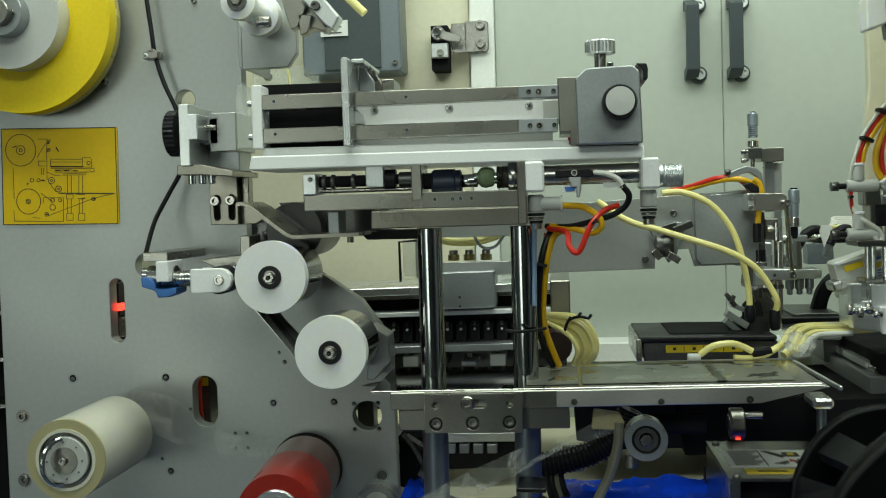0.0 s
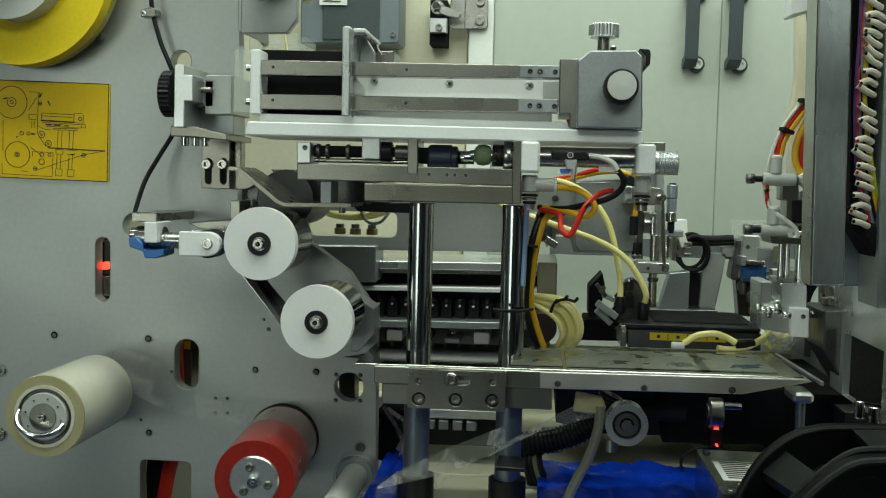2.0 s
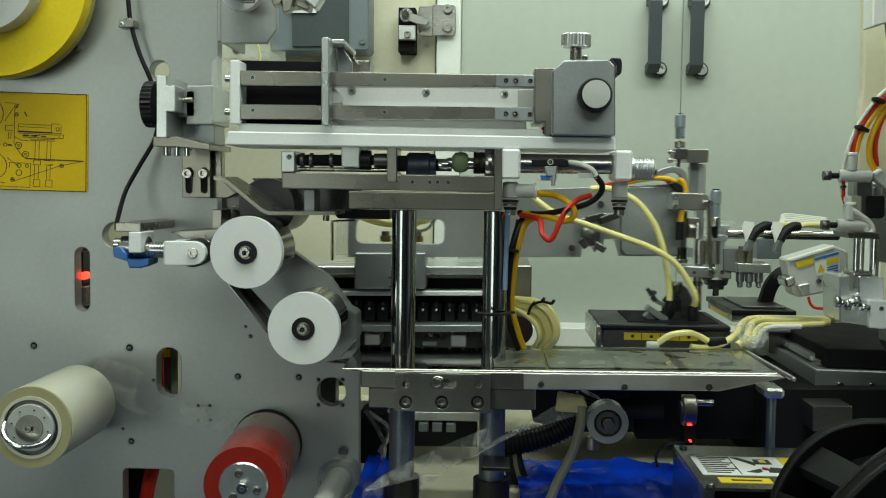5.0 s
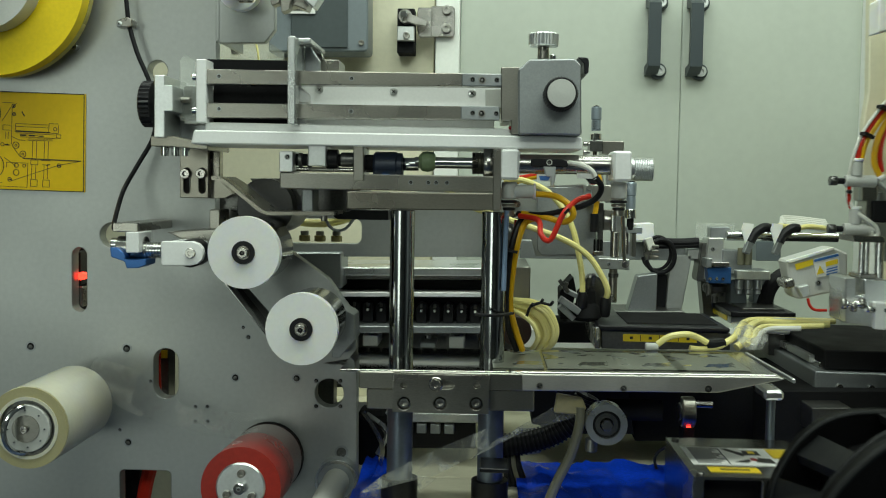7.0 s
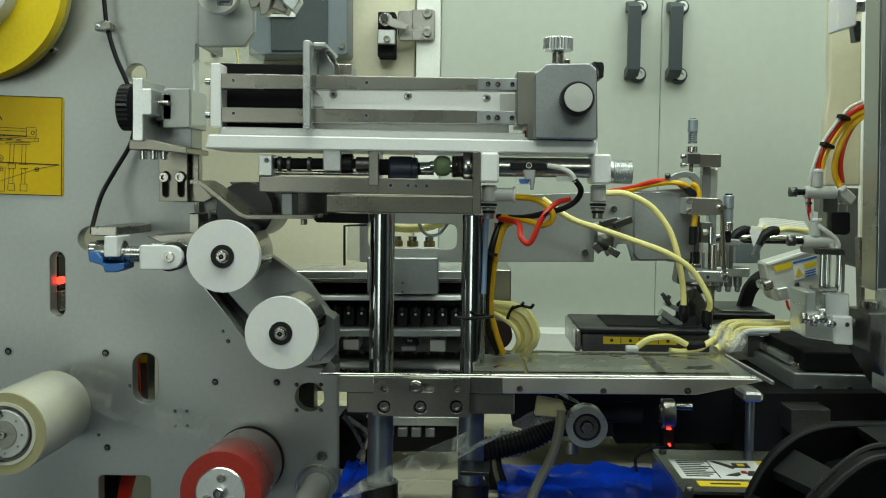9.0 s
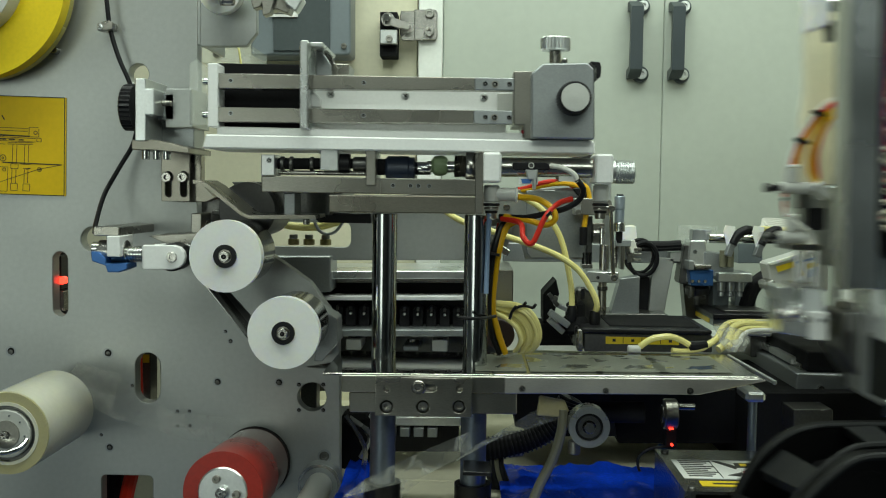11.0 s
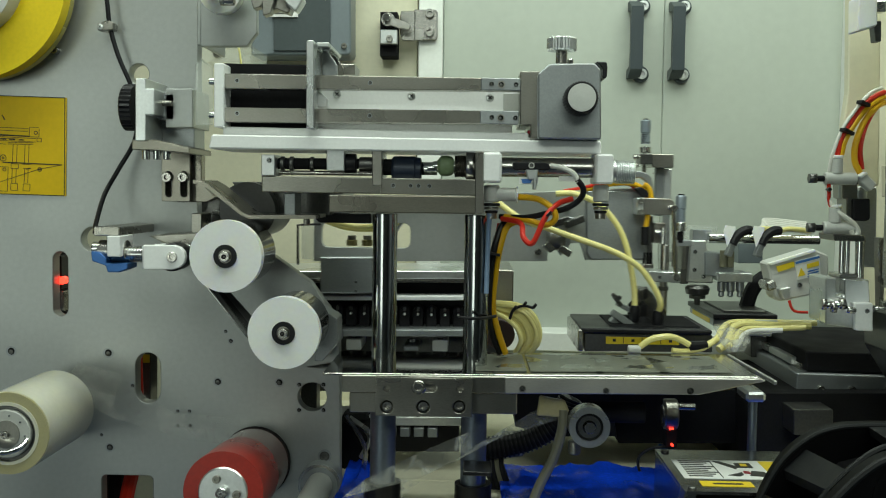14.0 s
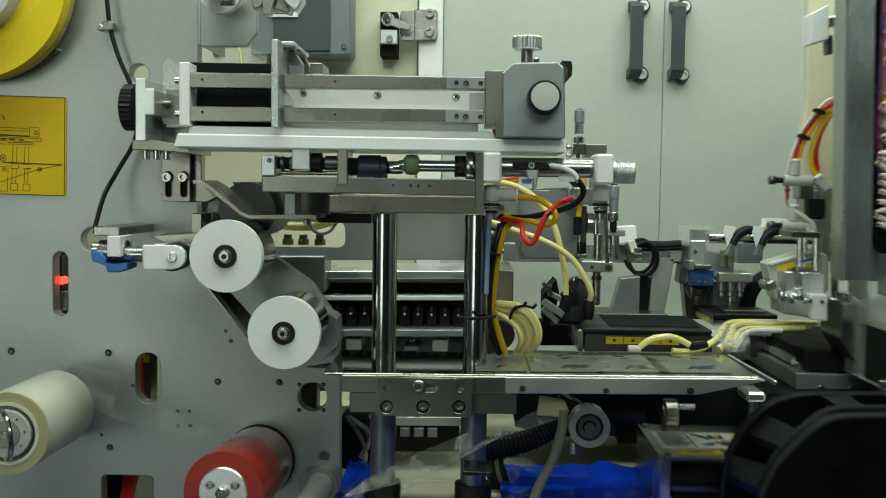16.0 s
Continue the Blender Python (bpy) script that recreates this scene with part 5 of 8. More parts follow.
for i in range(20):
    x = -0.2101 + i * 0.0122
    slab(rd, "chain_link", [(x, 1.074), (x + 0.0095, 1.074), (x + 0.0095, 1.0911), (x + 0.004, 1.0932), (x, 1.0896)], 0.112, 0.128, BLACK)
    cyl(rd, "chain_pin", "y", (x + 0.0048, 0, 1.086), 0.0012, 0.1122, 0.108, BRIGHT, seg=10)
    box(rd, "chain_clip", x + 0.0036, x + 0.006, 1.0886, 1.0927, 0.109, 0.113, DARKSTEEL, 0.0003)
for i in range(9):
    x = -0.1288 + i * 0.0118
    box(rd, "chain_link", x, x + 0.0085, 0.9873, 0.9951, 0.052, 0.062, CASTGREY)
for u in range(5):
    x = -0.1109 + u * 0.026
    box(rd, "valve", x, x + 0.014, 1.054, 1.0644 - 0.003 * (u % 3), 0.10, 0.14, (GREYPLASTIC, DARKSTEEL, CASTGREY)[u % 3], 0.001)
    cyl(rd, "valve_port", "z", (x + 0.007, 0.105, 0), 0.003, 1.0613, 1.0649, (CHROME, TUBE_G)[u % 2])

cr = thing("cream_hose_bundle", at((0.041, 1.0875), 0.02), "bundle of cream air hoses bent over a black tie", "hoses")
random.seed(4)
OUTER = [(0.0191, 1.1034), (0.0282, 1.105), (0.0396, 1.1049), (0.0511, 1.0988), (0.0583, 1.0852), (0.0568, 1.0736), (0.0506, 1.0646)]
INNER = [(0.0193, 1.096), (0.0253, 1.0953), (0.0317, 1.0927), (0.0392, 1.0865), (0.043, 1.0773), (0.0414, 1.0708), (0.0379, 1.0642)]
for k in range(11):
    q = ((k * 7) % 11) / 10
    y = 0.026 + 0.0042 * (k % 3)
    hose(cr, "cream_hose", [(a[0] + (b[0] - a[0]) * q + random.uniform(-0.0004, 0.0004), y + dy, a[1] + (b[1] - a[1]) * q) for a, b, dy in zip(INNER, OUTER, (0.035, 0.016, 0.004, 0, 0, 0.002, 0.008))], 0.0020, TUBE_Y)
TIE = [(0.0329, 1.0942), (0.0359, 1.102), (0.0439, 1.1054), (0.052, 1.1038)]
hose(cr, "hose_tie", [(x, 0.020, z) for x, z in TIE], 0.0012, BLACK, "black tie", 3)
for x, z in TIE[1:]:
    hose(cr, "tie_head", [(x, 0.020, z), (x + 0.002, 0.018, z + 0.003)], 0.0013, BLACK, "", 1)
cyl(cr, "dark_spool", "y", at((0.0264, 1.0756), 0), 0.0127, 0.06, 0.1, SPOOL, label="dark brown spool")

# ---- gantry with its pick-up
ga = thing("gantry_carriage", at((0.0859, 1.1686), 0.1), "grey gantry plate sliding along the rear drive", "gantry")
pierced(ga, "plate", [(-0.0975, 1.177), (0.0503, 1.1957), (0.1974, 1.2033), (0.1991, 1.1391), (0.1457, 1.1383), (0.1413, 1.1533), (0.1123, 1.1529), (0.1116, 1.1368), (-0.0971, 1.1335)], [rounded(-0.0902, -0.0104, 1.1464, 1.1686, 0.006)], 0.1, 0.108, PAINT, "grey plate with a window")
slab(ga, "plate_step", [(0.1449, 1.1995), (0.1955, 1.2002), (0.1972, 1.1403), (0.1503, 1.1395), (0.1462, 1.1445)], 0.094, 0.1, CASTGREY)
slab(ga, "slider", [(-0.0891, 1.1383), (-0.0265, 1.1393), (-0.0261, 1.1072), (-0.0888, 1.1062)], 0.085, 0.13, CASTGREY, 0.001)
for c in ((-0.0574, 1.1167), (-0.0574, 1.1087)):
    sunk(ga, c, 0.0848, 0.0015)
box(ga, "shield_post", -0.1082, -0.0932, 1.1351, 1.1672, 0.10, 0.102, ACRYL, 0, "clear shield")
hose(ga, "wire_frame", [(-0.1096, 0.09, 1.131), (-0.1099, 0.09, 1.166), (-0.0894, 0.09, 1.1673)], 0.0012, BLACK, "", 1)
for c in ((0.1034, 1.1452), (0.1281, 1.1843)):
    bolt(ga, c, 0.1, 0.003, CHROME)
for u in (-0.0649, -0.0508, -0.0356):
    cyl(ga, "nut", "z", (u, 0.118, 0), 0.0052, 1.1470, 1.1525, BRASS, seg=6)
    cyl(ga, "nut_neck", "z", (u, 0.118, 0), 0.0038, 1.1525, 1.1565, STEELV)
hose(ga, "yellow_hose", [(-0.0930, 0.118, 1.1722), (-0.0720, 0.118, 1.1660), (-0.0480, 0.118, 1.1648), (-0.0250, 0.118, 1.1690), (-0.0090, 0.118, 1.1790)], 0.0024, TUBE_Y)
hose(ga, "yellow_hose", [(-0.0940, 0.124, 1.1700), (-0.0700, 0.124, 1.1628), (-0.0440, 0.124, 1.1622), (-0.0200, 0.124, 1.1690), (-0.0080, 0.124, 1.1770)], 0.0022, TUBE_Y)
hose(ga, "cream_hose", [(-0.0919, 0.115, 1.1731), (-0.0661, 0.115, 1.1648), (-0.0404, 0.115, 1.1652), (-0.0175, 0.115, 1.1768)], 0.0022, TUBE_Y)
hose(ga, "grey_hose", [(-0.0492, 0.112, 1.1789), (-0.0402, 0.112, 1.1602), (-0.0274, 0.112, 1.1588), (-0.0169, 0.112, 1.1718)], 0.0014, CASTGREY)
turned(ga, "sensor_head", [(0.003, 0.0), (0.009, 0.002), (0.0105, 0.006), (0.0105, 0.012), (0.008, 0.016)], "x", (0.1097, 0.085, 1.1579), DARKSTEEL)
for a, b in zip([(0.1083, 0.075, 1.1541), (0.1205, 0.075, 1.1504), (0.125, 0.075, 1.1701), (0.1137, 0.075, 1.1709)], [(0.1143, 0.075, 1.1474), (0.1299, 0.075, 1.1447), (0.1407, 0.08, 1.176), (0.128, 0.08, 1.1748)]):
    bar(ga, "sensor_lug", a, b, 0.006, 0.006, (DARKSTEEL, STEEL)[a[2] > b[2]])
slab(ga, "sensor_arm", [(0.1066, 1.1704), (0.1262, 1.1771), (0.1424, 1.1759), (0.1338, 1.1674), (0.1293, 1.15), (0.1221, 1.1424)], 0.085, 0.095, CASTGREY)
pu = part("pickup", lathe_bm([(0.001, 0), (0.001, 0.001)], "z", at((0.2043, 1.2203), 0.1), 8), STEELV, ga, "spring-loaded pick-up slide with two micrometers")
MX = 0.1962
cyl(pu, "thimble", "z", (MX, 0.10, 0), 0.0046, 1.2560, 1.2675, THIMBLE, 0.0008, "blue-grey micrometer thimble")
cyl(pu, "thimble_tip", "z", (MX, 0.10, 0), 0.0030, 1.2672, 1.2688, CHROME)
cyl(pu, "thimble_skirt", "z", (MX, 0.10, 0), 0.0041, 1.2465, 1.2560, THIMBLE, 0.0004)
for k in range(5):
    box(pu, "thimble_mark", MX - 0.0034, MX + 0.0006, 1.2478 + 0.0017 * k, 1.2482 + 0.0017 * k, 0.0957, 0.0965, INK, 0)
cyl(pu, "lock_ring", "z", (MX, 0.10, 0), 0.0051, 1.2385, 1.2440, CHROME)
cyl(pu, "spindle", "z", (MX - 0.0006, 0.10, 0), 0.0018, 1.2200, 1.2385, STEELV)
box(pu, "clamp", 0.1905, 0.2015, 1.2285, 1.2375, 0.09, 0.115, DARKSTEEL)
for z in (1.2346, 1.2272):
    cyl(pu, "clamp_screw", "x", (0, 0.092, z), 0.0023, 0.1845, 0.1885, STEEL)
    cyl(pu, "clamp_stem", "x", (0, 0.092, z), 0.0012, 0.1885, 0.1910, STEEL)
box(pu, "top_plate", 0.2013, 0.2200, 1.2258, 1.2372, 0.092, 0.12, STEELV)
box(pu, "inner_post", 0.2076, 0.2150, 1.1830, 1.2258, 0.108, 0.118, CASTGREY)
box(pu, "back_post", 0.2154, 0.2222, 1.1350, 1.2248, 0.112, 0.125, ALU)
slab(pu, "swing_frame", [(0.1718, 1.2158), (0.1800, 1.2200), (0.1883, 1.2222), (0.1960, 1.2205), (0.2002, 1.2160), (0.2030, 1.2006), (0.1985, 1.2006), (0.1960, 1.2130), (0.1910, 1.2165), (0.1850, 1.2160), (0.1790, 1.2130), (0.1740, 1.2110)], 0.085, 0.095, CASTGREY)
cyl(pu, "swing_nut", "x", (0, 0.085, 1.2175), 0.0026, 0.1700, 0.1745, DARKSTEEL, seg=6)
slab(pu, "black_plug", [(0.1841, 1.2073), (0.1900, 1.2085), (0.1971, 1.2040), (0.1970, 1.1995), (0.1900, 1.2000)], 0.078, 0.088, BLACK, 0.001)
slab(pu, "side_plate", [(0.1915, 1.1990), (0.2150, 1.1985), (0.2181, 1.1960), (0.2179, 1.1845), (0.1915, 1.1847)], 0.075, 0.085, STEELV)
box(pu, "corner_strap", 0.1858, 0.1915, 1.1845, 1.1990, 0.072, 0.1, ALU)
for c in ((0.1889, 1.1962), (0.1891, 1.1868)):
    bolt(pu, c, 0.072, 0.0027, CHROME)
slab(pu, "link_bar", [(0.2150, 1.1900), (0.2180, 1.1900), (0.2218, 1.1316), (0.2188, 1.1307)], 0.068, 0.073, STEEL)
for c in ((0.2166, 1.1905), (0.2203, 1.1312)):
    bolt(pu, c, 0.068, 0.0029, STEEL, 0.004)
cyl(pu, "link_pin", "x", (0, 0.071, 1.1912), 0.0022, 0.2120, 0.2160, STEEL)
cyl(pu, "thimble_small", "z", (0.2270, 0.09, 0), 0.0047, 1.1895, 1.2015, THIMBLE, 0.0008)
cyl(pu, "thimble_small_tip", "z", (0.2270, 0.09, 0), 0.0032, 1.2012, 1.2028, MATTBLACK)
cyl(pu, "thimble_small_skirt", "z", (0.2270, 0.09, 0), 0.0042, 1.1780, 1.1895, THIMBLE, 0.0004)
cyl(pu, "sleeve_small", "z", (0.2270, 0.09, 0), 0.0050, 1.1700, 1.1780, CHROME)
cyl(pu, "spindle_small", "z", (0.2270, 0.09, 0), 0.0030, 1.1600, 1.1700, MATTBLACK)
hose(pu, "amber_hose", [(0.1922, 0.08, 1.2110), (0.1972, 0.08, 1.2068), (0.1992, 0.08, 1.1956), (0.1968, 0.08, 1.1855), (0.1951, 0.08, 1.1735)], 0.0024, TUBE_A)
cyl(pu, "black_socket", "z", (0.1947, 0.08, 0), 0.0036, 1.1580, 1.1740, BLACK)
box(pu, "slide_rail", 0.1998, 0.2045, 1.1380, 1.1830, 0.098, 0.110, DARKSTEEL)
box(pu, "slide_block", 0.2045, 0.2150, 1.1590, 1.1770, 0.095, 0.112, STEELV)
turned(pu, "hex_screw", [(0.0030, 0.0), (0.0030, 0.004), (0.0018, 0.004), (0.0018, 0.010)], "x", (0.2040, 0.086, 1.1690), STEEL, "", 6)
cyl(pu, "plunger_rod", "z", (0.2115, 0.086, 0), 0.0024, 1.1585, 1.1740, CHROME)
cyl(pu, "plunger", "z", (0.2134, 0.086, 0), 0.0038, 1.1358, 1.1585, STEEL)
pr = [(0.0026 if i % 2 else 0.0033, 1.1380 + 0.0011 * i) for i in range(20)]
turned(pu, "spring", pr, "z", (0.2235, 0.094, 0), STEELV, "", 14)
box(pu, "spring_bracket", 0.2290, 0.2325, 1.1366, 1.1620, 0.09, 0.105, STEELV)
box(pu, "spring_cap", 0.2235, 0.2375, 1.1570, 1.1625, 0.088, 0.105, CASTGREY)
for u in (0.1965, 0.1998, 0.2030):
    cyl(pu, "short_pin", "z", (u, 0.095, 0), 0.0012, 1.1380, 1.1510, MATTBLACK)
box(pu, "pin_block", 0.1951, 0.2042, 1.1371, 1.1410, 0.088, 0.108, STEEL)
slab(pu, "cross_plate", [(0.1985, 1.1354), (0.2259, 1.1349), (0.2257, 1.1258), (0.1996, 1.1262), (0.1975, 1.1310)], 0.078, 0.11, ALU)
sunk(pu, (0.2078, 1.1302), 0.0778, 0.0016)
cyl(pu, "lower_plunger", "z", (0.2134, 0.09, 0), 0.0036, 1.0960, 1.1256, STEELV)
cyl(pu, "lower_ring", "z", (0.2134, 0.09, 0), 0.0046, 1.1180, 1.1215, DARKSTEEL)
slab(pu, "cup_holder", [(0.1897, 1.1194), (0.1960, 1.1210), (0.2030, 1.1160), (0.2097, 1.1045), (0.2090, 1.0900), (0.1990, 1.0850), (0.1893, 1.0882)], 0.082, 0.10, DARKSTEEL, 0.002)
CP = (0.1880, 1.0945)
turned(pu, "suction_cup", [(0.005, CP[1] + 0.016), (0.008, CP[1] + 0.013), (0.0085, CP[1] + 0.003), (0.012, CP[1] - 0.001), (0.014, CP[1] - 0.009), (0.009, CP[1] - 0.0125)], "z", (CP[0], 0.07, 0), MATTBLACK, "black rubber suction cup")
turned(pu, "hose_boot", [(0.0030, 0), (0.0042, 0.002), (0.0050, 0.011), (0.0042, 0.017)], "z", (0.2030, 0.055, 1.0870), BLACK, "black hose boot")
turned(pu, "hose_boot", [(0.0030, 0), (0.0042, 0.002), (0.0046, 0.010), (0.0036, 0.014)], "z", (0.1842, 0.060, 1.0935), BLACK, "black hose boot")
for a, b, wd in (((0.1648, 0.06, 1.1015), (0.1815, 0.06, 1.0905), 0.0055), ((0.1648, 0.065, 1.0950), (0.1775, 0.065, 1.0840), 0.0050), ((0.1700, 0.07, 1.1080), (0.1850, 0.07, 1.1010), 0.0040)):
    bar(pu, "cup_wing", a, b, 0.012, wd, CASTGREY)
for a, b in (((0.1632, 0.05, 1.1183), (0.1670, 0.05, 1.1140)), ((0.1660, 0.052, 1.1150), (0.1715, 0.054, 1.1075)), ((0.1700, 0.05, 1.1165), (0.1672, 0.05, 1.1105)), ((0.1850, 0.06, 1.1190), (0.1880, 0.065, 1.1090)), ((0.1930, 0.06, 1.1230), (0.1935, 0.065, 1.1130))):
    bar(pu, "cup_screw", a, b, 0.0034, 0.0034, DARKSTEEL)
hose(pu, "cream_hose", [(0.1150, 0.06, 1.2016), (0.1300, 0.06, 1.2020), (0.1464, 0.06, 1.1961), (0.1580, 0.06, 1.1877), (0.1695, 0.06, 1.1724), (0.1761, 0.06, 1.1563), (0.1807, 0.06, 1.1362), (0.1834, 0.06, 1.1201), (0.1841, 0.06, 1.1040)], 0.0026, TUBE_Y, "cream vacuum hose")
hose(pu, "cream_hose", [(0.0625, 0.06, 1.1961), (0.0858, 0.05, 1.1799), (0.1120, 0.05, 1.1712), (0.1445, 0.05, 1.1604), (0.1599, 0.05, 1.1551), (0.1753, 0.05, 1.1478), (0.1886, 0.05, 1.1377), (0.1989, 0.05, 1.1226), (0.2040, 0.05, 1.1106), (0.2031, 0.055, 1.1008)], 0.0026, TUBE_Y, "cream vacuum hose")
hose(pu, "red_hose", [(0.1265, 0.11, 1.2033), (0.145, 0.1, 1.207), (0.163, 0.09, 1.2126), (0.1802, 0.09, 1.2124), (0.1924, 0.1, 1.2027), (0.1977, 0.1, 1.1903)], 0.0023, TUBE_R)
hose(pu, "amber_hose", [(0.1265, 0.11, 1.2003), (0.145, 0.1, 1.2055), (0.1655, 0.09, 1.2107), (0.1842, 0.085, 1.2109), (0.1967, 0.09, 1.2027), (0.2033, 0.1, 1.1854)], 0.0023, TUBE_A)

# ---- ioniser box
io = thing("ioniser_box", at((0.2744, 1.1296), 0.06), "tilted pale metal box with yellow and white warning labels", "device")
slab(io, "case", [(0.2516, 1.1408), (0.2907, 1.1534), (0.3032, 1.1483), (0.3043, 1.1176), (0.2636, 1.1082), (0.2588, 1.1111)], 0.06, 0.085, GREYPLASTIC, 0.0015, "pale metal case")
slab(io, "rim", [(0.2514, 1.1409), (0.2904, 1.1535), (0.2914, 1.1511), (0.2547, 1.139)], 0.057, 0.06, WHITE, 0.0005)
slab(io, "label_yellow", [(0.2592, 1.1382), (0.2738, 1.1427), (0.2744, 1.1379), (0.2608, 1.1334)], 0.0585, 0.06, LABELY, 0)
slab(io, "label_white", [(0.2743, 1.1427), (0.295, 1.1483), (0.2965, 1.1321), (0.2777, 1.127)], 0.0585, 0.06, LABEL, 0)
slab(io, "label_blue", [(0.2748, 1.1423), (0.2945, 1.1478), (0.295, 1.1459), (0.2753, 1.1404)], 0.0578, 0.0585, LABELB, 0)
slab(io, "warning_triangle", [(0.2776, 1.1298), (0.2837, 1.1314), (0.2797, 1.1375)], 0.0578, 0.0585, LABELY, 0)
slab(io, "label_strip", [(0.2843, 1.1405), (0.2942, 1.1435), (0.2948, 1.1397), (0.2849, 1.1367)], 0.0578, 0.0585, LABELY, 0)
for k in range(3):
    slab(io, "bar_of_print", [(x, z - 0.0022 * k) for x, z in [(0.2855, 1.1348), (0.2944, 1.1373), (0.2944, 1.1363), (0.2855, 1.1338)]], 0.0578, 0.0585, LABELB, 0)
slab(io, "end_fitting", [(0.2465, 1.1252), (0.2544, 1.1282), (0.257, 1.1207), (0.2491, 1.1177)], 0.045, 0.07, STEEL, 0.0015)
slab(io, "bracket", [(0.2594, 1.1197), (0.2688, 1.1218), (0.2691, 1.1123), (0.2644, 1.1103)], 0.05, 0.06, ALU)
sunk(io, (0.2792, 1.1227), 0.0585, 0.0024)
hose(io, "wire", [(0.2682, 0.05, 1.1103), (0.2703, 0.05, 1.1042), (0.2746, 0.05, 1.1009), (0.2841, 0.05, 1.1006)], 0.0012, TUBE_R)

# ---- trays
ty = thing("pick_tray", at((0.1418, 1.0785), 0.03), "black vacuum tray with a yellow number strip", "tray")
slab(ty, "body", [(0.0958, 1.0817), (0.2013, 1.0821), (0.2018, 1.0675), (0.0961, 1.0666)], 0.035, 0.12, DARKSTEEL)
slab(ty, "top", [(0.0923, 1.0866), (0.2001, 1.0866), (0.2002, 1.0828), (0.0924, 1.0823)], 0.03, 0.13, BLACK, 0.001, "black anodised top plate")
box(ty, "end_cheek", 0.0898, 0.0944, 1.0673, 1.0852, 0.03, 0.125, STEEL, 0.0008)
box(ty, "raised_pad", 0.1181, 0.1936, 1.0847, 1.0876, 0.045, 0.12, MATTBLACK, 0.0005)
slab(ty, "number_strip", [(0.1135, 1.0793), (0.1742, 1.079), (0.1743, 1.0733), (0.1136, 1.0732)], 0.0345, 0.036, LABELY, 0, "yellow strip with small marks")
for k in range(4):
    x = 0.1192 + k * 0.0155
    z = 1.0763
    box(ty, "strip_mark", x, x + 0.0025, z - 0.0011, z + 0.0011, 0.0340, 0.0345, INK, 0)
    box(ty, "strip_divider", x + 0.0085, x + 0.009, z - 0.0025, z + 0.0025, 0.0340, 0.0345, INK, 0)
hl = thing("tray_handle", at((0.1364, 1.0827), 0.14), "small black frame behind the tray", "handle")
hose(hl, "frame", [(0.126, 0.14, 1.0804), (0.127, 0.14, 1.0836), (0.1459, 0.14, 1.0839), (0.147, 0.14, 1.0807)], 0.0018, DARKSTEEL, "", 1)
t2 = thing("rear_tray", at((0.2635, 1.0814), 0.2), "second black tray standing behind", "tray")
X0, X1, Z0, Z1 = 0.2277, 0.2853, 1.0756, 1.082
box(t2, "body", X0, X1, Z0, Z1, 0.145, 0.25, CASTGREY)
box(t2, "sticker", X0 - 0.0005, X0, Z0 + 0.001, Z1 - 0.001, 0.16, 0.235, LABELY, 0, "yellow strip on its side")
box(t2, "top", 0.2264, 0.2857, 1.0826, 1.0874, 0.14, 0.255, BLACK, 0.0006, "black anodised top plate")
box(t2, "pad", 0.2399, 0.2798, 1.0872, 1.0893, 0.155, 0.24, DARKSTEEL, 0.0004)
hw = thing("hose_bunch", at((0.1995, 1.0861), 0), "bunch of cream hoses wrapped in clear film beside the tray", "hoses")
hose(hw, "cream_hose", [(0.3047, 0.09, 1.0867), (0.2751, 0.09, 1.0867), (0.2441, 0.085, 1.0873), (0.2247, 0.07, 1.0879), (0.2108, 0.04, 1.0868), (0.2016, 0.02, 1.081), (0.1888, 0.005, 1.077)], 0.0027, TUBE_Y)
hose(hw, "cream_hose", [(0.2933, 0.07, 1.0867), (0.2644, 0.07, 1.0866), (0.2378, 0.07, 1.0872), (0.2226, 0.05, 1.0866), (0.2125, 0.02, 1.084), (0.2058, 0.005, 1.0796), (0.1985, 0, 1.0752)], 0.0032, TUBE_Y)
hose(hw, "cream_hose", [(0.2821, 0.05, 1.0877), (0.2539, 0.05, 1.0862), (0.234, 0.05, 1.0859), (0.2214, 0.03, 1.0846), (0.2138, 0.01, 1.0808), (0.206, 0, 1.0776)], 0.0024, TUBE_Y)
hose(hw, "cream_hose", [(0.2604, 0.04, 1.0862), (0.237, 0.04, 1.0854), (0.2252, 0.03, 1.0828), (0.2174, 0.01, 1.08), (0.2105, 0, 1.0759)], 0.0022, TUBE_W)
hose(hw, "cream_hose", [(0.1743, -0.006, 1.0793), (0.1671, -0.006, 1.0832), (0.1573, -0.01, 1.0863), (0.1441, -0.01, 1.0843), (0.1345, -0.01, 1.0779)], 0.0025, TUBE_Y)
hose(hw, "cream_hose", [(0.1952, 0.004, 1.0805), (0.1841, -0.002, 1.0757), (0.1695, -0.006, 1.0743), (0.1602, -0.008, 1.0753)], 0.0022, TUBE_Y)
hose(hw, "hose_sleeve", [(0.1738, -0.004, 1.0781), (0.1805, -0.002, 1.0779), (0.1881, 0.002, 1.0779)], 0.0042, BLACK, "black sleeve", 2)
slab(hw, "wrap", [(0.1951, 1.091), (0.2074, 1.0943), (0.22, 1.09), (0.222, 1.0829), (0.2178, 1.0747), (0.2058, 1.0736), (0.1989, 1.0816)], -0.0035, -0.003, WRAP, 0, "crumpled clear wrap")
slab(hw, "wrap", [(0.1995, 1.0912), (0.2119, 1.0929), (0.2228, 1.0846), (0.2161, 1.077), (0.2048, 1.0824)], 0.029, 0.0295, WRAP, 0, "crumpled clear wrap")
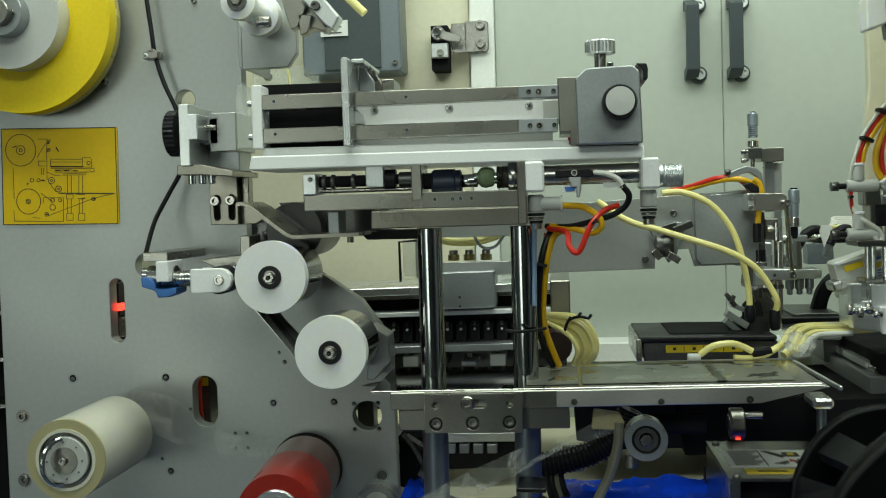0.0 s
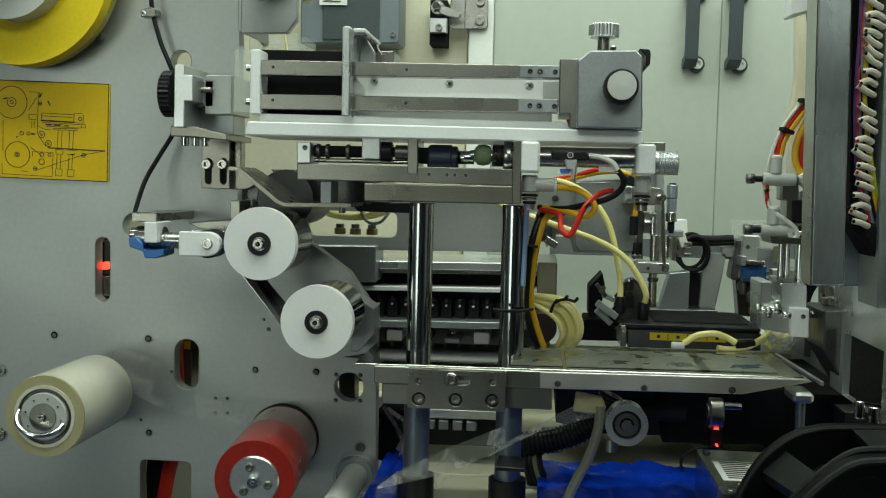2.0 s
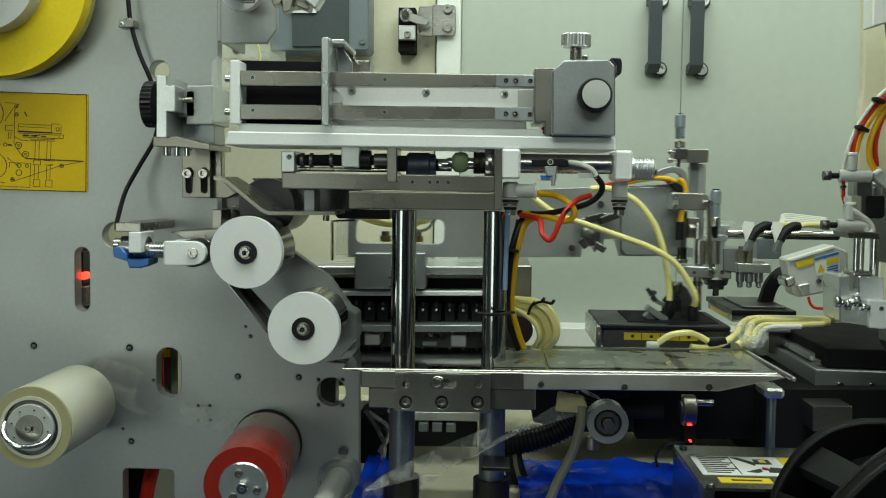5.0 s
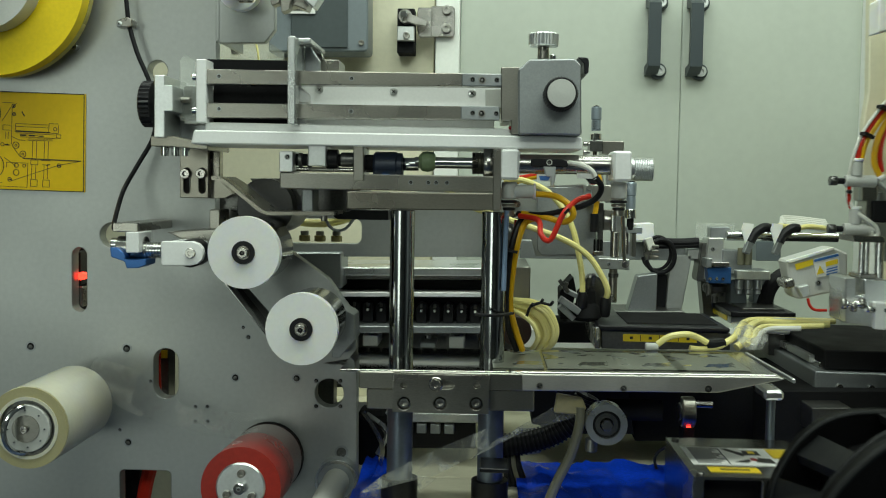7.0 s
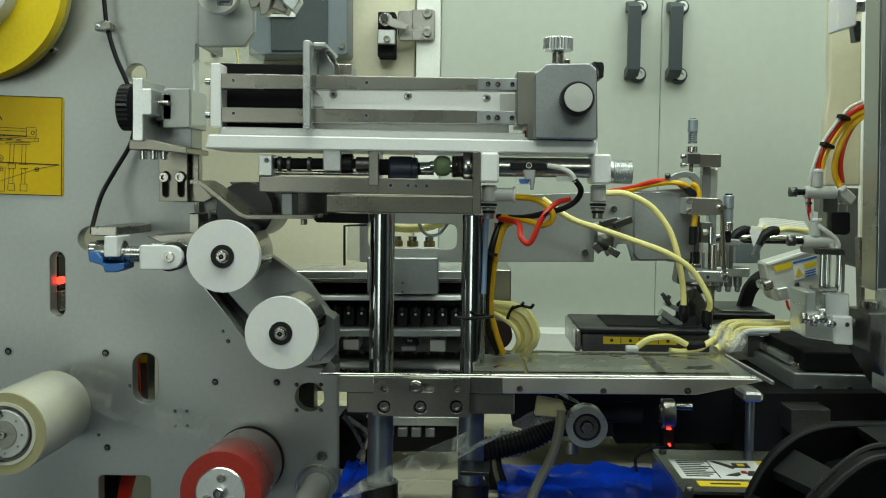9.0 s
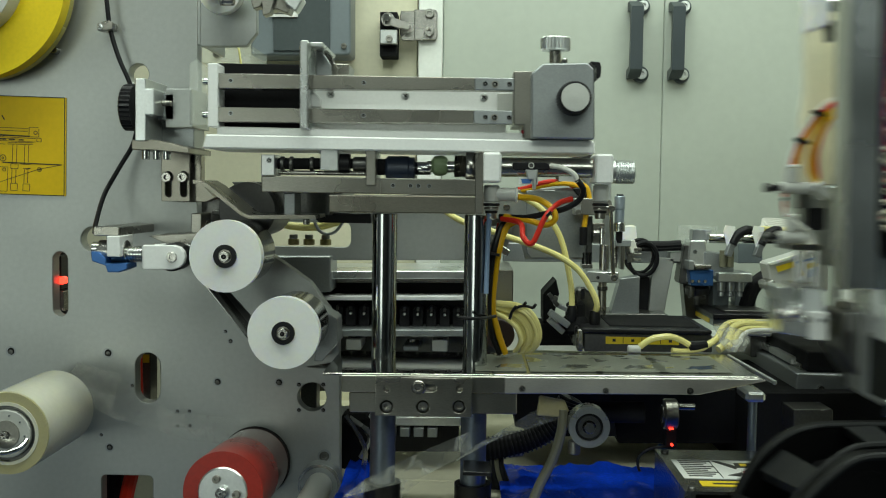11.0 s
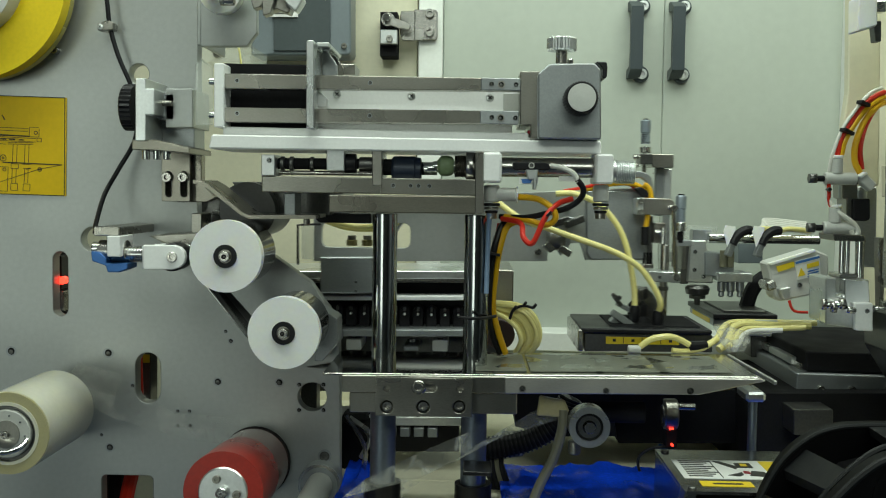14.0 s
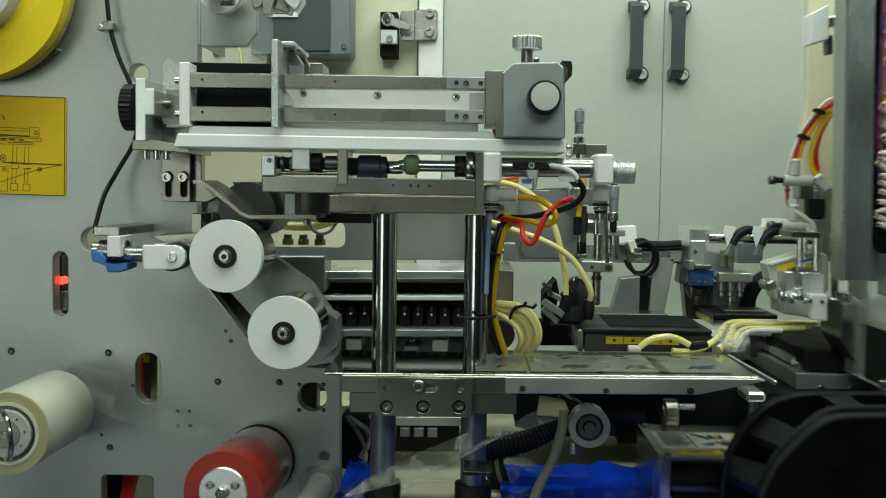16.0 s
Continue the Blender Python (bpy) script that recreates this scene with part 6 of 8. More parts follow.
for c in ((0.1301, 1.076),):
    cyl(hw, "connector", "x", (0, -0.01, c[1]), 0.003, c[0] - 0.005, c[0] + 0.005, GREYPLASTIC)
for k in range(3):
    cyl(hw, "clear_joint", "x", (0, 0.06 + 0.012 * k, 1.081 + 0.003 * k), 0.0026, 0.2378 + 0.006 * k, 0.2569 + 0.006 * k, GREYPLASTIC)

# ---- rear pick head
ph = thing("suction_unit", at((0.2315, 1.1506), 0.2), "grey pick head with black elbow fittings and suction pins", "pick head")
box(ph, "clear_plate", 0.2048, 0.2433, 1.1505, 1.1672, 0.205, 0.209, ACRYL, 0.0005, "clear acrylic plate")
box(ph, "block", 0.2159, 0.2345, 1.1532, 1.1637, 0.19, 0.205, CASTGREY)
box(ph, "stub", 0.1965, 0.2098, 1.1313, 1.1413, 0.2, 0.215, PAINT)
slab(ph, "side_plate", [(0.2084, 1.1483), (0.215, 1.1484), (0.2128, 1.1107), (0.2051, 1.1105), (0.2039, 1.1138)], 0.19, 0.215, DARKSTEEL)
slab(ph, "body", [(0.2128, 1.1533), (0.228, 1.1535), (0.2296, 1.1349), (0.2352, 1.1323), (0.2357, 1.1119), (0.2107, 1.1126)], 0.185, 0.215, ALU, 0.001)
for c in ((0.2175, 1.1424), (0.2174, 1.1248), (0.2263, 1.1184)):
    sunk(ph, c, 0.1848, 0.0022)
cyl(ph, "air_tube", "x", (0, 0.18, 1.1563), 0.0050, 0.2285, 0.3346, CHROME)
for u in (0.2489, 0.2758):
    z = 1.1615
    hose(ph, "elbow", [(u + 0.016, 0.165, z + 0.003), (u + 0.010, 0.162, z + 0.003), (u + 0.002, 0.16, z - 0.002), (u - 0.003, 0.158, z - 0.010)], 0.0046, BLACK, "black elbow fitting", 4)
    bar(ph, "elbow_tip", (u - 0.003, 0.158, z - 0.010), (u - 0.007, 0.157, z - 0.021), 0.006, 0.006, CASTGREY)
    slab(ph, "white_tag", [(u - 0.008, z - 0.012), (u - 0.001, z + 0.004), (u - 0.001, z + 0.007), (u - 0.010, z + 0.008), (u - 0.012, z + 0.002)], 0.154, 0.156, WHITE, 0)
    hose(ph, "cream_hose", [(u + 0.016, 0.165, z + 0.003), (u + 0.028, 0.17, z + 0.005), (u + 0.05, 0.18, z + 0.003)], 0.0024, TUBE_Y)
slab(ph, "mid_arm", [(0.2261, 1.1428), (0.2543, 1.1411), (0.255, 1.1182), (0.2496, 1.117), (0.2268, 1.1199)], 0.182, 0.205, CASTGREY, 0.001)
for u in (0.2423, 0.2493):
    cyl(ph, "hose_stub", "z", (u, 0.175, 0), 0.0034, 1.1286, 1.1448, TUBE_G)
slab(ph, "blue_box", [(0.2702, 1.1491), (0.2948, 1.1495), (0.2954, 1.1293), (0.2708, 1.1289)], 0.23, 0.25, BLUEGREY)
cups = slab(ph, "cup_block", [(0.2372, 1.1285), (0.2693, 1.1284), (0.2696, 1.1198), (0.2374, 1.1198)], 0.17, 0.205, ALU, 0.0008, "aluminium block with suction pins")
for u in (0.2425, 0.2512, 0.2603):
    turned(cups, "suction_pin", [(0.0042, 1.119), (0.0040, 1.1103), (0.0026, 1.1092), (0.0028, 1.1054), (0.001, 1.1043)], "z", (u, 0.18, 0), CASTGREY, "", 14)
turned(cups, "suction_cup", [(0.010, 1.1138), (0.012, 1.1111), (0.011, 1.1056), (0.008, 1.1045), (0.008, 1.1012), (0.003, 1.1007), (0.003, 1.0946)], "z", (0.2229, 0.195, 0), DARKSTEEL)
for k in range(6):
    hose(ph, "pale_hose", [(0.275 + 0.003 * k, 0.2, 1.1613 + 0.0012 * k), (0.297, 0.21 + 0.004 * k, 1.1649 + 0.0018 * k), (0.3409, 0.22 + 0.004 * k, 1.1612 + 0.0018 * k)], 0.0016, TUBE_W)
bh = tagged(hose(None, "black_duct", [(0.272, 0.2, 1.0872), (0.278, 0.2, 1.1057), (0.2887, 0.2, 1.117), (0.3068, 0.2, 1.1207), (0.3369, 0.2, 1.1245)], 0.0075, BLACK), "black corrugated cable duct behind the pick head", "duct")

# ---- swinging rear shuttle
sh = thing("rear_shuttle", at((0.1687, 1.1373), 0.22), "grey shuttle with tilted brackets and a black hose loop", "shuttle")
bar(sh, "beam", at((0.033, 1.1368), 0.23), at((0.2329, 1.1376), 0.23), 0.02, 0.018, CASTGREY)
slab(sh, "white_block", [(0.1443, 1.1649), (0.1626, 1.1662), (0.164, 1.1507), (0.1464, 1.1482)], 0.2, 0.225, WHITE)
slab(sh, "chrome_tube", [(0.153, 1.1483), (0.1596, 1.1495), (0.1623, 1.1328), (0.1557, 1.1283)], 0.2, 0.21, STEEL)
lp = []
LCc = (0.1695, 1.1340)
for k in range(15):
    a = radians(125 - 290 * k / 14)
    lp.append((LCc[0] + 0.0135 * math.cos(a), 0.19 + 0.0008 * k, LCc[1] + 0.0165 * math.sin(a)))
hose(sh, "hose_loop", lp, 0.0023, BLACK, "black hose loop", 2)
hose(sh, "hose_loop", [(x - 0.003, y + 0.004, z + 0.0025) for x, y, z in lp], 0.0018, BLACK, "", 2)
bar(sh, "loop_plug", (0.1560, 0.19, 1.1520), (0.1600, 0.19, 1.1410), 0.007, 0.007, TUBE_W, "pale plug on the loop")
for z in (1.1440, 1.1390, 1.1335):
    box(sh, "cable_clip", 0.1590, 0.1660, z - 0.0012, z + 0.0012, 0.184, 0.2, STEELV, 0.0003)
hose(sh, "black_cable", [(0.1626, 0.2, 1.144), (0.1847, 0.2, 1.1443), (0.2068, 0.2, 1.1458)], 0.003, BLACK)
hose(sh, "black_cable", [(0.1652, 0.2, 1.1485), (0.1874, 0.2, 1.1477), (0.2067, 0.2, 1.1491)], 0.004, BLACK)
slab(sh, "tilted_bracket", [(0.1457, 1.1155), (0.1644, 1.1181), (0.1643, 1.077), (0.1356, 1.0765)], 0.18, 0.2, CASTGREY)
slab(sh, "tilted_bracket", [(0.1800, 1.1345), (0.2010, 1.1350), (0.1915, 1.0762), (0.1765, 1.0758)], 0.2, 0.215, PAINT)
slab(sh, "dark_core", [(0.1654, 1.1153), (0.1777, 1.1155), (0.1787, 1.0748), (0.1641, 1.0746)], 0.205, 0.22, BLACK)
slab(sh, "base", [(0.1243, 1.0821), (0.189, 1.0832), (0.1973, 1.0757), (0.1244, 1.0744)], 0.17, 0.23, DARKSTEEL)
slab(sh, "black_foot", [(0.0663, 1.0733), (0.1008, 1.0739), (0.1012, 1.0541), (0.0613, 1.0534)], 0.15, 0.2, MATTBLACK)
slab(sh, "black_arm", [(0.0694, 1.1028), (0.0813, 1.1163), (0.0843, 1.103), (0.0784, 1.0762), (0.0699, 1.076)], 0.15, 0.19, MATTBLACK)
slab(sh, "blue_stage", [(0.2100, 1.1250), (0.2330, 1.1260), (0.2330, 1.1105), (0.2120, 1.1105)], 0.172, 0.186, BLUE)
for x in (0.2130, 0.2190, 0.2250):
    bolt(sh, (x, 1.1150), 0.172, 0.0016, STEEL)
box(sh, "stage_cap", 0.2085, 0.2140, 1.1255, 1.1345, 0.170, 0.19, CASTGREY)
box(sh, "stage_rail", 0.2140, 0.2300, 1.1275, 1.1310, 0.168, 0.19, STEEL, 0.0004)
cyl(sh, "stage_knob", "z", (0.2135, 0.178, 0), 0.0032, 1.0990, 1.1095, DARKSTEEL)
slab(sh, "stage_body", [(0.211, 1.1351), (0.2167, 1.1352), (0.249, 1.0873), (0.2828, 1.0879), (0.2832, 1.0737), (0.2184, 1.0725)], 0.22, 0.24, DARKSTEEL)
for P0 in ([(0.2611, 1.1177), (0.281, 1.118), (0.2819, 1.0873), (0.262, 1.087)], [(0.2392, 1.1118), (0.2547, 1.112), (0.2554, 1.0869), (0.2399, 1.0866)]):
    slab(sh, "stage_leg", P0, 0.2, 0.22, BLUEGREY)

# ---- base unit under the tower
bu = thing("slide_base", at((0.2812, 1.0445), 0), "grey steel slide base with a black bellows", "machine base")
slab(bu, "body", [(0.2756, 1.0495), (0.4611, 1.0467), (0.4624, 0.9965), (0.2765, 0.9990)], 0.0475, 0.2466, CASTGREY, 0.001)
slab(bu, "strip", [(0.2808, 1.0577), (0.2954, 1.0579), (0.2956, 1.0515), (0.281, 1.0512)], 0.0812, 0.2387, ALU)
slab(bu, "bellows", [(0.2851, 1.0669), (0.459, 1.0652), (0.4598, 1.0477), (0.2856, 1.0501)], 0.0531, 0.2275, MATTBLACK, 0.001, "black bellows")
slab(bu, "rear_block", [(0.2699, 1.0631), (0.3919, 1.0641), (0.3927, 1.0426), (0.2706, 1.0426)], 0.1713, 0.2838, DARKSTEEL)
box(bu, "top_rail", 0.2835, 0.4560, 1.0487, 1.0547, 0.062, 0.088, STEEL, 0.0008)
for x in (0.296, 0.322, 0.352):
    bolt(bu, (x, 1.0367), 0.0475, 0.0028, STEEL)
for y in (0.10, 0.13, 0.16, 0.19):
    cyl(bu, "rail_screw", "z", (0.2895, y, 0), 0.0026, 1.0567, 1.0587, DARKSTEEL)
cyl(bu, "stud", "z", (0.2187, -0.03, 0), 0.0035, 0.93, 1.0448, POST)
box(bu, "stud_head", 0.2082, 0.2231, 1.0433, 1.051, -0.05, -0.02, ALU, 0.002)
# black boxes added for the dark of the cavity under the table
bx = thing("dark_cavity_fill", at((0.1652, 0.9974), 0.1), "black boxes put in for the dark cavity under the table", "housing")
slab(bx, "case", [(0.0401, 1.0269), (0.1225, 1.027), (0.1281, 0.9893), (0.0778, 0.9883), (0.0407, 0.9963)], 0.06, 0.2, MATTBLACK)
slab(bx, "case_right", [(0.1241, 1.0261), (0.2495, 1.0284), (0.251, 0.981), (0.1326, 0.9786)], 0.08, 0.2, MATTBLACK)
slab(bx, "plinth", [(0.2332, 1.0351), (0.4019, 1.0383), (0.4058, 0.945), (0.2361, 0.9414)], 0.03, 0.2, MATTBLACK)
slab(bx, "box", [(0.2594, 1.0282), (0.2906, 1.0288), (0.2913, 1.0083), (0.2601, 1.0077)], 0.0, 0.05, DARKSTEEL)
pl = thing("idler_pulley", at((0.0866, 1.0333), -0.10), "grey idler pulley with a bearing in its middle", "pulley")
PC = (0.0858, 1.0333)
PR = 0.0146
ring(pl, "rim", "y", at(PC, 0), PR * 0.68, PR, -0.10, -0.085, ALU, "pale grey rim")
ring(pl, "groove", "y", at(PC, 0), PR * 0.55, PR * 0.68, -0.098, -0.085, BLACK)
ring(pl, "bearing", "y", at(PC, 0), PR * 0.33, PR * 0.55, -0.099, -0.085, STEEL)
cyl(pl, "pin", "y", at(PC, 0), PR * 0.28, -0.04, -0.104, STEEL, seg=6)
cyl(pl, "shaft", "x", (0, -0.06, PC[1] + 0.003), 0.008, PC[0] + 0.004, PC[0] + 0.045, MATTBLACK)
cyl(pl, "knob", "z", (0.0764, -0.09, 0), 0.0045, 1.0119, 1.0214, STEELV)
se = thing("photo_sensor", at((0.1677, 1.0153), 0.03), "round photo sensor with red lamps on a black stem", "sensor")
cyl(se, "ring", "x", (0, 0.03, 1.0163), 0.0126, 0.1616, 0.1728, STEELV, 0.001)
cyl(se, "face", "x", (0, 0.03, 1.0163), 0.0075, 0.1602, 0.162, DARKSTEEL)
box(se, "body", 0.1632, 0.1725, 1.0025, 1.0106, 0.025, 0.045, CASTGREY, 0.002)
cyl(se, "pin", "x", (0, 0.03, 1.0227), 0.0028, 0.1735, 0.1879, STEEL)
box(se, "stem", 0.1635, 0.1728, 0.9892, 1.0035, 0.025, 0.045, MATTBLACK)
box(se, "lamp", 0.1655, 0.1690, 1.0052, 1.0062, 0.021, 0.026, REDLED, 0, "glowing red lamp")
cyl(se, "lamp", "y", at((0.1683, 0.9921), 0), 0.0010, 0.021, 0.026, REDLED, label="glowing red lamp")
box(se, "clip", 0.161, 0.1722, 0.9787, 0.9873, 0.025, 0.045, BLUE)
hose(se, "lead", [(0.1674, 0.03, 0.9892), (0.1511, 0.03, 0.9865), (0.142, 0.03, 0.9782), (0.1446, 0.03, 0.9659), (0.1541, 0.03, 0.9604)], 0.0012, BLACK)

# blue sheet, waste film, hoses on the deck
bs = thing("blue_sheet", at((0.0906, 0.9419), 0.1), "crumpled blue plastic sheet spread over the deck", "plastic sheet")
bm = bmesh.new()
nx, ny = 60, 22
def crumple(i, j):
    return DECK + 0.004 + 0.005 * noise.noise(Vector((i * 0.21, j * 0.25, 3))) + 0.004 * abs(noise.noise(Vector((i * 0.5, j * 0.6, 7)))) + 0.003
xa, xb = 0.0262, 0.2699
g = [[bm.verts.new((xa + (xb - xa) * i / nx, -0.15 + 0.20 * j / ny + 0.004 * math.sin(i * 0.4), crumple(i, j))) for i in range(nx + 1)] for j in range(ny + 1)]
for j in range(ny):
    for i in range(nx):
        bm.faces.new((g[j][i], g[j][i + 1], g[j + 1][i + 1], g[j + 1][i]))
xa, xb = -0.0997, -0.0705
g = [[bm.verts.new((xa + (xb - xa) * i / 12, -0.10 + 0.15 * j / 12, crumple(i + 90, j))) for i in range(13)] for j in range(13)]
for j in range(12):
    for i in range(12):
        bm.faces.new((g[j][i], g[j][i + 1], g[j + 1][i + 1], g[j + 1][i]))
part("sheet", bm, BLUESHEET, bs, "", True)
# unseen sheet added low before the plate to throw blue onto it
bm = bmesh.new()
nx, ny = 30, 20
g = [[bm.verts.new((-0.55 + 0.45 * i / nx, -0.20 + 0.18 * j / ny, 0.925 + 0.006 * noise.noise(Vector((i * 0.3, j * 0.3, 9))))) for i in range(nx + 1)] for j in range(ny + 1)]
for j in range(ny):
    for i in range(nx):
        bm.faces.new((g[j][i], g[j][i + 1], g[j + 1][i + 1], g[j + 1][i]))
part("bounce_sheet", bm, UNSEEN_BLUE, bs, "unseen dark blue sheet added for blue bounce on the front plate", True)
wf = thing("waste_film", at((-0.0095, 1.0063), -0.07), "crumpled strips of clear waste film hanging under the table", "film")
slab(wf, "strip", [(-0.0372, 1.0114), (0.0018, 1.0288), (0.0037, 1.0142), (-0.035, 0.9939), (-0.0892, 0.9789), (-0.0732, 0.9923)], -0.1, -0.0995, FOIL, 0)
slab(wf, "strip", [(0.0029, 1.0133), (0.0515, 1.0433), (0.0699, 1.0457), (0.0721, 1.0375), (0.0233, 1.0212), (-0.0093, 1.0026)], -0.085, -0.0845, FOIL, 0)
slab(wf, "strip", [(-0.0928, 0.9698), (-0.051, 0.9864), (-0.0343, 0.9847), (-0.055, 0.9672)], -0.075, -0.0745, FOIL, 0)
slab(wf, "tape_end", [(0.0507, 1.0536), (0.0689, 1.0506), (0.0723, 1.0425), (0.0651, 1.0383), (0.049, 1.0392)], -0.092, -0.088, AMBER, 0.001, "amber tape end")
dh = tagged(hose(None, "olive_hose", [(0.0678, -0.09, 1.0437), (0.0673, -0.09, 1.0294), (0.0617, -0.09, 1.0088), (0.052, -0.09, 0.988), (0.0442, -0.09, 0.9672)], 0.0036, TUBE_G), "olive grey hose hanging under the table", "hose")
wt = thing("waste_tape_heap", at((-0.0972, 0.9911), 0.02), "tangle of silvery waste tape behind the plate edge", "waste tape")
random.seed(7)
for k in range(9):
    u = random.random()
    a = Vector((-0.1044 + 0.012 * u, 0.02 + 0.006 * k, 1.0122 - 0.003 * k))
    b = a + Vector((0.014 + 0.008 * random.random(), 0.004, -0.014 - 0.02 * random.random()))
    c = b + Vector((-0.016 * random.random(), 0, -0.02))
    hose(wt, "ribbon", [a, b, c], 0.0022, (STEEL, TAPEPALE, MATTBLACK)[k % 3], "", 3, 4)
slab(wt, "dark_mass", [(-0.11, 1.0056), (-0.0839, 1.0061), (-0.0833, 0.9448), (-0.1095, 0.9443)], 0.05, 0.08, MATTBLACK, 0.004)
bk = thing("black_hose_bunch", at((0.0261, 0.98), 0), "black hoses bunched behind the post", "hoses")
cd = [(0.0820, 0.0, 1.0345), (0.0735, 0.0, 1.0165), (0.0560, 0.0, 1.0025), (0.0330, 0.0, 0.9945), (0.0080, 0.0, 0.9905)]
hose(bk, "corrugated_hose", cd, 0.0085, MATTBLACK, "thick corrugated black hose", 6, 14)
rib = smooth_path(cd, 7)
for a, b in zip(rib, rib[1:]):
    hose(bk, "hose_rib", [a, a.lerp(b, 0.45)], 0.0098, BLACK, "", 1, 14)
for k in range(4):
    hose(bk, "black_hose", [(0.0150 + 0.004 * k, 0.004 * k, 0.9900), (0.0172 + 0.0035 * k, 0.0, 0.9753), (0.0260 + 0.005 * k, 0.0, 0.9431)], 0.0030, (BLACK, BLACK, TUBE_G, BLACK)[k])
bar(bk, "strap", at((-0.003, 1.0027), -0.1), at((0.0171, 1.0023), -0.1), 0.03, 0.003, BLACK)
sbk = thing("stop_bracket", at((0.0373, 0.9918), 0), "small steel bracket under the table", "bracket")
slab(sbk, "bracket", [(0.0285, 0.9994), (0.043, 0.9997), (0.0451, 0.9859), (0.0288, 0.9847)], 0, 0.03, STEELV)

# ---- label box that rides on the cross slide
lb = thing("control_box", at((0.1412, 1.0349), -0.17), "steel control box with a white instruction label", "control box")
BXL, BXR = 0.139, 0.2312
BZ = 1.0094
Y0, Y1 = -0.17, -0.062
bm = bmesh.new()
bmesh.ops.create_cube(bm, size=1, matrix=Matrix.Translation(((BXL + BXR) / 2, (Y0 + Y1) / 2, BZ - 0.001)) @ Matrix.Diagonal((BXR - BXL, Y1 - Y0, 0.002, 1)))
part("lid", bm, STEEL, lb, "steel lid")
for x in (BXL + 0.004, BXL + 0.05, BXR - 0.008):
    box(lb, "leg", x - 0.004, x + 0.004, BZ - 0.09, BZ - 0.002, Y0 + 0.002, Y0 + 0.012, STEEL)
box(lb, "side", BXL, BXL + 0.002, BZ - 0.09, BZ - 0.002, Y0 + 0.012, Y1, STEEL)
# matt black block stands for the shade within the box
box(lb, "inside", BXL + 0.01, BXR - 0.01, BZ - 0.09, BZ - 0.006, Y0 + 0.03, Y1 - 0.004, MATTBLACK)
for k in range(4):
    box(lb, "rail", BXL + 0.012, BXR - 0.01, BZ - 0.03 - 0.012 * k, BZ - 0.026 - 0.012 * k, Y0 + 0.018, Y0 + 0.03, DARKSTEEL)


def flat(name, x0, x1, y0, y1, dz, m, label=""):
    bm = bmesh.new()
    bmesh.ops.create_cube(bm, size=1, matrix=Matrix.Translation(((x0 + x1) / 2, (y0 + y1) / 2, BZ + dz)) @ Matrix.Diagonal((x1 - x0, y1 - y0, 0.0003, 1)))
    return part(name, bm, m, lb, label)


W = BXR - BXL
flat("label", BXL + 0.006, BXL + W * 0.93, Y0 + 0.030, Y1 - 0.030, 0.0002, LABEL, "white instruction label")
flat("warning_strip", BXL + 0.014, BXL + W * 0.52, Y0 + 0.012, Y0 + 0.024, 0.0002, LABELY, "yellow warning strip")
flat("warning_bar", BXL + 0.022, BXL + W * 0.45, Y0 + 0.016, Y0 + 0.019, 0.0004, INK)
for k in range(9):
    yy = Y0 + 0.0345 + 0.0048 * k
    flat("bar_of_print", BXL + 0.010, BXL + 0.026 + 0.003 * (k % 3), yy, yy + 0.0018, 0.0005, INK)
flat("label_rule", BXL + W * 0.345, BXL + W * 0.352, Y0 + 0.032, Y1 - 0.032, 0.0005, INK)


def flat_shape(name, pts, m):
    bm = bmesh.new()
    f = bm.faces.new([bm.verts.new((BXL + W * u, Y0 + v, BZ + 0.0004)) for u, v in pts])
    r = bmesh.ops.extrude_face_region(bm, geom=[f])
    bmesh.ops.translate(bm, vec=(0, 0, 0.0003), verts=[v for v in r["geom"] if isinstance(v, bmesh.types.BMVert)])
    return part(name, bm, m, lb)


flat_shape("picture", [(0.37, 0.074), (0.42, 0.074), (0.53, 0.060), (0.50, 0.054)], INK)
flat_shape("picture", [(0.40, 0.038), (0.52, 0.046), (0.52, 0.040), (0.48, 0.036)], INK)
flat_shape("picture", [(0.52, 0.058), (0.64, 0.058), (0.64, 0.070), (0.52, 0.070)], INK)
flat_shape("picture", [(0.56, 0.038), (0.70, 0.036), (0.69, 0.048), (0.60, 0.050)], INK)
flat_shape("picture_red", [(0.53, 0.044), (0.58, 0.042), (0.58, 0.048), (0.54, 0.050)], COPPERRED)
flat("picture_spot", BXL + W * 0.555, BXL + W * 0.605, Y0 + 0.061, Y0 + 0.067, 0.0009, LABELY)
flat("warning_mark", BXL + W * 0.72, BXL + W * 0.90, Y0 + 0.05, Y1 - 0.032, 0.0005, LABELY)
for x, y in ((BXL + 0.006, Y0 + 0.006), (BXL + 0.006, Y1 - 0.008)):
    cyl(lb, "screw", "z", (x, y, 0), 0.0028, BZ - 0.001, BZ + 0.0015, DARKSTEEL)

# ---- the travelling tower, at its innermost place
tw = thing("tower", at((0.1905, 1.2372), -0.15), "tall aluminium tower with wiring, air gauge and black hoses", "machine tower")
slab(tw, "edge_panel", [(0.1253, 1.4085), (0.1443, 1.4086), (0.1505, 1.1396), (0.1307, 1.1393)], -0.16, -0.15, POLISH, 0.001, "polished aluminium edge panel")
slab(tw, "side_panel", [(0.1245, 1.41), (0.1263, 1.41), (0.1317, 1.1388), (0.1302, 1.1388)], -0.16, -0.135, STEEL)
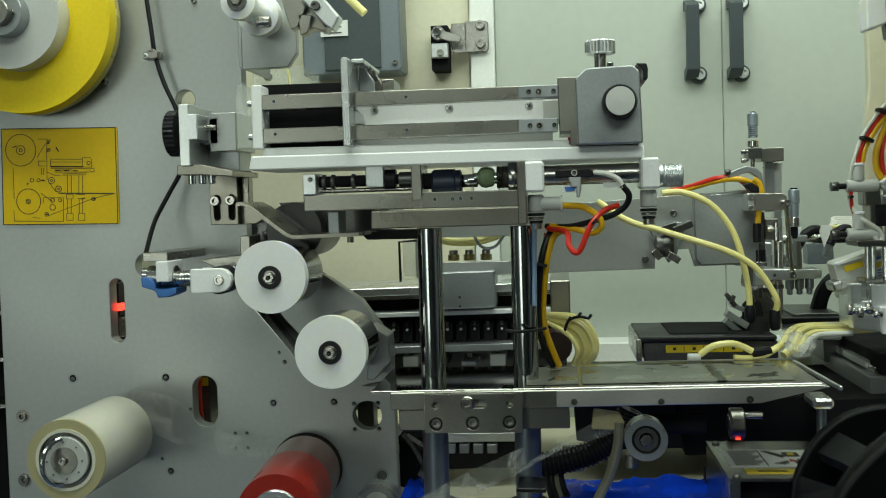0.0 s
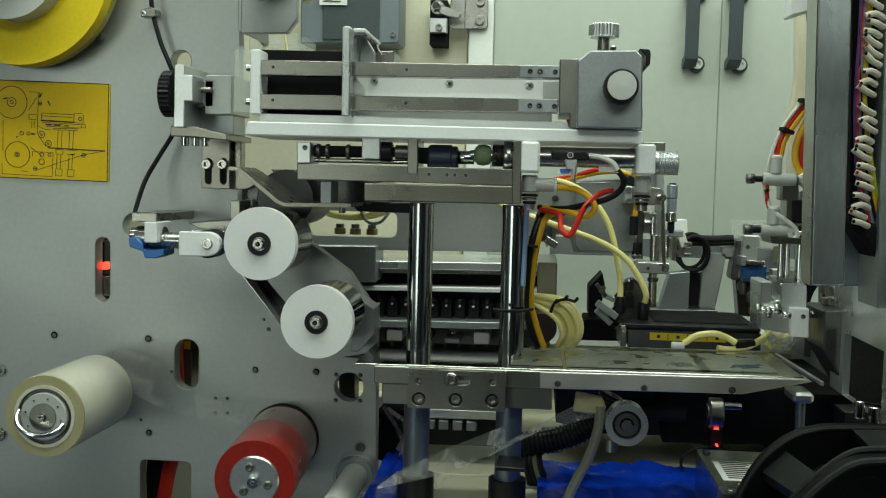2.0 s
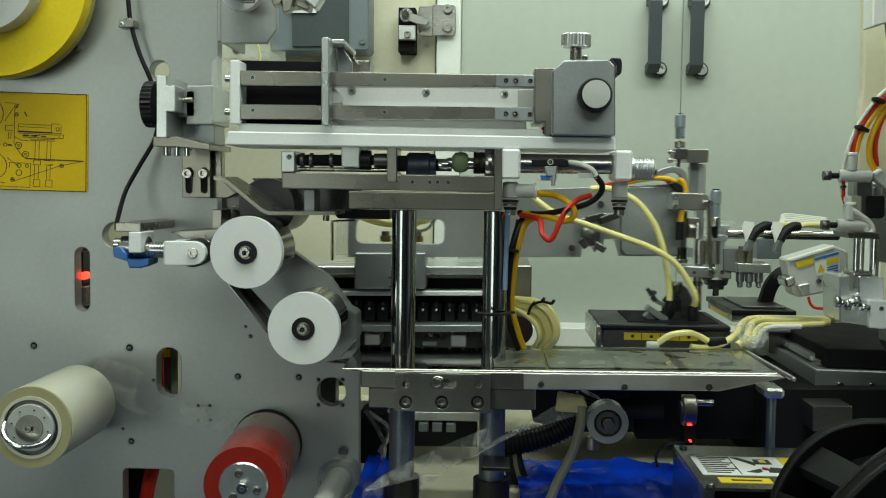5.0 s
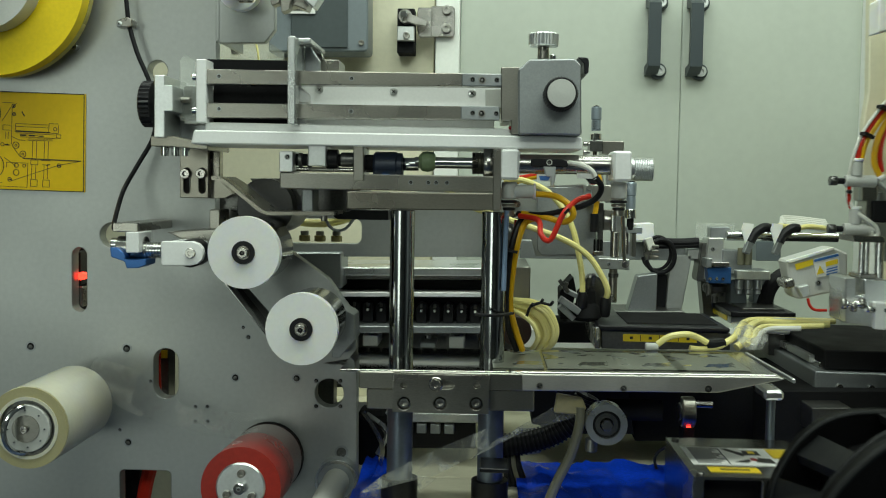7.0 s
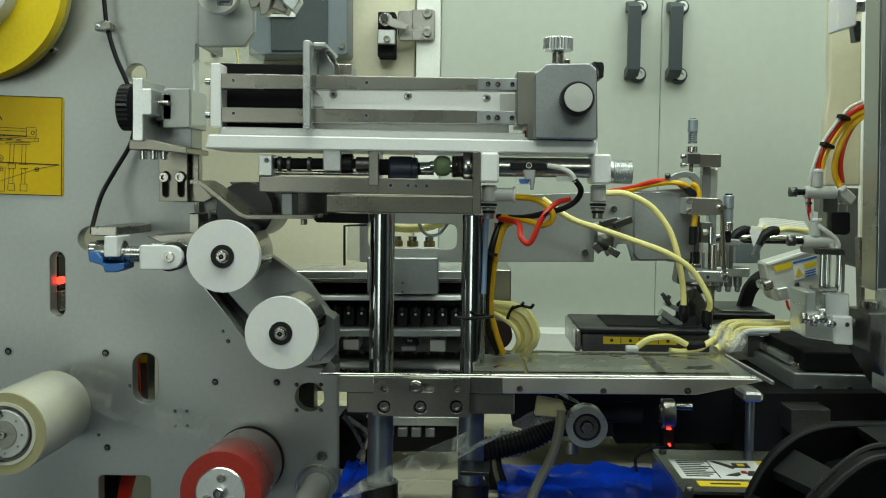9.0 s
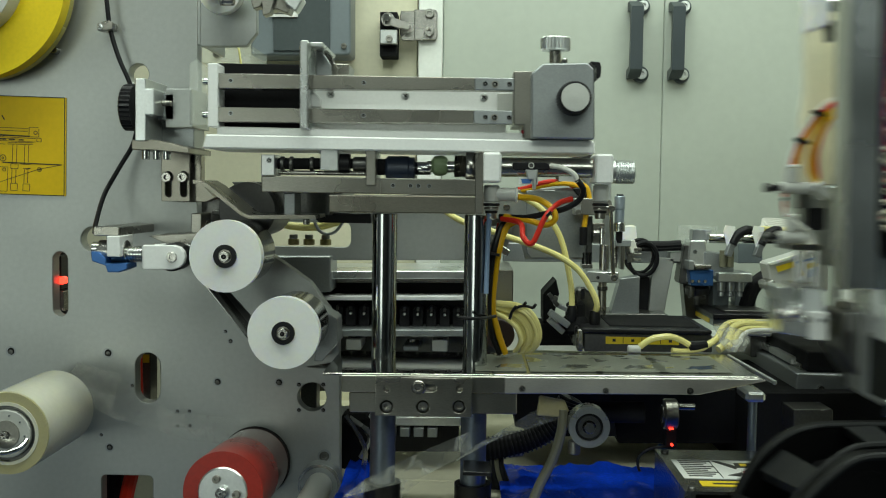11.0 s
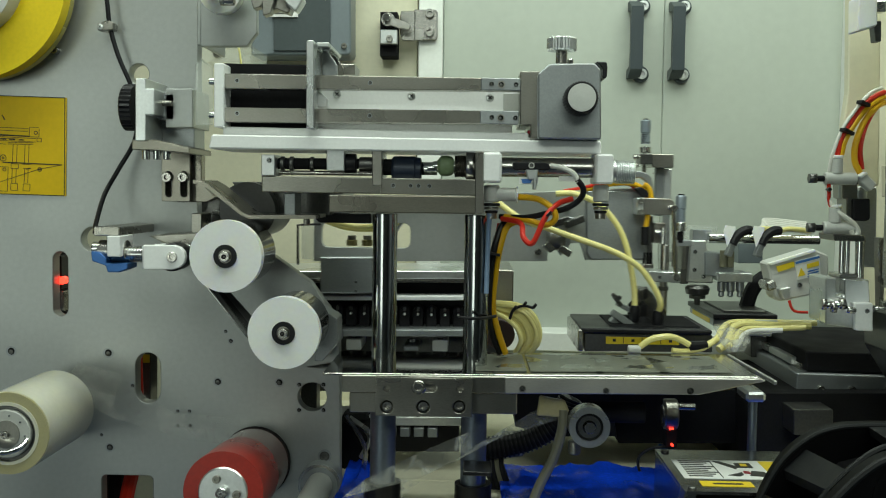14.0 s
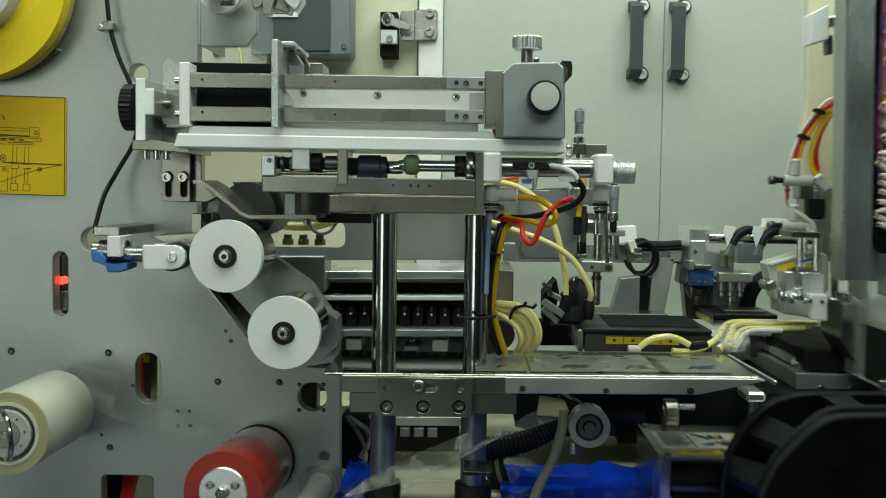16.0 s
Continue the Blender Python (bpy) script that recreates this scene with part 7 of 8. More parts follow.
slab(tw, "back_panel", [(0.1536, 1.4241), (0.3232, 1.4251), (0.3392, 1.0454), (0.1990, 1.042), (0.1990, 1.1351), (0.1641, 1.1351)], -0.11, -0.095, BLUEGREY, 0.001)
slab(tw, "cream_edge", [(0.1528, 1.4644), (0.1778, 1.4646), (0.185, 1.2072), (0.156, 1.2068), (0.1547, 1.2568), (0.1576, 1.2817)], 0.02, 0.03, BEIGE, 0.001, "cream painted mounting plate")
slab(tw, "lower_plate", [(0.1712, 1.2061), (0.1873, 1.2063), (0.1891, 1.1401), (0.1728, 1.1445)], 0.03, 0.035, CASTGREY, 0.001)
pb = slab(tw, "connector_box", [(0.1304, 1.3406), (0.1441, 1.348), (0.1448, 1.3205), (0.131, 1.3163)], -0.07, -0.05, WHITE, 0.001, "white plastic connector box")
slab(pb, "bracket", [(0.1453, 1.34), (0.1543, 1.3401), (0.1545, 1.332), (0.1455, 1.3319)], -0.06, -0.05, CHROME)
slab(pb, "bracket", [(0.1456, 1.3253), (0.1514, 1.3254), (0.1518, 1.3107), (0.1477, 1.3106)], -0.06, -0.05, DARKSTEEL)
bolt(pb, (0.1489, 1.3359), -0.06, 0.003, STEEL)
COL = [(0.1739, 1.4072), (0.192, 1.4073), (0.1983, 1.1275), (0.1783, 1.1272)]
pierced(tw, "column", COL, [disc((0.1866, 1.235), 0.0072), disc((0.1864, 1.1418), 0.0072)], -0.165, -0.15, ALU, "satin aluminium column")
slab(tw, "column_side", [(0.1678, 1.4118), (0.1771, 1.4119), (0.1816, 1.1255), (0.1736, 1.1254)], -0.15, -0.11, CASTGREY)
for c in ((0.188, 1.2361), (0.1881, 1.1404)):
    bolt(tw, c, -0.145, 0.0037, STEEL)
X0, X1, Z0, Z1 = 0.154, 0.1841, 1.0555, 1.1028
slab(tw, "foot_pillar", [(0.1819, 1.1269), (0.2022, 1.1272), (0.2028, 1.0547), (0.1834, 1.0543)], -0.165, -0.14, ALU, 0.001, "satin aluminium foot pillar")
FX0, FZ1, FZ0 = 0.1821, 1.1417, 1.0528
WZ1, WZ0 = 1.0975, 1.0531
bm = bmesh.new()
for ya, yb, za, zb in ((-0.1645, -0.143, FZ0, FZ1), (-0.058, -0.027, FZ0, FZ1), (-0.143, -0.058, WZ1, FZ1), (-0.143, -0.058, FZ0, WZ0)):
    bmesh.ops.create_cube(bm, size=1, matrix=Matrix.Translation((FX0 + 0.002, (ya + yb) / 2, (za + zb) / 2)) @ Matrix.Diagonal((0.005, yb - ya, zb - za, 1)))
part("foot_frame", bm, ALU, tw, "grey side frame with a window")
bar(tw, "cross_rail", at((0.2299, 1.1208), -0.128), at((0.3323, 1.1218), -0.128), 0.006, 0.012, STEELV)
for q, m in (([(0.2069, -0.15, 1.0871), (0.2176, -0.15, 1.0743), (0.236, -0.15, 1.0691), (0.2635, -0.145, 1.0668)], TUBE_W), ([(0.2077, -0.152, 1.0793), (0.219, -0.152, 1.0673), (0.2398, -0.15, 1.0636)], TUBE_G), ([(0.2255, -0.14, 1.1502), (0.2302, -0.14, 1.142), (0.2344, -0.14, 1.129), (0.2303, -0.14, 1.1196)], TUBE_R), ([(0.2445, -0.14, 1.1348), (0.2498, -0.14, 1.1405), (0.2554, -0.14, 1.1387)], TUBE_W)):
    hose(tw, "thin_cable", q, 0.0017, m, "", 4, 8)
slab(tw, "foot_step", [(0.1805, 1.1278), (0.1996, 1.1281), (0.1984, 1.122), (0.18, 1.1217)], -0.172, -0.165, ALU)
for c in ((0.1678, 1.0611), (0.1767, 1.0575)):
    cyl(tw, "foot_screw", "z", (c[0], -0.145, 0), 0.0033, c[1] - 0.006, c[1] + 0.005, CHROME)
# wiring loom with ferrules in the slot
slab(tw, "slot_back", [(0.15, 1.4179), (0.1728, 1.418), (0.1771, 1.1781), (0.1825, 1.1706), (0.1832, 1.1479), (0.1763, 1.1516), (0.1591, 1.1778)], -0.135, -0.11, MATTBLACK)
random.seed(3)
FX, FZ = 0.1637, 1.3659
FE = 1.1786
kk = 0
zz = FZ
while zz > FE:
    x = FX - 0.003 * (FZ - zz) / (FZ - FE) + 0.0015 * random.uniform(-1, 1)
    tilt = random.uniform(-0.003, 0.004)
    f = hose(tw, "wire_sleeve", [(x - 0.007 + 0.002 * random.random(), -0.153, zz + tilt), (x - 0.001, -0.153, zz - 0.0008), (x + 0.005, -0.149, zz - 0.003)], 0.0020, SLEEVE, "", 2, 8)
    hose(tw, "sleeve_bore", [(x - 0.0052, -0.1552, zz + tilt - 0.0004), (x - 0.0058, -0.1555, zz + tilt - 0.0002)], 0.0011, (MATTBLACK, COPPERRED)[kk % 4 == 1], "", 1, 8)
    zz -= 0.0052 + (0.006 if kk in (6, 17) else 0) + random.uniform(0, 0.0012)
    kk += 1
for k, m in enumerate((VIOLET, TUBE_R, TUBE_B, BLACK, TUBE_A, LIME)):
    hose(tw, "wire", [(0.1558 + 0.0015 * k, -0.147, 1.379), (0.1557 + 0.0012 * (k % 3) + 0.003 * (k > 3), -0.148, 1.2958), (0.1554 + 0.0012 * k, -0.147, 1.252), (0.1598 + 0.002 * k, -0.145, 1.2041), (0.1696 + 0.002 * k, -0.140, 1.1709)], 0.0012, m, "", 4, 6)
slab(tw, "loom_end", [(0.155, 1.1892), (0.1694, 1.1783), (0.1798, 1.1747), (0.1797, 1.1543), (0.1757, 1.1523), (0.1679, 1.1653), (0.1576, 1.1752)], -0.145, -0.13, MATTBLACK, 0.003)
# manifold with elbows and black hoses
slab(tw, "manifold", [(0.1808, 1.2078), (0.3368, 1.2065), (0.3378, 1.1855), (0.1801, 1.1874)], -0.175, -0.155, CASTGREY, 0.001)
bolt(tw, (0.179, 1.2001), -0.165, 0.0036, STEEL)
for x, z in ((0.197, 1.202), (0.2305, 1.2025), (0.2485, 1.2025), (0.2665, 1.203)):
    ring(tw, "port_washer", "y", (x, 0, z), 0.0042, 0.0068, -0.178, -0.175, CHROME)
for k, (x, zt, xe) in enumerate(((0.1935, 1.2040, 0.203), (0.2120, 1.2130, 0.226), (0.2300, 1.2130, 0.241), (0.2480, 1.2135, 0.258))):
    hose(tw, "elbow", [(x + 0.004, -0.176, zt - 0.010), (x + 0.003, -0.190, zt - 0.009), (x, -0.200, zt - 0.009)], 0.0052, BLACK, "black elbow fitting", 4, 12)
    turned(tw, "fitting", [(0.0042, zt + 0.0005), (0.0054, zt - 0.001), (0.0054, zt - 0.018), (0.0046, zt - 0.019), (0.0046, zt - 0.0255)], "z", (x, -0.204, 0), BLACK, "black push-in fitting", 24)
    if k:
        cyl(tw, "band", "z", (x, -0.204, 0), 0.0052, zt - 0.0335, zt - 0.0255, STEEL)
    hose(tw, "black_hose", [(x, -0.204, zt - 0.028), (x + (xe - x) * 0.25, -0.203, zt - 0.06), (x + (xe - x) * 0.6, -0.194, zt - 0.10), (xe, -0.18, zt - 0.135), (xe + 0.004, -0.165, zt - 0.2)], 0.0036, BLACK, "black hose")
random.seed(12)
for k in range(7):
    x = 0.205 + 0.013 * k
    d = random.uniform(-0.012, 0.012)
    hose(tw, "rear_cable", [(x, -0.13, 1.186), (x + d, -0.136, 1.150), (x + 0.4 * d + 0.006, -0.134, 1.105), (x - d, -0.13, 1.050)], 0.0022, (BLACK, MATTBLACK)[k % 2], "", 5, 8)
for z in (1.1230, 1.0960):
    cyl(tw, "cross_tube", "x", (0, -0.137, z), 0.0032, 0.2050, 0.3320, DARKSTEEL)
for c in ((0.2170, 1.1310), (0.2230, 1.0840), (0.2400, 1.1390)):
    cyl(tw, "brass_nut", "y", at(c, 0), 0.0034, -0.128, -0.138, (BRASS, STEELV, BRASS)[int(c[0] * 100) % 3], seg=6)
# matt black sheet added for the shade behind the hoses
slab(tw, "painted_shade_sheet", [(0.2157, 1.1859), (0.3662, 1.1843), (0.3723, 1.0483), (0.2184, 1.0453)], -0.125, -0.115, MATTBLACK)
for k in range(5):
    c = [(0.209, 1.1683), (0.2222, 1.1538), (0.2378, 1.121), (0.217, 1.091), (0.2463, 1.0879)][k]
    hose(tw, "black_cable", [(c[0] - 0.01, -0.14, c[1] + 0.02), (c[0] + 0.01, -0.15, c[1]), (c[0] + 0.03, -0.145, c[1] - 0.02), (c[0] + 0.05, -0.14, c[1] - 0.02)], 0.004, BLACK)
cyl(tw, "lamp", "y", at((0.2166, 1.1007), 0), 0.0016, -0.132, -0.128, REDLED, label="glowing red lamp")
# air regulator and gauge
rg = slab(tw, "regulator", [(0.2100, 1.3125), (0.2125, 1.3150), (0.2375, 1.3150), (0.2400, 1.3125), (0.2400, 1.2830), (0.2360, 1.2770), (0.2160, 1.2770), (0.2105, 1.2830)], -0.155, -0.115, REGULATOR, 0.0015, "beige cast air regulator")
turned(rg, "cap", [(0.0130, 1.3150), (0.0135, 1.3165), (0.0135, 1.3280), (0.0120, 1.3290), (0.0120, 1.3420)], "z", (0.2250, -0.136, 0), REGULATOR, "ribbed adjusting cap", 28)
for k in range(12):
    a = radians(180 + 15 * k)
    box(rg, "cap_rib", 0.2250 + 0.0134 * math.cos(a) - 0.0006, 0.2250 + 0.0134 * math.cos(a) + 0.0006, 1.3295, 1.3415, -0.136 + 0.0134 * math.sin(a) - 0.0006, -0.136 + 0.0134 * math.sin(a) + 0.0006, CASTGREY, 0)
box(rg, "neck", 0.2160, 0.2350, 1.2735, 1.2770, -0.148, -0.122, REGULATOR, 0.001)
turned(rg, "inlet_nut", [(0.0050, 0.0), (0.0050, 0.006), (0.0034, 0.006), (0.0034, 0.012)], "x", (0.2020, -0.14, 1.2980), STEEL, "", 6)
hose(rg, "inlet_hose", [(0.2030, -0.14, 1.2980), (0.1985, -0.14, 1.2975), (0.1930, -0.13, 1.2960)], 0.0030, BLACK, "", 3)
slab(rg, "label_frame", [(0.2215, 1.3110), (0.2392, 1.3110), (0.2392, 1.3045), (0.2215, 1.3045)], -0.1562, -0.155, LABEL, 0)
for k in range(3):
    box(rg, "bar_of_print", 0.2228 + 0.0052 * k, 0.2228 + 0.0052 * k + 0.0038, 1.3058, 1.3096, -0.1566, -0.1562, INK, 0)
GC = (0.239, 1.2933)
GR = 0.0129
gg = ring(tw, "gauge", "y", at(GC, 0), GR * 0.86, GR, -0.178, -0.155, STEEL, "round air pressure gauge")
cyl(gg, "dial", "y", at(GC, 0), GR * 0.87, -0.16, -0.172, LABEL, 0, "white dial with black marks")
for k in range(21):
    a = radians(225 - 13.5 * k)
    q = GR * (0.62 if k % 5 == 0 else 0.68)
    bar(gg, "tick", (GC[0] + q * math.cos(a), -0.1723, GC[1] + q * math.sin(a)), (GC[0] + GR * 0.76 * math.cos(a), -0.1723, GC[1] + GR * 0.76 * math.sin(a)), 0.0003, 0.0004, INK, "", 0)
bar(gg, "needle", (GC[0] - 0.003, -0.174, GC[1] - 0.001), (GC[0] + GR * 0.62, -0.174, GC[1] + GR * 0.26), 0.0004, 0.0008, INK, "", 0)
cyl(gg, "needle_hub", "y", at(GC, 0), GR * 0.17, -0.1725, -0.1755, INK)
cyl(tw, "port_nut", "x", (0, -0.14, 1.2972), 0.005, 0.2125, 0.2205, STEELV)
hose(tw, "grey_cable", [(0.2040, -0.13, 1.2930), (0.2080, -0.13, 1.2850), (0.2190, -0.135, 1.2700), (0.2290, -0.135, 1.2550), (0.2345, -0.137, 1.2350), (0.2335, -0.137, 1.2100)], 0.0018, TUBE_W, "grey cable")
hose(tw, "amber_hose", [(0.2860, -0.145, 1.2610), (0.2660, -0.145, 1.2580), (0.2490, -0.145, 1.2530), (0.2370, -0.145, 1.2430), (0.2290, -0.145, 1.2300), (0.2240, -0.145, 1.2200), (0.2220, -0.145, 1.2050)], 0.0026, TUBE_A)
hose(tw, "red_hose", [(0.2860, -0.143, 1.2560), (0.2670, -0.143, 1.2530), (0.2510, -0.143, 1.2470), (0.2400, -0.143, 1.2380), (0.2320, -0.143, 1.2250), (0.2280, -0.143, 1.2070)], 0.0022, TUBE_R)
hose(tw, "black_cable", [(0.2040, -0.135, 1.2450), (0.2130, -0.135, 1.2340), (0.2280, -0.135, 1.2290), (0.2500, -0.135, 1.2230), (0.2800, -0.135, 1.2170)], 0.0026, BLACK)
for c, m in (((0.2370, 1.2710), COPPERRED), ((0.2650, 1.2740), COPPERRED), ((0.2320, 1.2290), None), ((0.2720, 1.2400), None)):
    ring(tw, "opening_rim", "y", at(c, 0), 0.0134, 0.0146, -0.1115, -0.1100, ALU)
    # flat black disc painted on for the dark inside the opening
    cyl(tw, "painted_opening", "y", at(c, 0), 0.0135, -0.1108, -0.110, MATTBLACK, 0)
    if m:
        cyl(tw, "red_plug", "x", (0, -0.114, c[1] + 0.002), 0.0034, c[0] - 0.010, c[0] + 0.003, m, label="red plug inside the opening")
        cyl(tw, "white_plug", "x", (0, -0.114, c[1] + 0.002), 0.0034, c[0] + 0.003, c[0] + 0.009, LABEL)
        box(tw, "plug_rail", c[0] - 0.009, c[0] + 0.009, c[1] - 0.008, c[1] - 0.004, -0.114, -0.111, STEEL, 0.0003)
# gripper on the tower's inner side, and the plates behind it
BX, BZ0 = 0.1212, 0.0098
gr = part("gripper", lathe_bm([(0.001, 0), (0.001, 0.001)], "z", (0.2821 - BX, -0.01, 1.2), 8), STEELV, tw, "grey gripper head with slim guide rods and air fittings")


def G(pts):
    """Places on the gripper, moved to the tower's innermost place."""
    return [(x - BX, z + BZ0) for x, z in pts]


def G3(pts):
    return [(x - BX, y, z + BZ0) for x, y, z in pts]


def T(pts):
    return [(x - BX, z) for x, z in pts]


def T3(pts):
    return [(x - BX, y, z) for x, y, z in pts]


slab(gr, "lower_block", G([(0.2581, 1.1257), (0.2615, 1.1257), (0.2662, 1.1258), (0.2667, 1.1119), (0.2727, 1.112), (0.2723, 1.125), (0.2911, 1.1245), (0.2926, 1.1063), (0.2943, 1.1055), (0.2951, 1.0855), (0.2593, 1.0901)]), -0.03, 0.01, ALU, 0.001)
slab(gr, "jaw", G([(0.2788, 1.1076), (0.2924, 1.1074), (0.2932, 1.0858), (0.2796, 1.0864)]), -0.036, -0.03, BRIGHT, 0.0008)
sunk(gr, G([(0.2881, 1.1014)])[0], -0.0362, 0.0018)
for q in (G3([(0.2538, -0.035, 1.1058), (0.2658, -0.035, 1.1043)]), G3([(0.2628, -0.036, 1.1065), (0.2722, -0.036, 1.105)]), G3([(0.2723, -0.036, 1.1024), (0.2791, -0.036, 1.1016)]), G3([(0.2968, -0.02, 1.1016), (0.3116, -0.02, 1.1001)])):
    hose(gr, "jaw_pin", q, 0.0027, CHROME, "", 1)
for q in G3([(0.2555, -0.035, 1.1059), (0.2632, -0.035, 1.1038), (0.2692, -0.036, 1.1066)]):
    cyl(gr, "hex_collar", "x", (0, q[1], q[2]), 0.0046, q[0] - 0.002, q[0] + 0.002, STEEL, seg=6)
for k, u in enumerate(G([(0.275, 1.1399), (0.2807, 1.14), (0.2885, 1.1402), (0.2929, 1.1402)])):
    cyl(gr, "guide_rod", "z", (u[0], -0.015 + 0.006 * (k % 2), 0), (0.0022, 0.0026, 0.0030, 0.0018)[k], u[1] - 0.02, u[1] + 0.017, CHROME)
slab(gr, "rod_foot", G([(0.2703, 1.1284), (0.2837, 1.1286), (0.2839, 1.1251), (0.2704, 1.1249)]), -0.025, 0.0, STEEL)
slab(gr, "collar_plate", G([(0.2645, 1.1589), (0.2879, 1.1584), (0.2898, 1.1532), (0.2656, 1.1537)]), -0.025, 0.01, STEELV)
slab(gr, "cylinder_body", G([(0.2745, 1.2052), (0.2862, 1.2053), (0.2879, 1.1587), (0.2791, 1.1586), (0.2782, 1.1859), (0.2751, 1.1858)]), -0.012, 0.01, STEELV, 0.0008)
cyl(gr, "cylinder_cap", "z", (G([(0.2804, 1.1973)])[0][0], -0.005, 0), 0.0062, G([(0.2808, 1.1859)])[0][1], G([(0.2802, 1.2044)])[0][1], CASTGREY)
slab(gr, "black_motor", G([(0.2819, 1.186), (0.2949, 1.1862), (0.2955, 1.1704), (0.2921, 1.1686), (0.2825, 1.1693)]), -0.016, 0.008, MATTBLACK, 0.001)
cyl(gr, "motor_collar", "z", (G([(0.289, 1.1887)])[0][0], -0.004, 0), 0.0075, G([(0.2891, 1.1852)])[0][1], G([(0.2888, 1.1931)])[0][1], CASTGREY)
slab(gr, "top_block", G([(0.276, 1.2052), (0.2855, 1.2053), (0.2858, 1.1974), (0.2763, 1.1973)]), -0.016, 0.01, STEEL)


def throttle(c, side):
    cyl(gr, "throttle_body", "x", (0, -0.018, c[1]), 0.0048, c[0] - 0.012, c[0] + 0.012, GREYPLASTIC, 0.0006)
    cyl(gr, "throttle_screw", "x", (0, -0.018, c[1]), 0.0024, c[0] - 0.022, c[0] - 0.012, BLACK)
    cyl(gr, "throttle_nut", "x", (0, -0.018, c[1]), 0.0042, c[0] - 0.024, c[0] - 0.018, DARKSTEEL, seg=6)
    cyl(gr, "push_fitting", "z", (c[0] - 0.003, -0.018, 0), 0.0046, c[1] + 0.004, c[1] + 0.0155, GREYPLASTIC, 0.0006)
    cyl(gr, "fitting_ring", "z", (c[0] - 0.003, -0.018, 0), 0.0050, c[1] + 0.0155, c[1] + 0.018, WHITE)


throttle(G([(0.2706, 1.2012)])[0], 0)
throttle(G([(0.2706, 1.1633)])[0], 0)
hose(gr, "red_hose", G3([(0.2679, -0.018, 1.2185), (0.2697, -0.018, 1.2298), (0.2759, -0.016, 1.2416), (0.2872, -0.012, 1.2563), (0.2971, -0.01, 1.2648), (0.3067, -0.005, 1.2688)]), 0.0021, TUBE_R, "red air hose")
hose(gr, "amber_hose", G3([(0.2709, -0.018, 1.219), (0.2731, -0.018, 1.2294), (0.2794, -0.016, 1.2408), (0.2899, -0.012, 1.2542), (0.299, -0.01, 1.2614), (0.3068, -0.005, 1.2653)]), 0.0021, TUBE_A, "amber air hose")
hose(gr, "white_cable", G3([(0.2618, -0.018, 1.2058), (0.2633, -0.02, 1.2188), (0.2706, -0.018, 1.2385), (0.2819, -0.015, 1.2548), (0.294, -0.01, 1.2674), (0.3048, -0.005, 1.2723)]), 0.0014, TUBE_W)
hose(gr, "amber_hose", G3([(0.2874, -0.014, 1.2053), (0.2824, -0.015, 1.2148), (0.2824, -0.015, 1.2279), (0.2897, -0.012, 1.2455), (0.2991, -0.01, 1.257), (0.3069, -0.005, 1.2609)]), 0.0024, TUBE_A)
hose(gr, "red_hose", G3([(0.2889, -0.012, 1.2088), (0.2867, -0.013, 1.2236), (0.2895, -0.012, 1.239), (0.2959, -0.01, 1.2522), (0.3052, -0.005, 1.2618)]), 0.0022, TUBE_R)
slab(gr, "angled_fitting", G([(0.2844, 1.2027), (0.2895, 1.2053), (0.2975, 1.1976), (0.293, 1.1915), (0.2845, 1.1992)]), -0.022, -0.012, GREYPLASTIC, 0.001)
slab(gr, "fitting_band", G([(0.2832, 1.2035), (0.2882, 1.2071), (0.29, 1.2054), (0.285, 1.2014)]), -0.023, -0.011, WHITE, 0.0005)
hose(gr, "white_cable", G3([(0.2614, -0.018, 1.2058), (0.2615, -0.018, 1.1906), (0.2656, -0.02, 1.179), (0.2737, -0.022, 1.1722), (0.2817, -0.022, 1.1662), (0.2845, -0.022, 1.1602), (0.2812, -0.022, 1.1575), (0.2788, -0.022, 1.1618)]), 0.0019, TUBE_W)
hose(gr, "red_hose", G3([(0.2617, -0.019, 1.1993), (0.2622, -0.019, 1.1863), (0.2641, -0.019, 1.1798)]), 0.0016, TUBE_R, "", 2)
for P0 in (G3([(0.2601, -0.022, 1.1937), (0.2619, -0.022, 1.192)]), G3([(0.2697, -0.022, 1.2387), (0.2781, -0.018, 1.2355)]), G3([(0.2832, -0.018, 1.2602), (0.2908, -0.014, 1.2575)])):
    bar(gr, "cable_tie", P0[0], P0[1], 0.006, 0.0025, BLACK, "", 0)
# plates behind the gripper
slab(tw, "cream_plate", T([(0.2904, 1.3876), (0.3639, 1.3882), (0.3708, 1.2235), (0.2948, 1.2225), (0.2939, 1.2353), (0.2959, 1.2361)]), -0.03, -0.02, BEIGE, 0.001, "cream painted inner plate")
slab(tw, "clamp_plate", T([(0.3003, 1.2353), (0.3109, 1.2354), (0.3112, 1.2252), (0.3007, 1.2251)]), -0.036, -0.03, STEEL)
for c in T([(0.3027, 1.244), (0.3073, 1.2441), (0.3032, 1.2296), (0.3078, 1.2297)]):
    bolt(tw, c, -0.036, 0.0022, CHROME)
slab(tw, "cable_tray", T([(0.2976, 1.2228), (0.3755, 1.2238), (0.3765, 1.1988), (0.2985, 1.1985)]), -0.02, -0.005, BEIGE)
for k in range(5):
    hose(tw, "cream_hose", T3([(0.2946, -0.025, 1.208), (0.3003, -0.028, 1.2063), (0.3144, -0.025, 1.2031)]) if k == 0 else [(x, y, z - 0.0017 * k) for x, y, z in T3([(0.2954, -0.025, 1.208), (0.3003, -0.028, 1.2063), (0.3144, -0.025, 1.2031)])], 0.0009, TUBE_W, "", 3, 6)
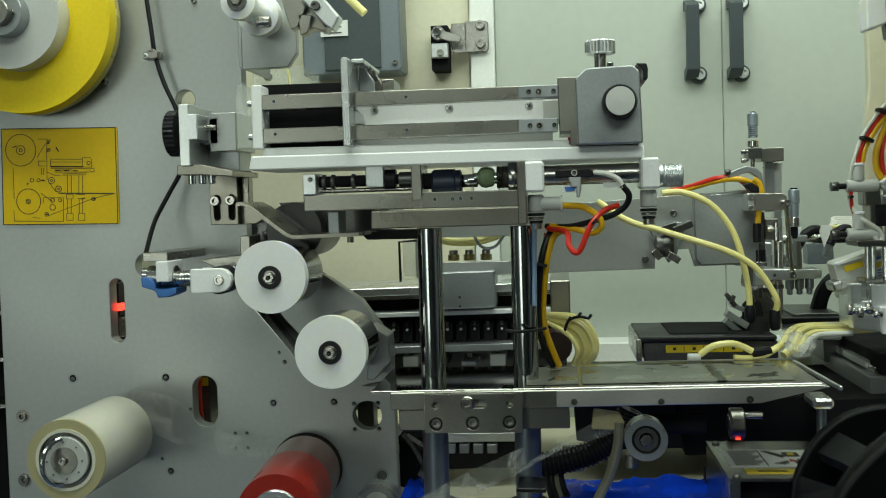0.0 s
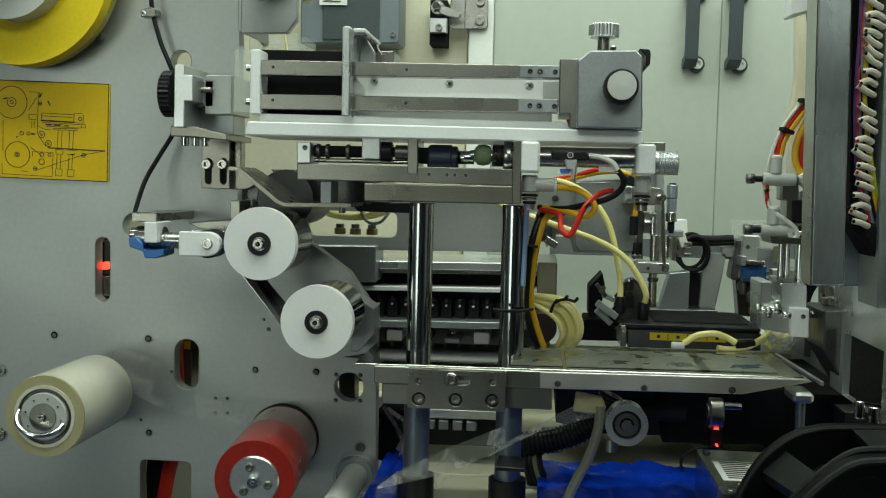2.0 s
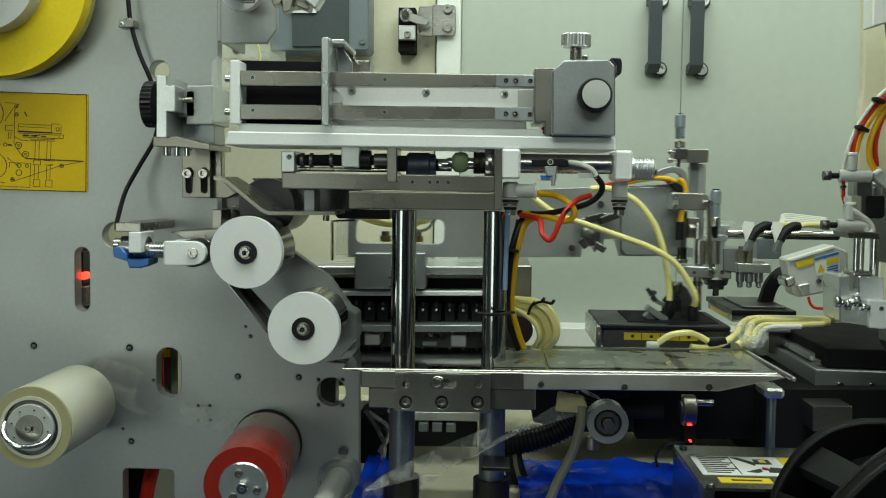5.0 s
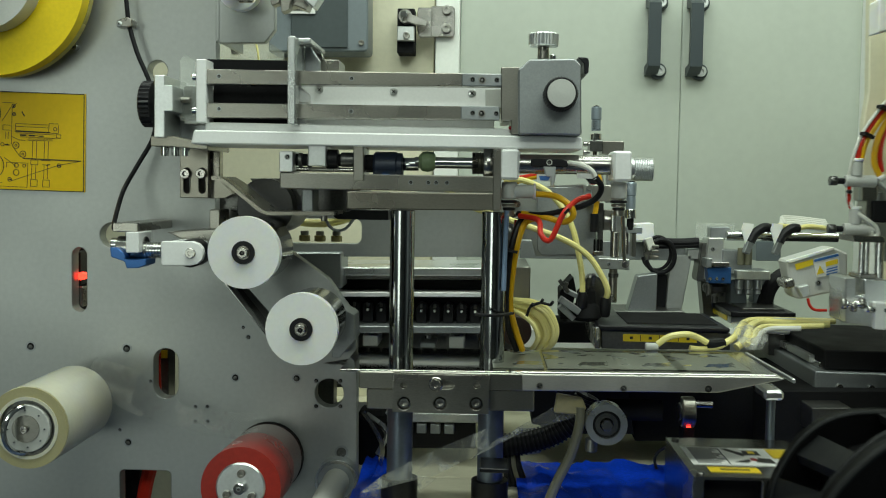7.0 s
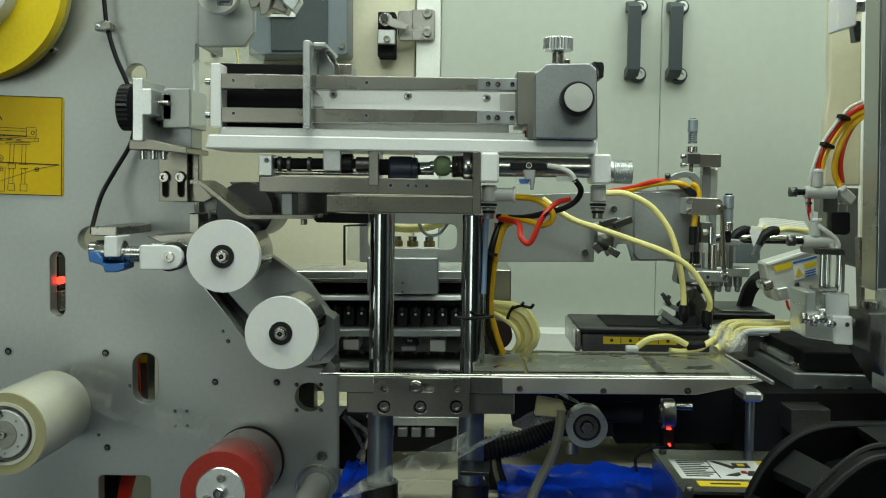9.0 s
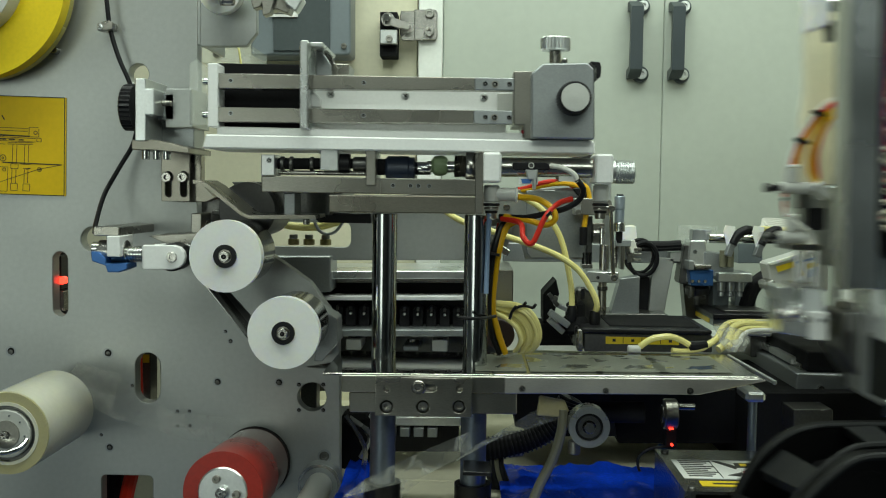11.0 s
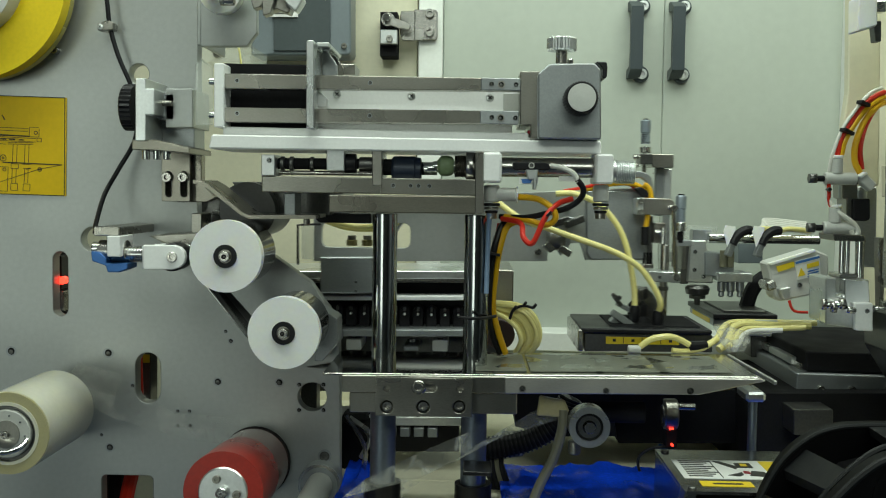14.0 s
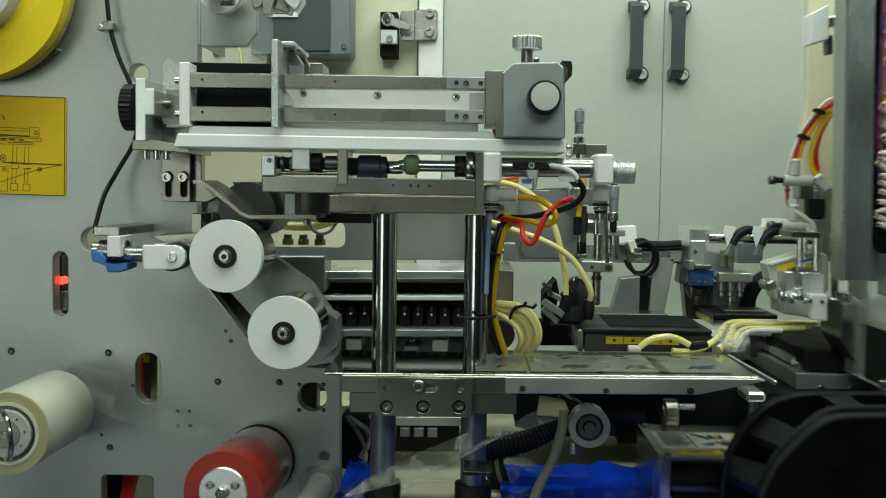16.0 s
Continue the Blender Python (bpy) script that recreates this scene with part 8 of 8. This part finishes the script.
hose(tw, "amber_hose", T3([(0.2949, -0.03, 1.1956), (0.3035, -0.032, 1.1936), (0.3094, -0.03, 1.1945)]), 0.0024, TUBE_A)
hose(tw, "amber_hose", T3([(0.2927, -0.03, 1.1857), (0.3016, -0.032, 1.1893), (0.3137, -0.03, 1.1911)]), 0.0024, TUBE_Y)
slab(tw, "steel_plate", T([(0.2947, 1.1977), (0.3728, 1.1988), (0.3755, 1.1343), (0.3168, 1.1299), (0.2944, 1.1356)]), -0.028, -0.022, STEEL, 0.0006, "polished steel cover plate")
slab(tw, "green_strip", T([(0.2955, 1.1668), (0.3007, 1.1668), (0.3009, 1.1115), (0.2988, 1.1115)]), -0.012, 0.0, STEELV)
cyl(tw, "boss", "z", (T([(0.3094, 1.114)])[0][0], -0.02, 0), 0.013, T([(0.3096, 1.1092)])[0][1], T([(0.3092, 1.1183)])[0][1], STEEL)
slab(tw, "inner_arm", T([(0.29, 1.1118), (0.3708, 1.1149), (0.3739, 1.0411), (0.3144, 1.0464), (0.2965, 1.0741), (0.2911, 1.0826)]), -0.05, 0.0, DARKSTEEL, 0.001)

# ---- black energy chain before the tower
ec = thing("energy_chain", at((0.1867, 1.0511), -0.23), "broad black plastic energy chain bent over in a loop", "cable chain")
ED = [(0.1191, 1.0094), (0.1248, 1.0236), (0.1315, 1.0341), (0.1419, 1.0458), (0.1507, 1.0538), (0.1582, 1.0589), (0.1672, 1.0616), (0.1899, 1.0627), (0.2352, 1.0636), (0.3847, 1.0667)]
RIM = [(p.x, p.z) for p in smooth_path([(x, 0, z) for x, z in ED], 4)]
slab(ec, "side_link", RIM + [(RIM[-1][0], 0.90), (RIM[0][0], 0.90)], -0.275, -0.262, CHAIN, 0.002, "black side links with rounded edges")
hose(ec, "side_rim", [(x, -0.274, z - 0.0015) for x, z in RIM], 0.0022, BARGREY, "raised rim of the side links", 1, 8)
hose(ec, "inner_rim", [(x + 0.003, -0.259, z + 0.001) for x, z in RIM], 0.0020, BARGREY, "", 1, 8)
REAR = [(p.x, p.z) for p in smooth_path([(0.1150, 0, 0.965), (0.118, 0, 1.0007), (0.1218, 0, 1.0162), (0.1332, 0, 1.0364), (0.1489, 0, 1.0503), (0.164, 0, 1.0563), (0.1828, 0, 1.0584), (0.2400, 0, 1.0597), (0.5423, 0, 1.0666)], 4)]
slab(ec, "rear_link", REAR + [(0.5442, 1.0366), (0.2012, 1.0257), (0.177, 1.0181), (0.1672, 0.9964), (0.1676, 0.965)], -0.185, -0.175, CHAIN, 0.0015)
hose(ec, "rear_rim", [(x, -0.186, z - 0.001) for x, z in REAR], 0.0018, BARGREY, "", 1, 8)
BARS = [
    ((0.1181, 0.9991), (0.1206, 1.0132), (0.126, 1.0259), (0.1199, 1.011)),
    ((0.1333, 1.0286), (0.1467, 1.0418), (0.1454, 1.049), (0.1348, 1.0379)),
    ((0.1842, 1.0569), (0.2034, 1.0577), (0.1905, 1.0621), (0.1748, 1.0614)),
    ((0.2289, 1.0582), (0.2488, 1.0586), (0.2352, 1.063), (0.2186, 1.0627)),
    ((0.2742, 1.0591), (0.294, 1.0595), (0.2788, 1.0639), (0.2623, 1.0636)),
]
for P0 in BARS:
    bm = bmesh.new()
    q = [bm.verts.new((x, y, z)) for (x, z), y in zip(P0, (-0.185, -0.185, -0.262, -0.262))]
    q2 = [bm.verts.new(v.co + Vector((0.002, 0, -0.006))) for v in q]
    bm.faces.new(q)
    bm.faces.new(q2[::-1])
    for k in range(4):
        bm.faces.new((q[k], q[(k + 1) % 4], q2[(k + 1) % 4], q2[k]))
    bevel(bm, 0.0012)
    part("cross_bar", bm, BARGREY, ec)
# solid black slab put in for the dark between the cross bars
slab(ec, "dark_chain_fill", [(0.1467, 0.9834), (0.1441, 1.0128), (0.1525, 1.0266), (0.1644, 1.0365), (0.1798, 1.0408), (0.5056, 1.0477), (0.5097, 0.9922)], -0.255, -0.19, CHAIN, 0.004, "black slab filling the dark interior of the chain")
for k, c in enumerate([(0.1668, 1.0401), (0.2033, 1.0439), (0.2331, 1.0446)]):
    ring(ec, "link_ring", "y", at(c, 0), 0.011, 0.013, -0.2758, -0.2745, CHAIN)


# ---- what moves
def shift(ob, rows):
    o = Vector(ob.location)
    walk(ob, [(t, Matrix.Translation(o + Vector(d))) for t, *d in rows])


CARRIAGE = [
    (0, -0.0005),
    (0.5, 0.0008),
    (1, 0.0008),
    (1.5, 0.0008),
    (2, 0.0003),
    (2.1, 0.0003),
    (2.4, -0.0229),
    (2.5, -0.0219),
    (3, -0.0134),
    (3.5, -0.0078),
    (4, -0.0047),
    (5.5, -0.0025),
    (6.5, -0.0025),
    (6.6, -0.0025),
    (6.9, -0.0251),
    (7, -0.0251),
    (7.5, -0.0121),
    (8, -0.0075),
    (8.5, -0.0023),
    (9, 0),
    (10.2, 0.001),
    (10.9, 0.001),
    (11.2, -0.0205),
    (11.5, -0.0245),
    (12, -0.0119),
    (12.5, -0.0072),
    (13, -0.0018),
    (13.5, 0.0006),
    (14, 0.0006),
    (14.5, 0.0006),
    (15, 0.0006),
    (15.5, -0.0107),
    (16, -0.0239),
]
GANTRY = [
    (0, 0.0005),
    (0.5, -0.0079),
    (1, -0.0726),
    (1.2, -0.0793),
    (1.5, -0.0802),
    (1.7, -0.0815),
    (2, -0.0931),
    (2.5, -0.102),
    (3, -0.1007),
    (3.5, -0.0998),
    (3.7, -0.0984),
    (4, -0.0118),
    (4.2, 0.002),
    (4.5, -0.0007),
    (4.75, -0.0017),
    (5.1, -0.0443),
    (5.6, -0.081),
    (6.1, -0.0855),
    (6.3, -0.0989),
    (7, -0.1024),
    (8.05, -0.1009),
    (8.2, -0.0567),
    (8.4, -0.0037),
    (8.5, -0.0007),
    (9, 0.0003),
    (9.2, -0.0017),
    (9.6, -0.0443),
    (10.1, -0.081),
    (10.6, -0.0855),
    (11.3, -0.1019),
    (12.35, -0.1009),
    (12.5, -0.089),
    (12.6, -0.0582),
    (12.85, -0.0037),
    (13, 0.0008),
    (13.5, 0.0008),
    (13.7, -0.0047),
    (14, -0.0433),
    (14.3, -0.0741),
    (14.5, -0.081),
    (15, -0.0855),
    (15.5, -0.1009),
    (16, -0.1019),
]
PICKUP = [
    (0, 0, 0, 0.0005),
    (0.4, 0, 0, 0.0005),
    (0.6, 0, 0, -0.0035),
    (1, 0, 0, -0.0035),
    (1.2, 0, 0, -0.0035),
    (1.5, 0, 0, 0.0025),
    (1.75, 0, 0, -0.0025),
    (2, 0, 0, -0.0025),
    (2.3, 0, 0, 0.0035),
    (3.6, 0, 0, 0.0035),
    (3.9, 0, 0, 0.0035),
    (4.2, 0, 0, 0.0015),
    (4.4, 0, 0, -0.0035),
    (5.1, 0, 0, -0.0035),
    (5.6, 0, 0, -0.0076),
    (6.3, 0, 0, -0.0065),
    (6.8, 0, 0, -0.0045),
    (7, 0, 0, 0.0035),
    (8.5, 0, 0, 0.0035),
    (8.8, 0, 0, -0.0015),
    (9, 0, 0, -0.0035),
    (9.7, 0, 0, -0.0035),
    (10.2, 0, 0, -0.0076),
    (11, 0, 0, -0.0055),
    (11.3, 0, 0, 0.0035),
    (12.6, 0, 0, 0.0025),
    (13, 0, 0, 0.001),
    (13.3, 0, 0, -0.005),
    (14, 0, 0, -0.0045),
    (14.5, 0, 0, -0.0086),
    (15, 0, 0, -0.0076),
    (15.5, 0, 0, -0.0065),
    (15.8, 0, 0, -0.0045),
    (16, 0, 0, 0.0035),
]
TOWER = [
    (0, 0.1264, 0.05, 0),
    (0.25, 0.1195, 0, 0),
    (0.5, 0.1127, 0, 0),
    (0.8, 0.1138, 0, 0),
    (1, 0.0604, 0, 0),
    (1.1, 0.028, 0, 0),
    (1.2, -0.0039, 0, 0),
    (1.3, -0.0048, 0, 0),
    (1.5, -0.0033, 0, 0),
    (1.7, 0.0356, 0, 0),
    (1.8, 0.0582, 0, 0),
    (2, 0.058, 0, 0),
    (2.35, 0.1126, 0, 0),
    (2.6, 0.1516, 0.03, 0),
    (2.8, 0.1450, 0.07, 0),
    (3, 0.1368, 0.07, 0),
    (3.5, 0.1261, 0.07, 0),
    (4, 0.1258, 0.07, 0),
    (4.2, 0.128, 0.07, 0),
    (4.55, 0.121, 0.07, 0),
    (4.6, 0.12, 0.0525, 0),
    (4.75, 0.126, 0, 0),
    (5.1, 0.14, 0, 0),
    (5.35, 0.0709, 0, 0),
    (5.5, 0.0032, 0, 0),
    (6, 0.0032, 0, 0),
    (6.3, 0.0596, 0, 0),
    (6.4, 0.0625, 0, 0),
    (6.5, 0.0640, 0, 0),
    (6.6, 0.0760, 0, 0),
    (6.75, 0.1368, 0, 0),
    (6.85, 0.1460, 0, 0),
    (7, 0.152, 0.025, 0),
    (7.2, 0.1460, 0.07, 0),
    (7.5, 0.1365, 0.07, 0),
    (8, 0.1303, 0.07, 0),
    (8.5, 0.1303, 0.07, 0),
    (8.7, 0.1292, 0.07, 0),
    (8.75, 0.1289, 0.056, 0),
    (8.95, 0.1299, 0, 0),
    (9, 0.1302, 0, 0),
    (9.2, 0.1332, 0, 0),
    (9.5, 0.15, 0, 0),
    (9.8, 0.0637, 0, 0),
    (9.95, 0.0032, 0, 0),
    (10.4, 0.0018, 0, 0),
    (10.6, 0.054, 0, 0),
    (10.9, 0.0637, 0, 0),
    (11.1, 0.15, 0, 0),
    (11.3, 0.1428, 0, 0),
    (11.35, 0.1407, 0, 0),
    (11.5, 0.1347, 0.042, 0),
    (11.6, 0.1349, 0.07, 0),
    (12, 0.1355, 0.07, 0),
    (12.5, 0.1322, 0.07, 0),
    (13, 0.1327, 0.07, 0),
    (13.1, 0.1347, 0.07, 0),
    (13.2, 0.1366, 0.0467, 0),
    (13.4, 0.1355, 0, 0),
    (13.5, 0.1349, 0, 0),
    (14, 0.1428, 0, 0),
    (14.15, 0.121, 0, 0),
    (14.3, 0.0314, 0, 0),
    (14.4, 0.0032, 0, 0),
    (14.5, 0, 0, 0),
    (14.7, 0.0004, 0, 0),
    (14.85, 0.0133, 0, 0),
    (15, 0.054, 0, 0),
    (15.3, 0.0601, 0, 0),
    (15.4, 0.0637, 0, 0),
    (15.6, 0.1341, 0, 0),
    (15.8, 0.1331, 0, 0),
    (16, 0.1322, 0.07, 0),
]
GRIPPER = [
    (0, -0.009, 0, -0.008),
    (0.8, -0.009, 0, -0.0062),
    (1.1, -0.009, 0, 0),
    (1.5, -0.009, 0, 0),
    (1.8, -0.009, 0, -0.0071),
    (2.6, -0.009, 0, -0.0018),
    (3, -0.009, 0, -0.0027),
    (3.5, -0.009, 0, 0),
    (3.8, -0.009, 0, -0.0071),
    (4.2, -0.009, 0, -0.0107),
    (4.6, -0.009, 0, 0),
    (5.5, -0.009, 0, 0),
    (6.2, -0.009, 0, -0.0071),
    (7, -0.009, 0, -0.0027),
    (7.5, -0.009, 0, -0.0044),
    (8, -0.009, 0, -0.0009),
    (8.5, -0.009, 0, -0.008),
    (9, -0.009, 0, -0.0098),
    (9.2, -0.009, 0, 0),
    (9.9, -0.009, 0, 0),
    (10.6, -0.009, 0, -0.0071),
    (11.3, -0.009, 0, -0.0062),
    (12, -0.009, 0, -0.0053),
    (12.5, -0.009, 0, -0.0075),
    (13, -0.009, 0, -0.0089),
    (13.5, -0.009, 0, -0.0098),
    (13.8, -0.009, 0, 0),
    (14, -0.009, 0, 0.0009),
    (14.5, -0.009, 0, 0),
    (15, -0.009, 0, -0.0071),
    (15.5, -0.009, 0, -0.0036),
    (16, -0.009, 0, 0),
]
SHUTTLE = [
    (0, 0.36),
    (1.55, 0.36),
    (1.7, 0.03),
    (1.8, 0),
    (2.95, 0),
    (3.1, 0.13),
    (3.2, 0.36),
    (6, 0.36),
    (6.2, 0),
    (7.35, 0),
    (7.5, 0.13),
    (7.6, 0.36),
    (10.4, 0.36),
    (10.6, 0),
    (11.75, 0),
    (11.9, 0.13),
    (12, 0.36),
    (14.78, 0.36),
    (14.93, 0.03),
    (15, 0.004),
    (15.06, 0),
    (16, 0),
]
HEAD = [
    (0, 0, 0, 0),
    (0.6, 0, 0, 0),
    (0.8, 0, 0, -0.0049),
    (1.3, 0, 0, -0.0049),
    (1.5, 0, 0, 0),
    (1.9, 0, 0, -0.0049),
    (2.9, 0, 0, -0.0049),
    (3.05, 0, 0, 0),
    (5.1, 0, 0, 0),
    (5.3, 0, 0, -0.0049),
    (7.3, 0, 0, -0.0049),
    (7.5, 0, 0, 0),
    (9.6, 0, 0, 0),
    (9.8, 0, 0, -0.0049),
    (11.7, 0, 0, -0.0049),
    (11.85, 0, 0, 0),
    (13.5, 0, 0, 0),
    (13.75, 0, 0, -0.0049),
    (16, 0, 0, -0.0049),
]
TRAY = [
    (0, 0, 0, 0),
    (2.98, 0, 0, 0),
    (3.1, -0.01, 0, -0.012),
    (3.2, 0.012, 0, -0.012),
    (3.35, 0, 0, 0),
    (7.38, 0, 0, 0),
    (7.5, -0.01, 0, -0.012),
    (7.6, 0.012, 0, -0.012),
    (7.75, 0, 0, 0),
    (11.8, 0, 0, 0),
    (11.9, -0.01, 0, -0.012),
    (12, 0.012, 0, -0.012),
    (12.15, 0, 0, 0),
    (16, 0, 0, 0),
]
CROSS = [
    (0, 0, 0.05, 0),
    (0.25, 0, 0, 0),
    (2.45, 0, 0, 0),
    (2.6, 0, 0.03, 0),
    (2.8, 0, 0.07, 0),
    (4.55, 0, 0.07, 0),
    (4.75, 0, 0, 0),
    (6.85, 0, 0, 0),
    (7, 0, 0.025, 0),
    (7.2, 0, 0.07, 0),
    (8.7, 0, 0.07, 0),
    (8.95, 0, 0, 0),
    (11.35, 0, 0, 0),
    (11.6, 0, 0.07, 0),
    (13.1, 0, 0.07, 0),
    (13.4, 0, 0, 0),
    (15.8, 0, 0, 0),
    (16, 0, 0.07, 0),
]
# turn of the film reels, in degrees
REELS = [(0, 0), (1.55, 0), (1.75, -40), (1.95, -75), (5.9, -75), (6.0, -150), (6.1, -225), (6.2, -300), (6.3, -360), (10.4, -360), (10.6, -400), (10.8, -440), (14.9, -440), (15.05, -500), (15.2, -545), (16, -545)]


def motions():
    shift(ca, [(t, d, 0, -0.02 * d) for t, d in CARRIAGE])
    shift(ga, [(t, d, 0, 0) for t, d in GANTRY])
    shift(pu, PICKUP)
    shift(tw, TOWER)
    shift(ec, [(t, x * 0.44 + y * 0.12, y * 1.4, z) for t, x, y, z in TOWER])
    shift(gr, GRIPPER)
    shift(sh, [(t, d, 0, 0) for t, d in SHUTTLE])
    shift(cups, HEAD)
    shift(ty, TRAY)
    shift(lb, [(t, x, y * 1.2, z) for t, x, y, z in CROSS])
    for ob, k in ((froll, 1.0), (red, 0.35), (rollA, -0.6), (rollB, 0.6)):
        o = Vector(ob.location)
        walk(ob, [(t, Matrix.Translation(o) @ pose(0, 0, 0, 0, a * k, 0)) for t, a in REELS])


motions()
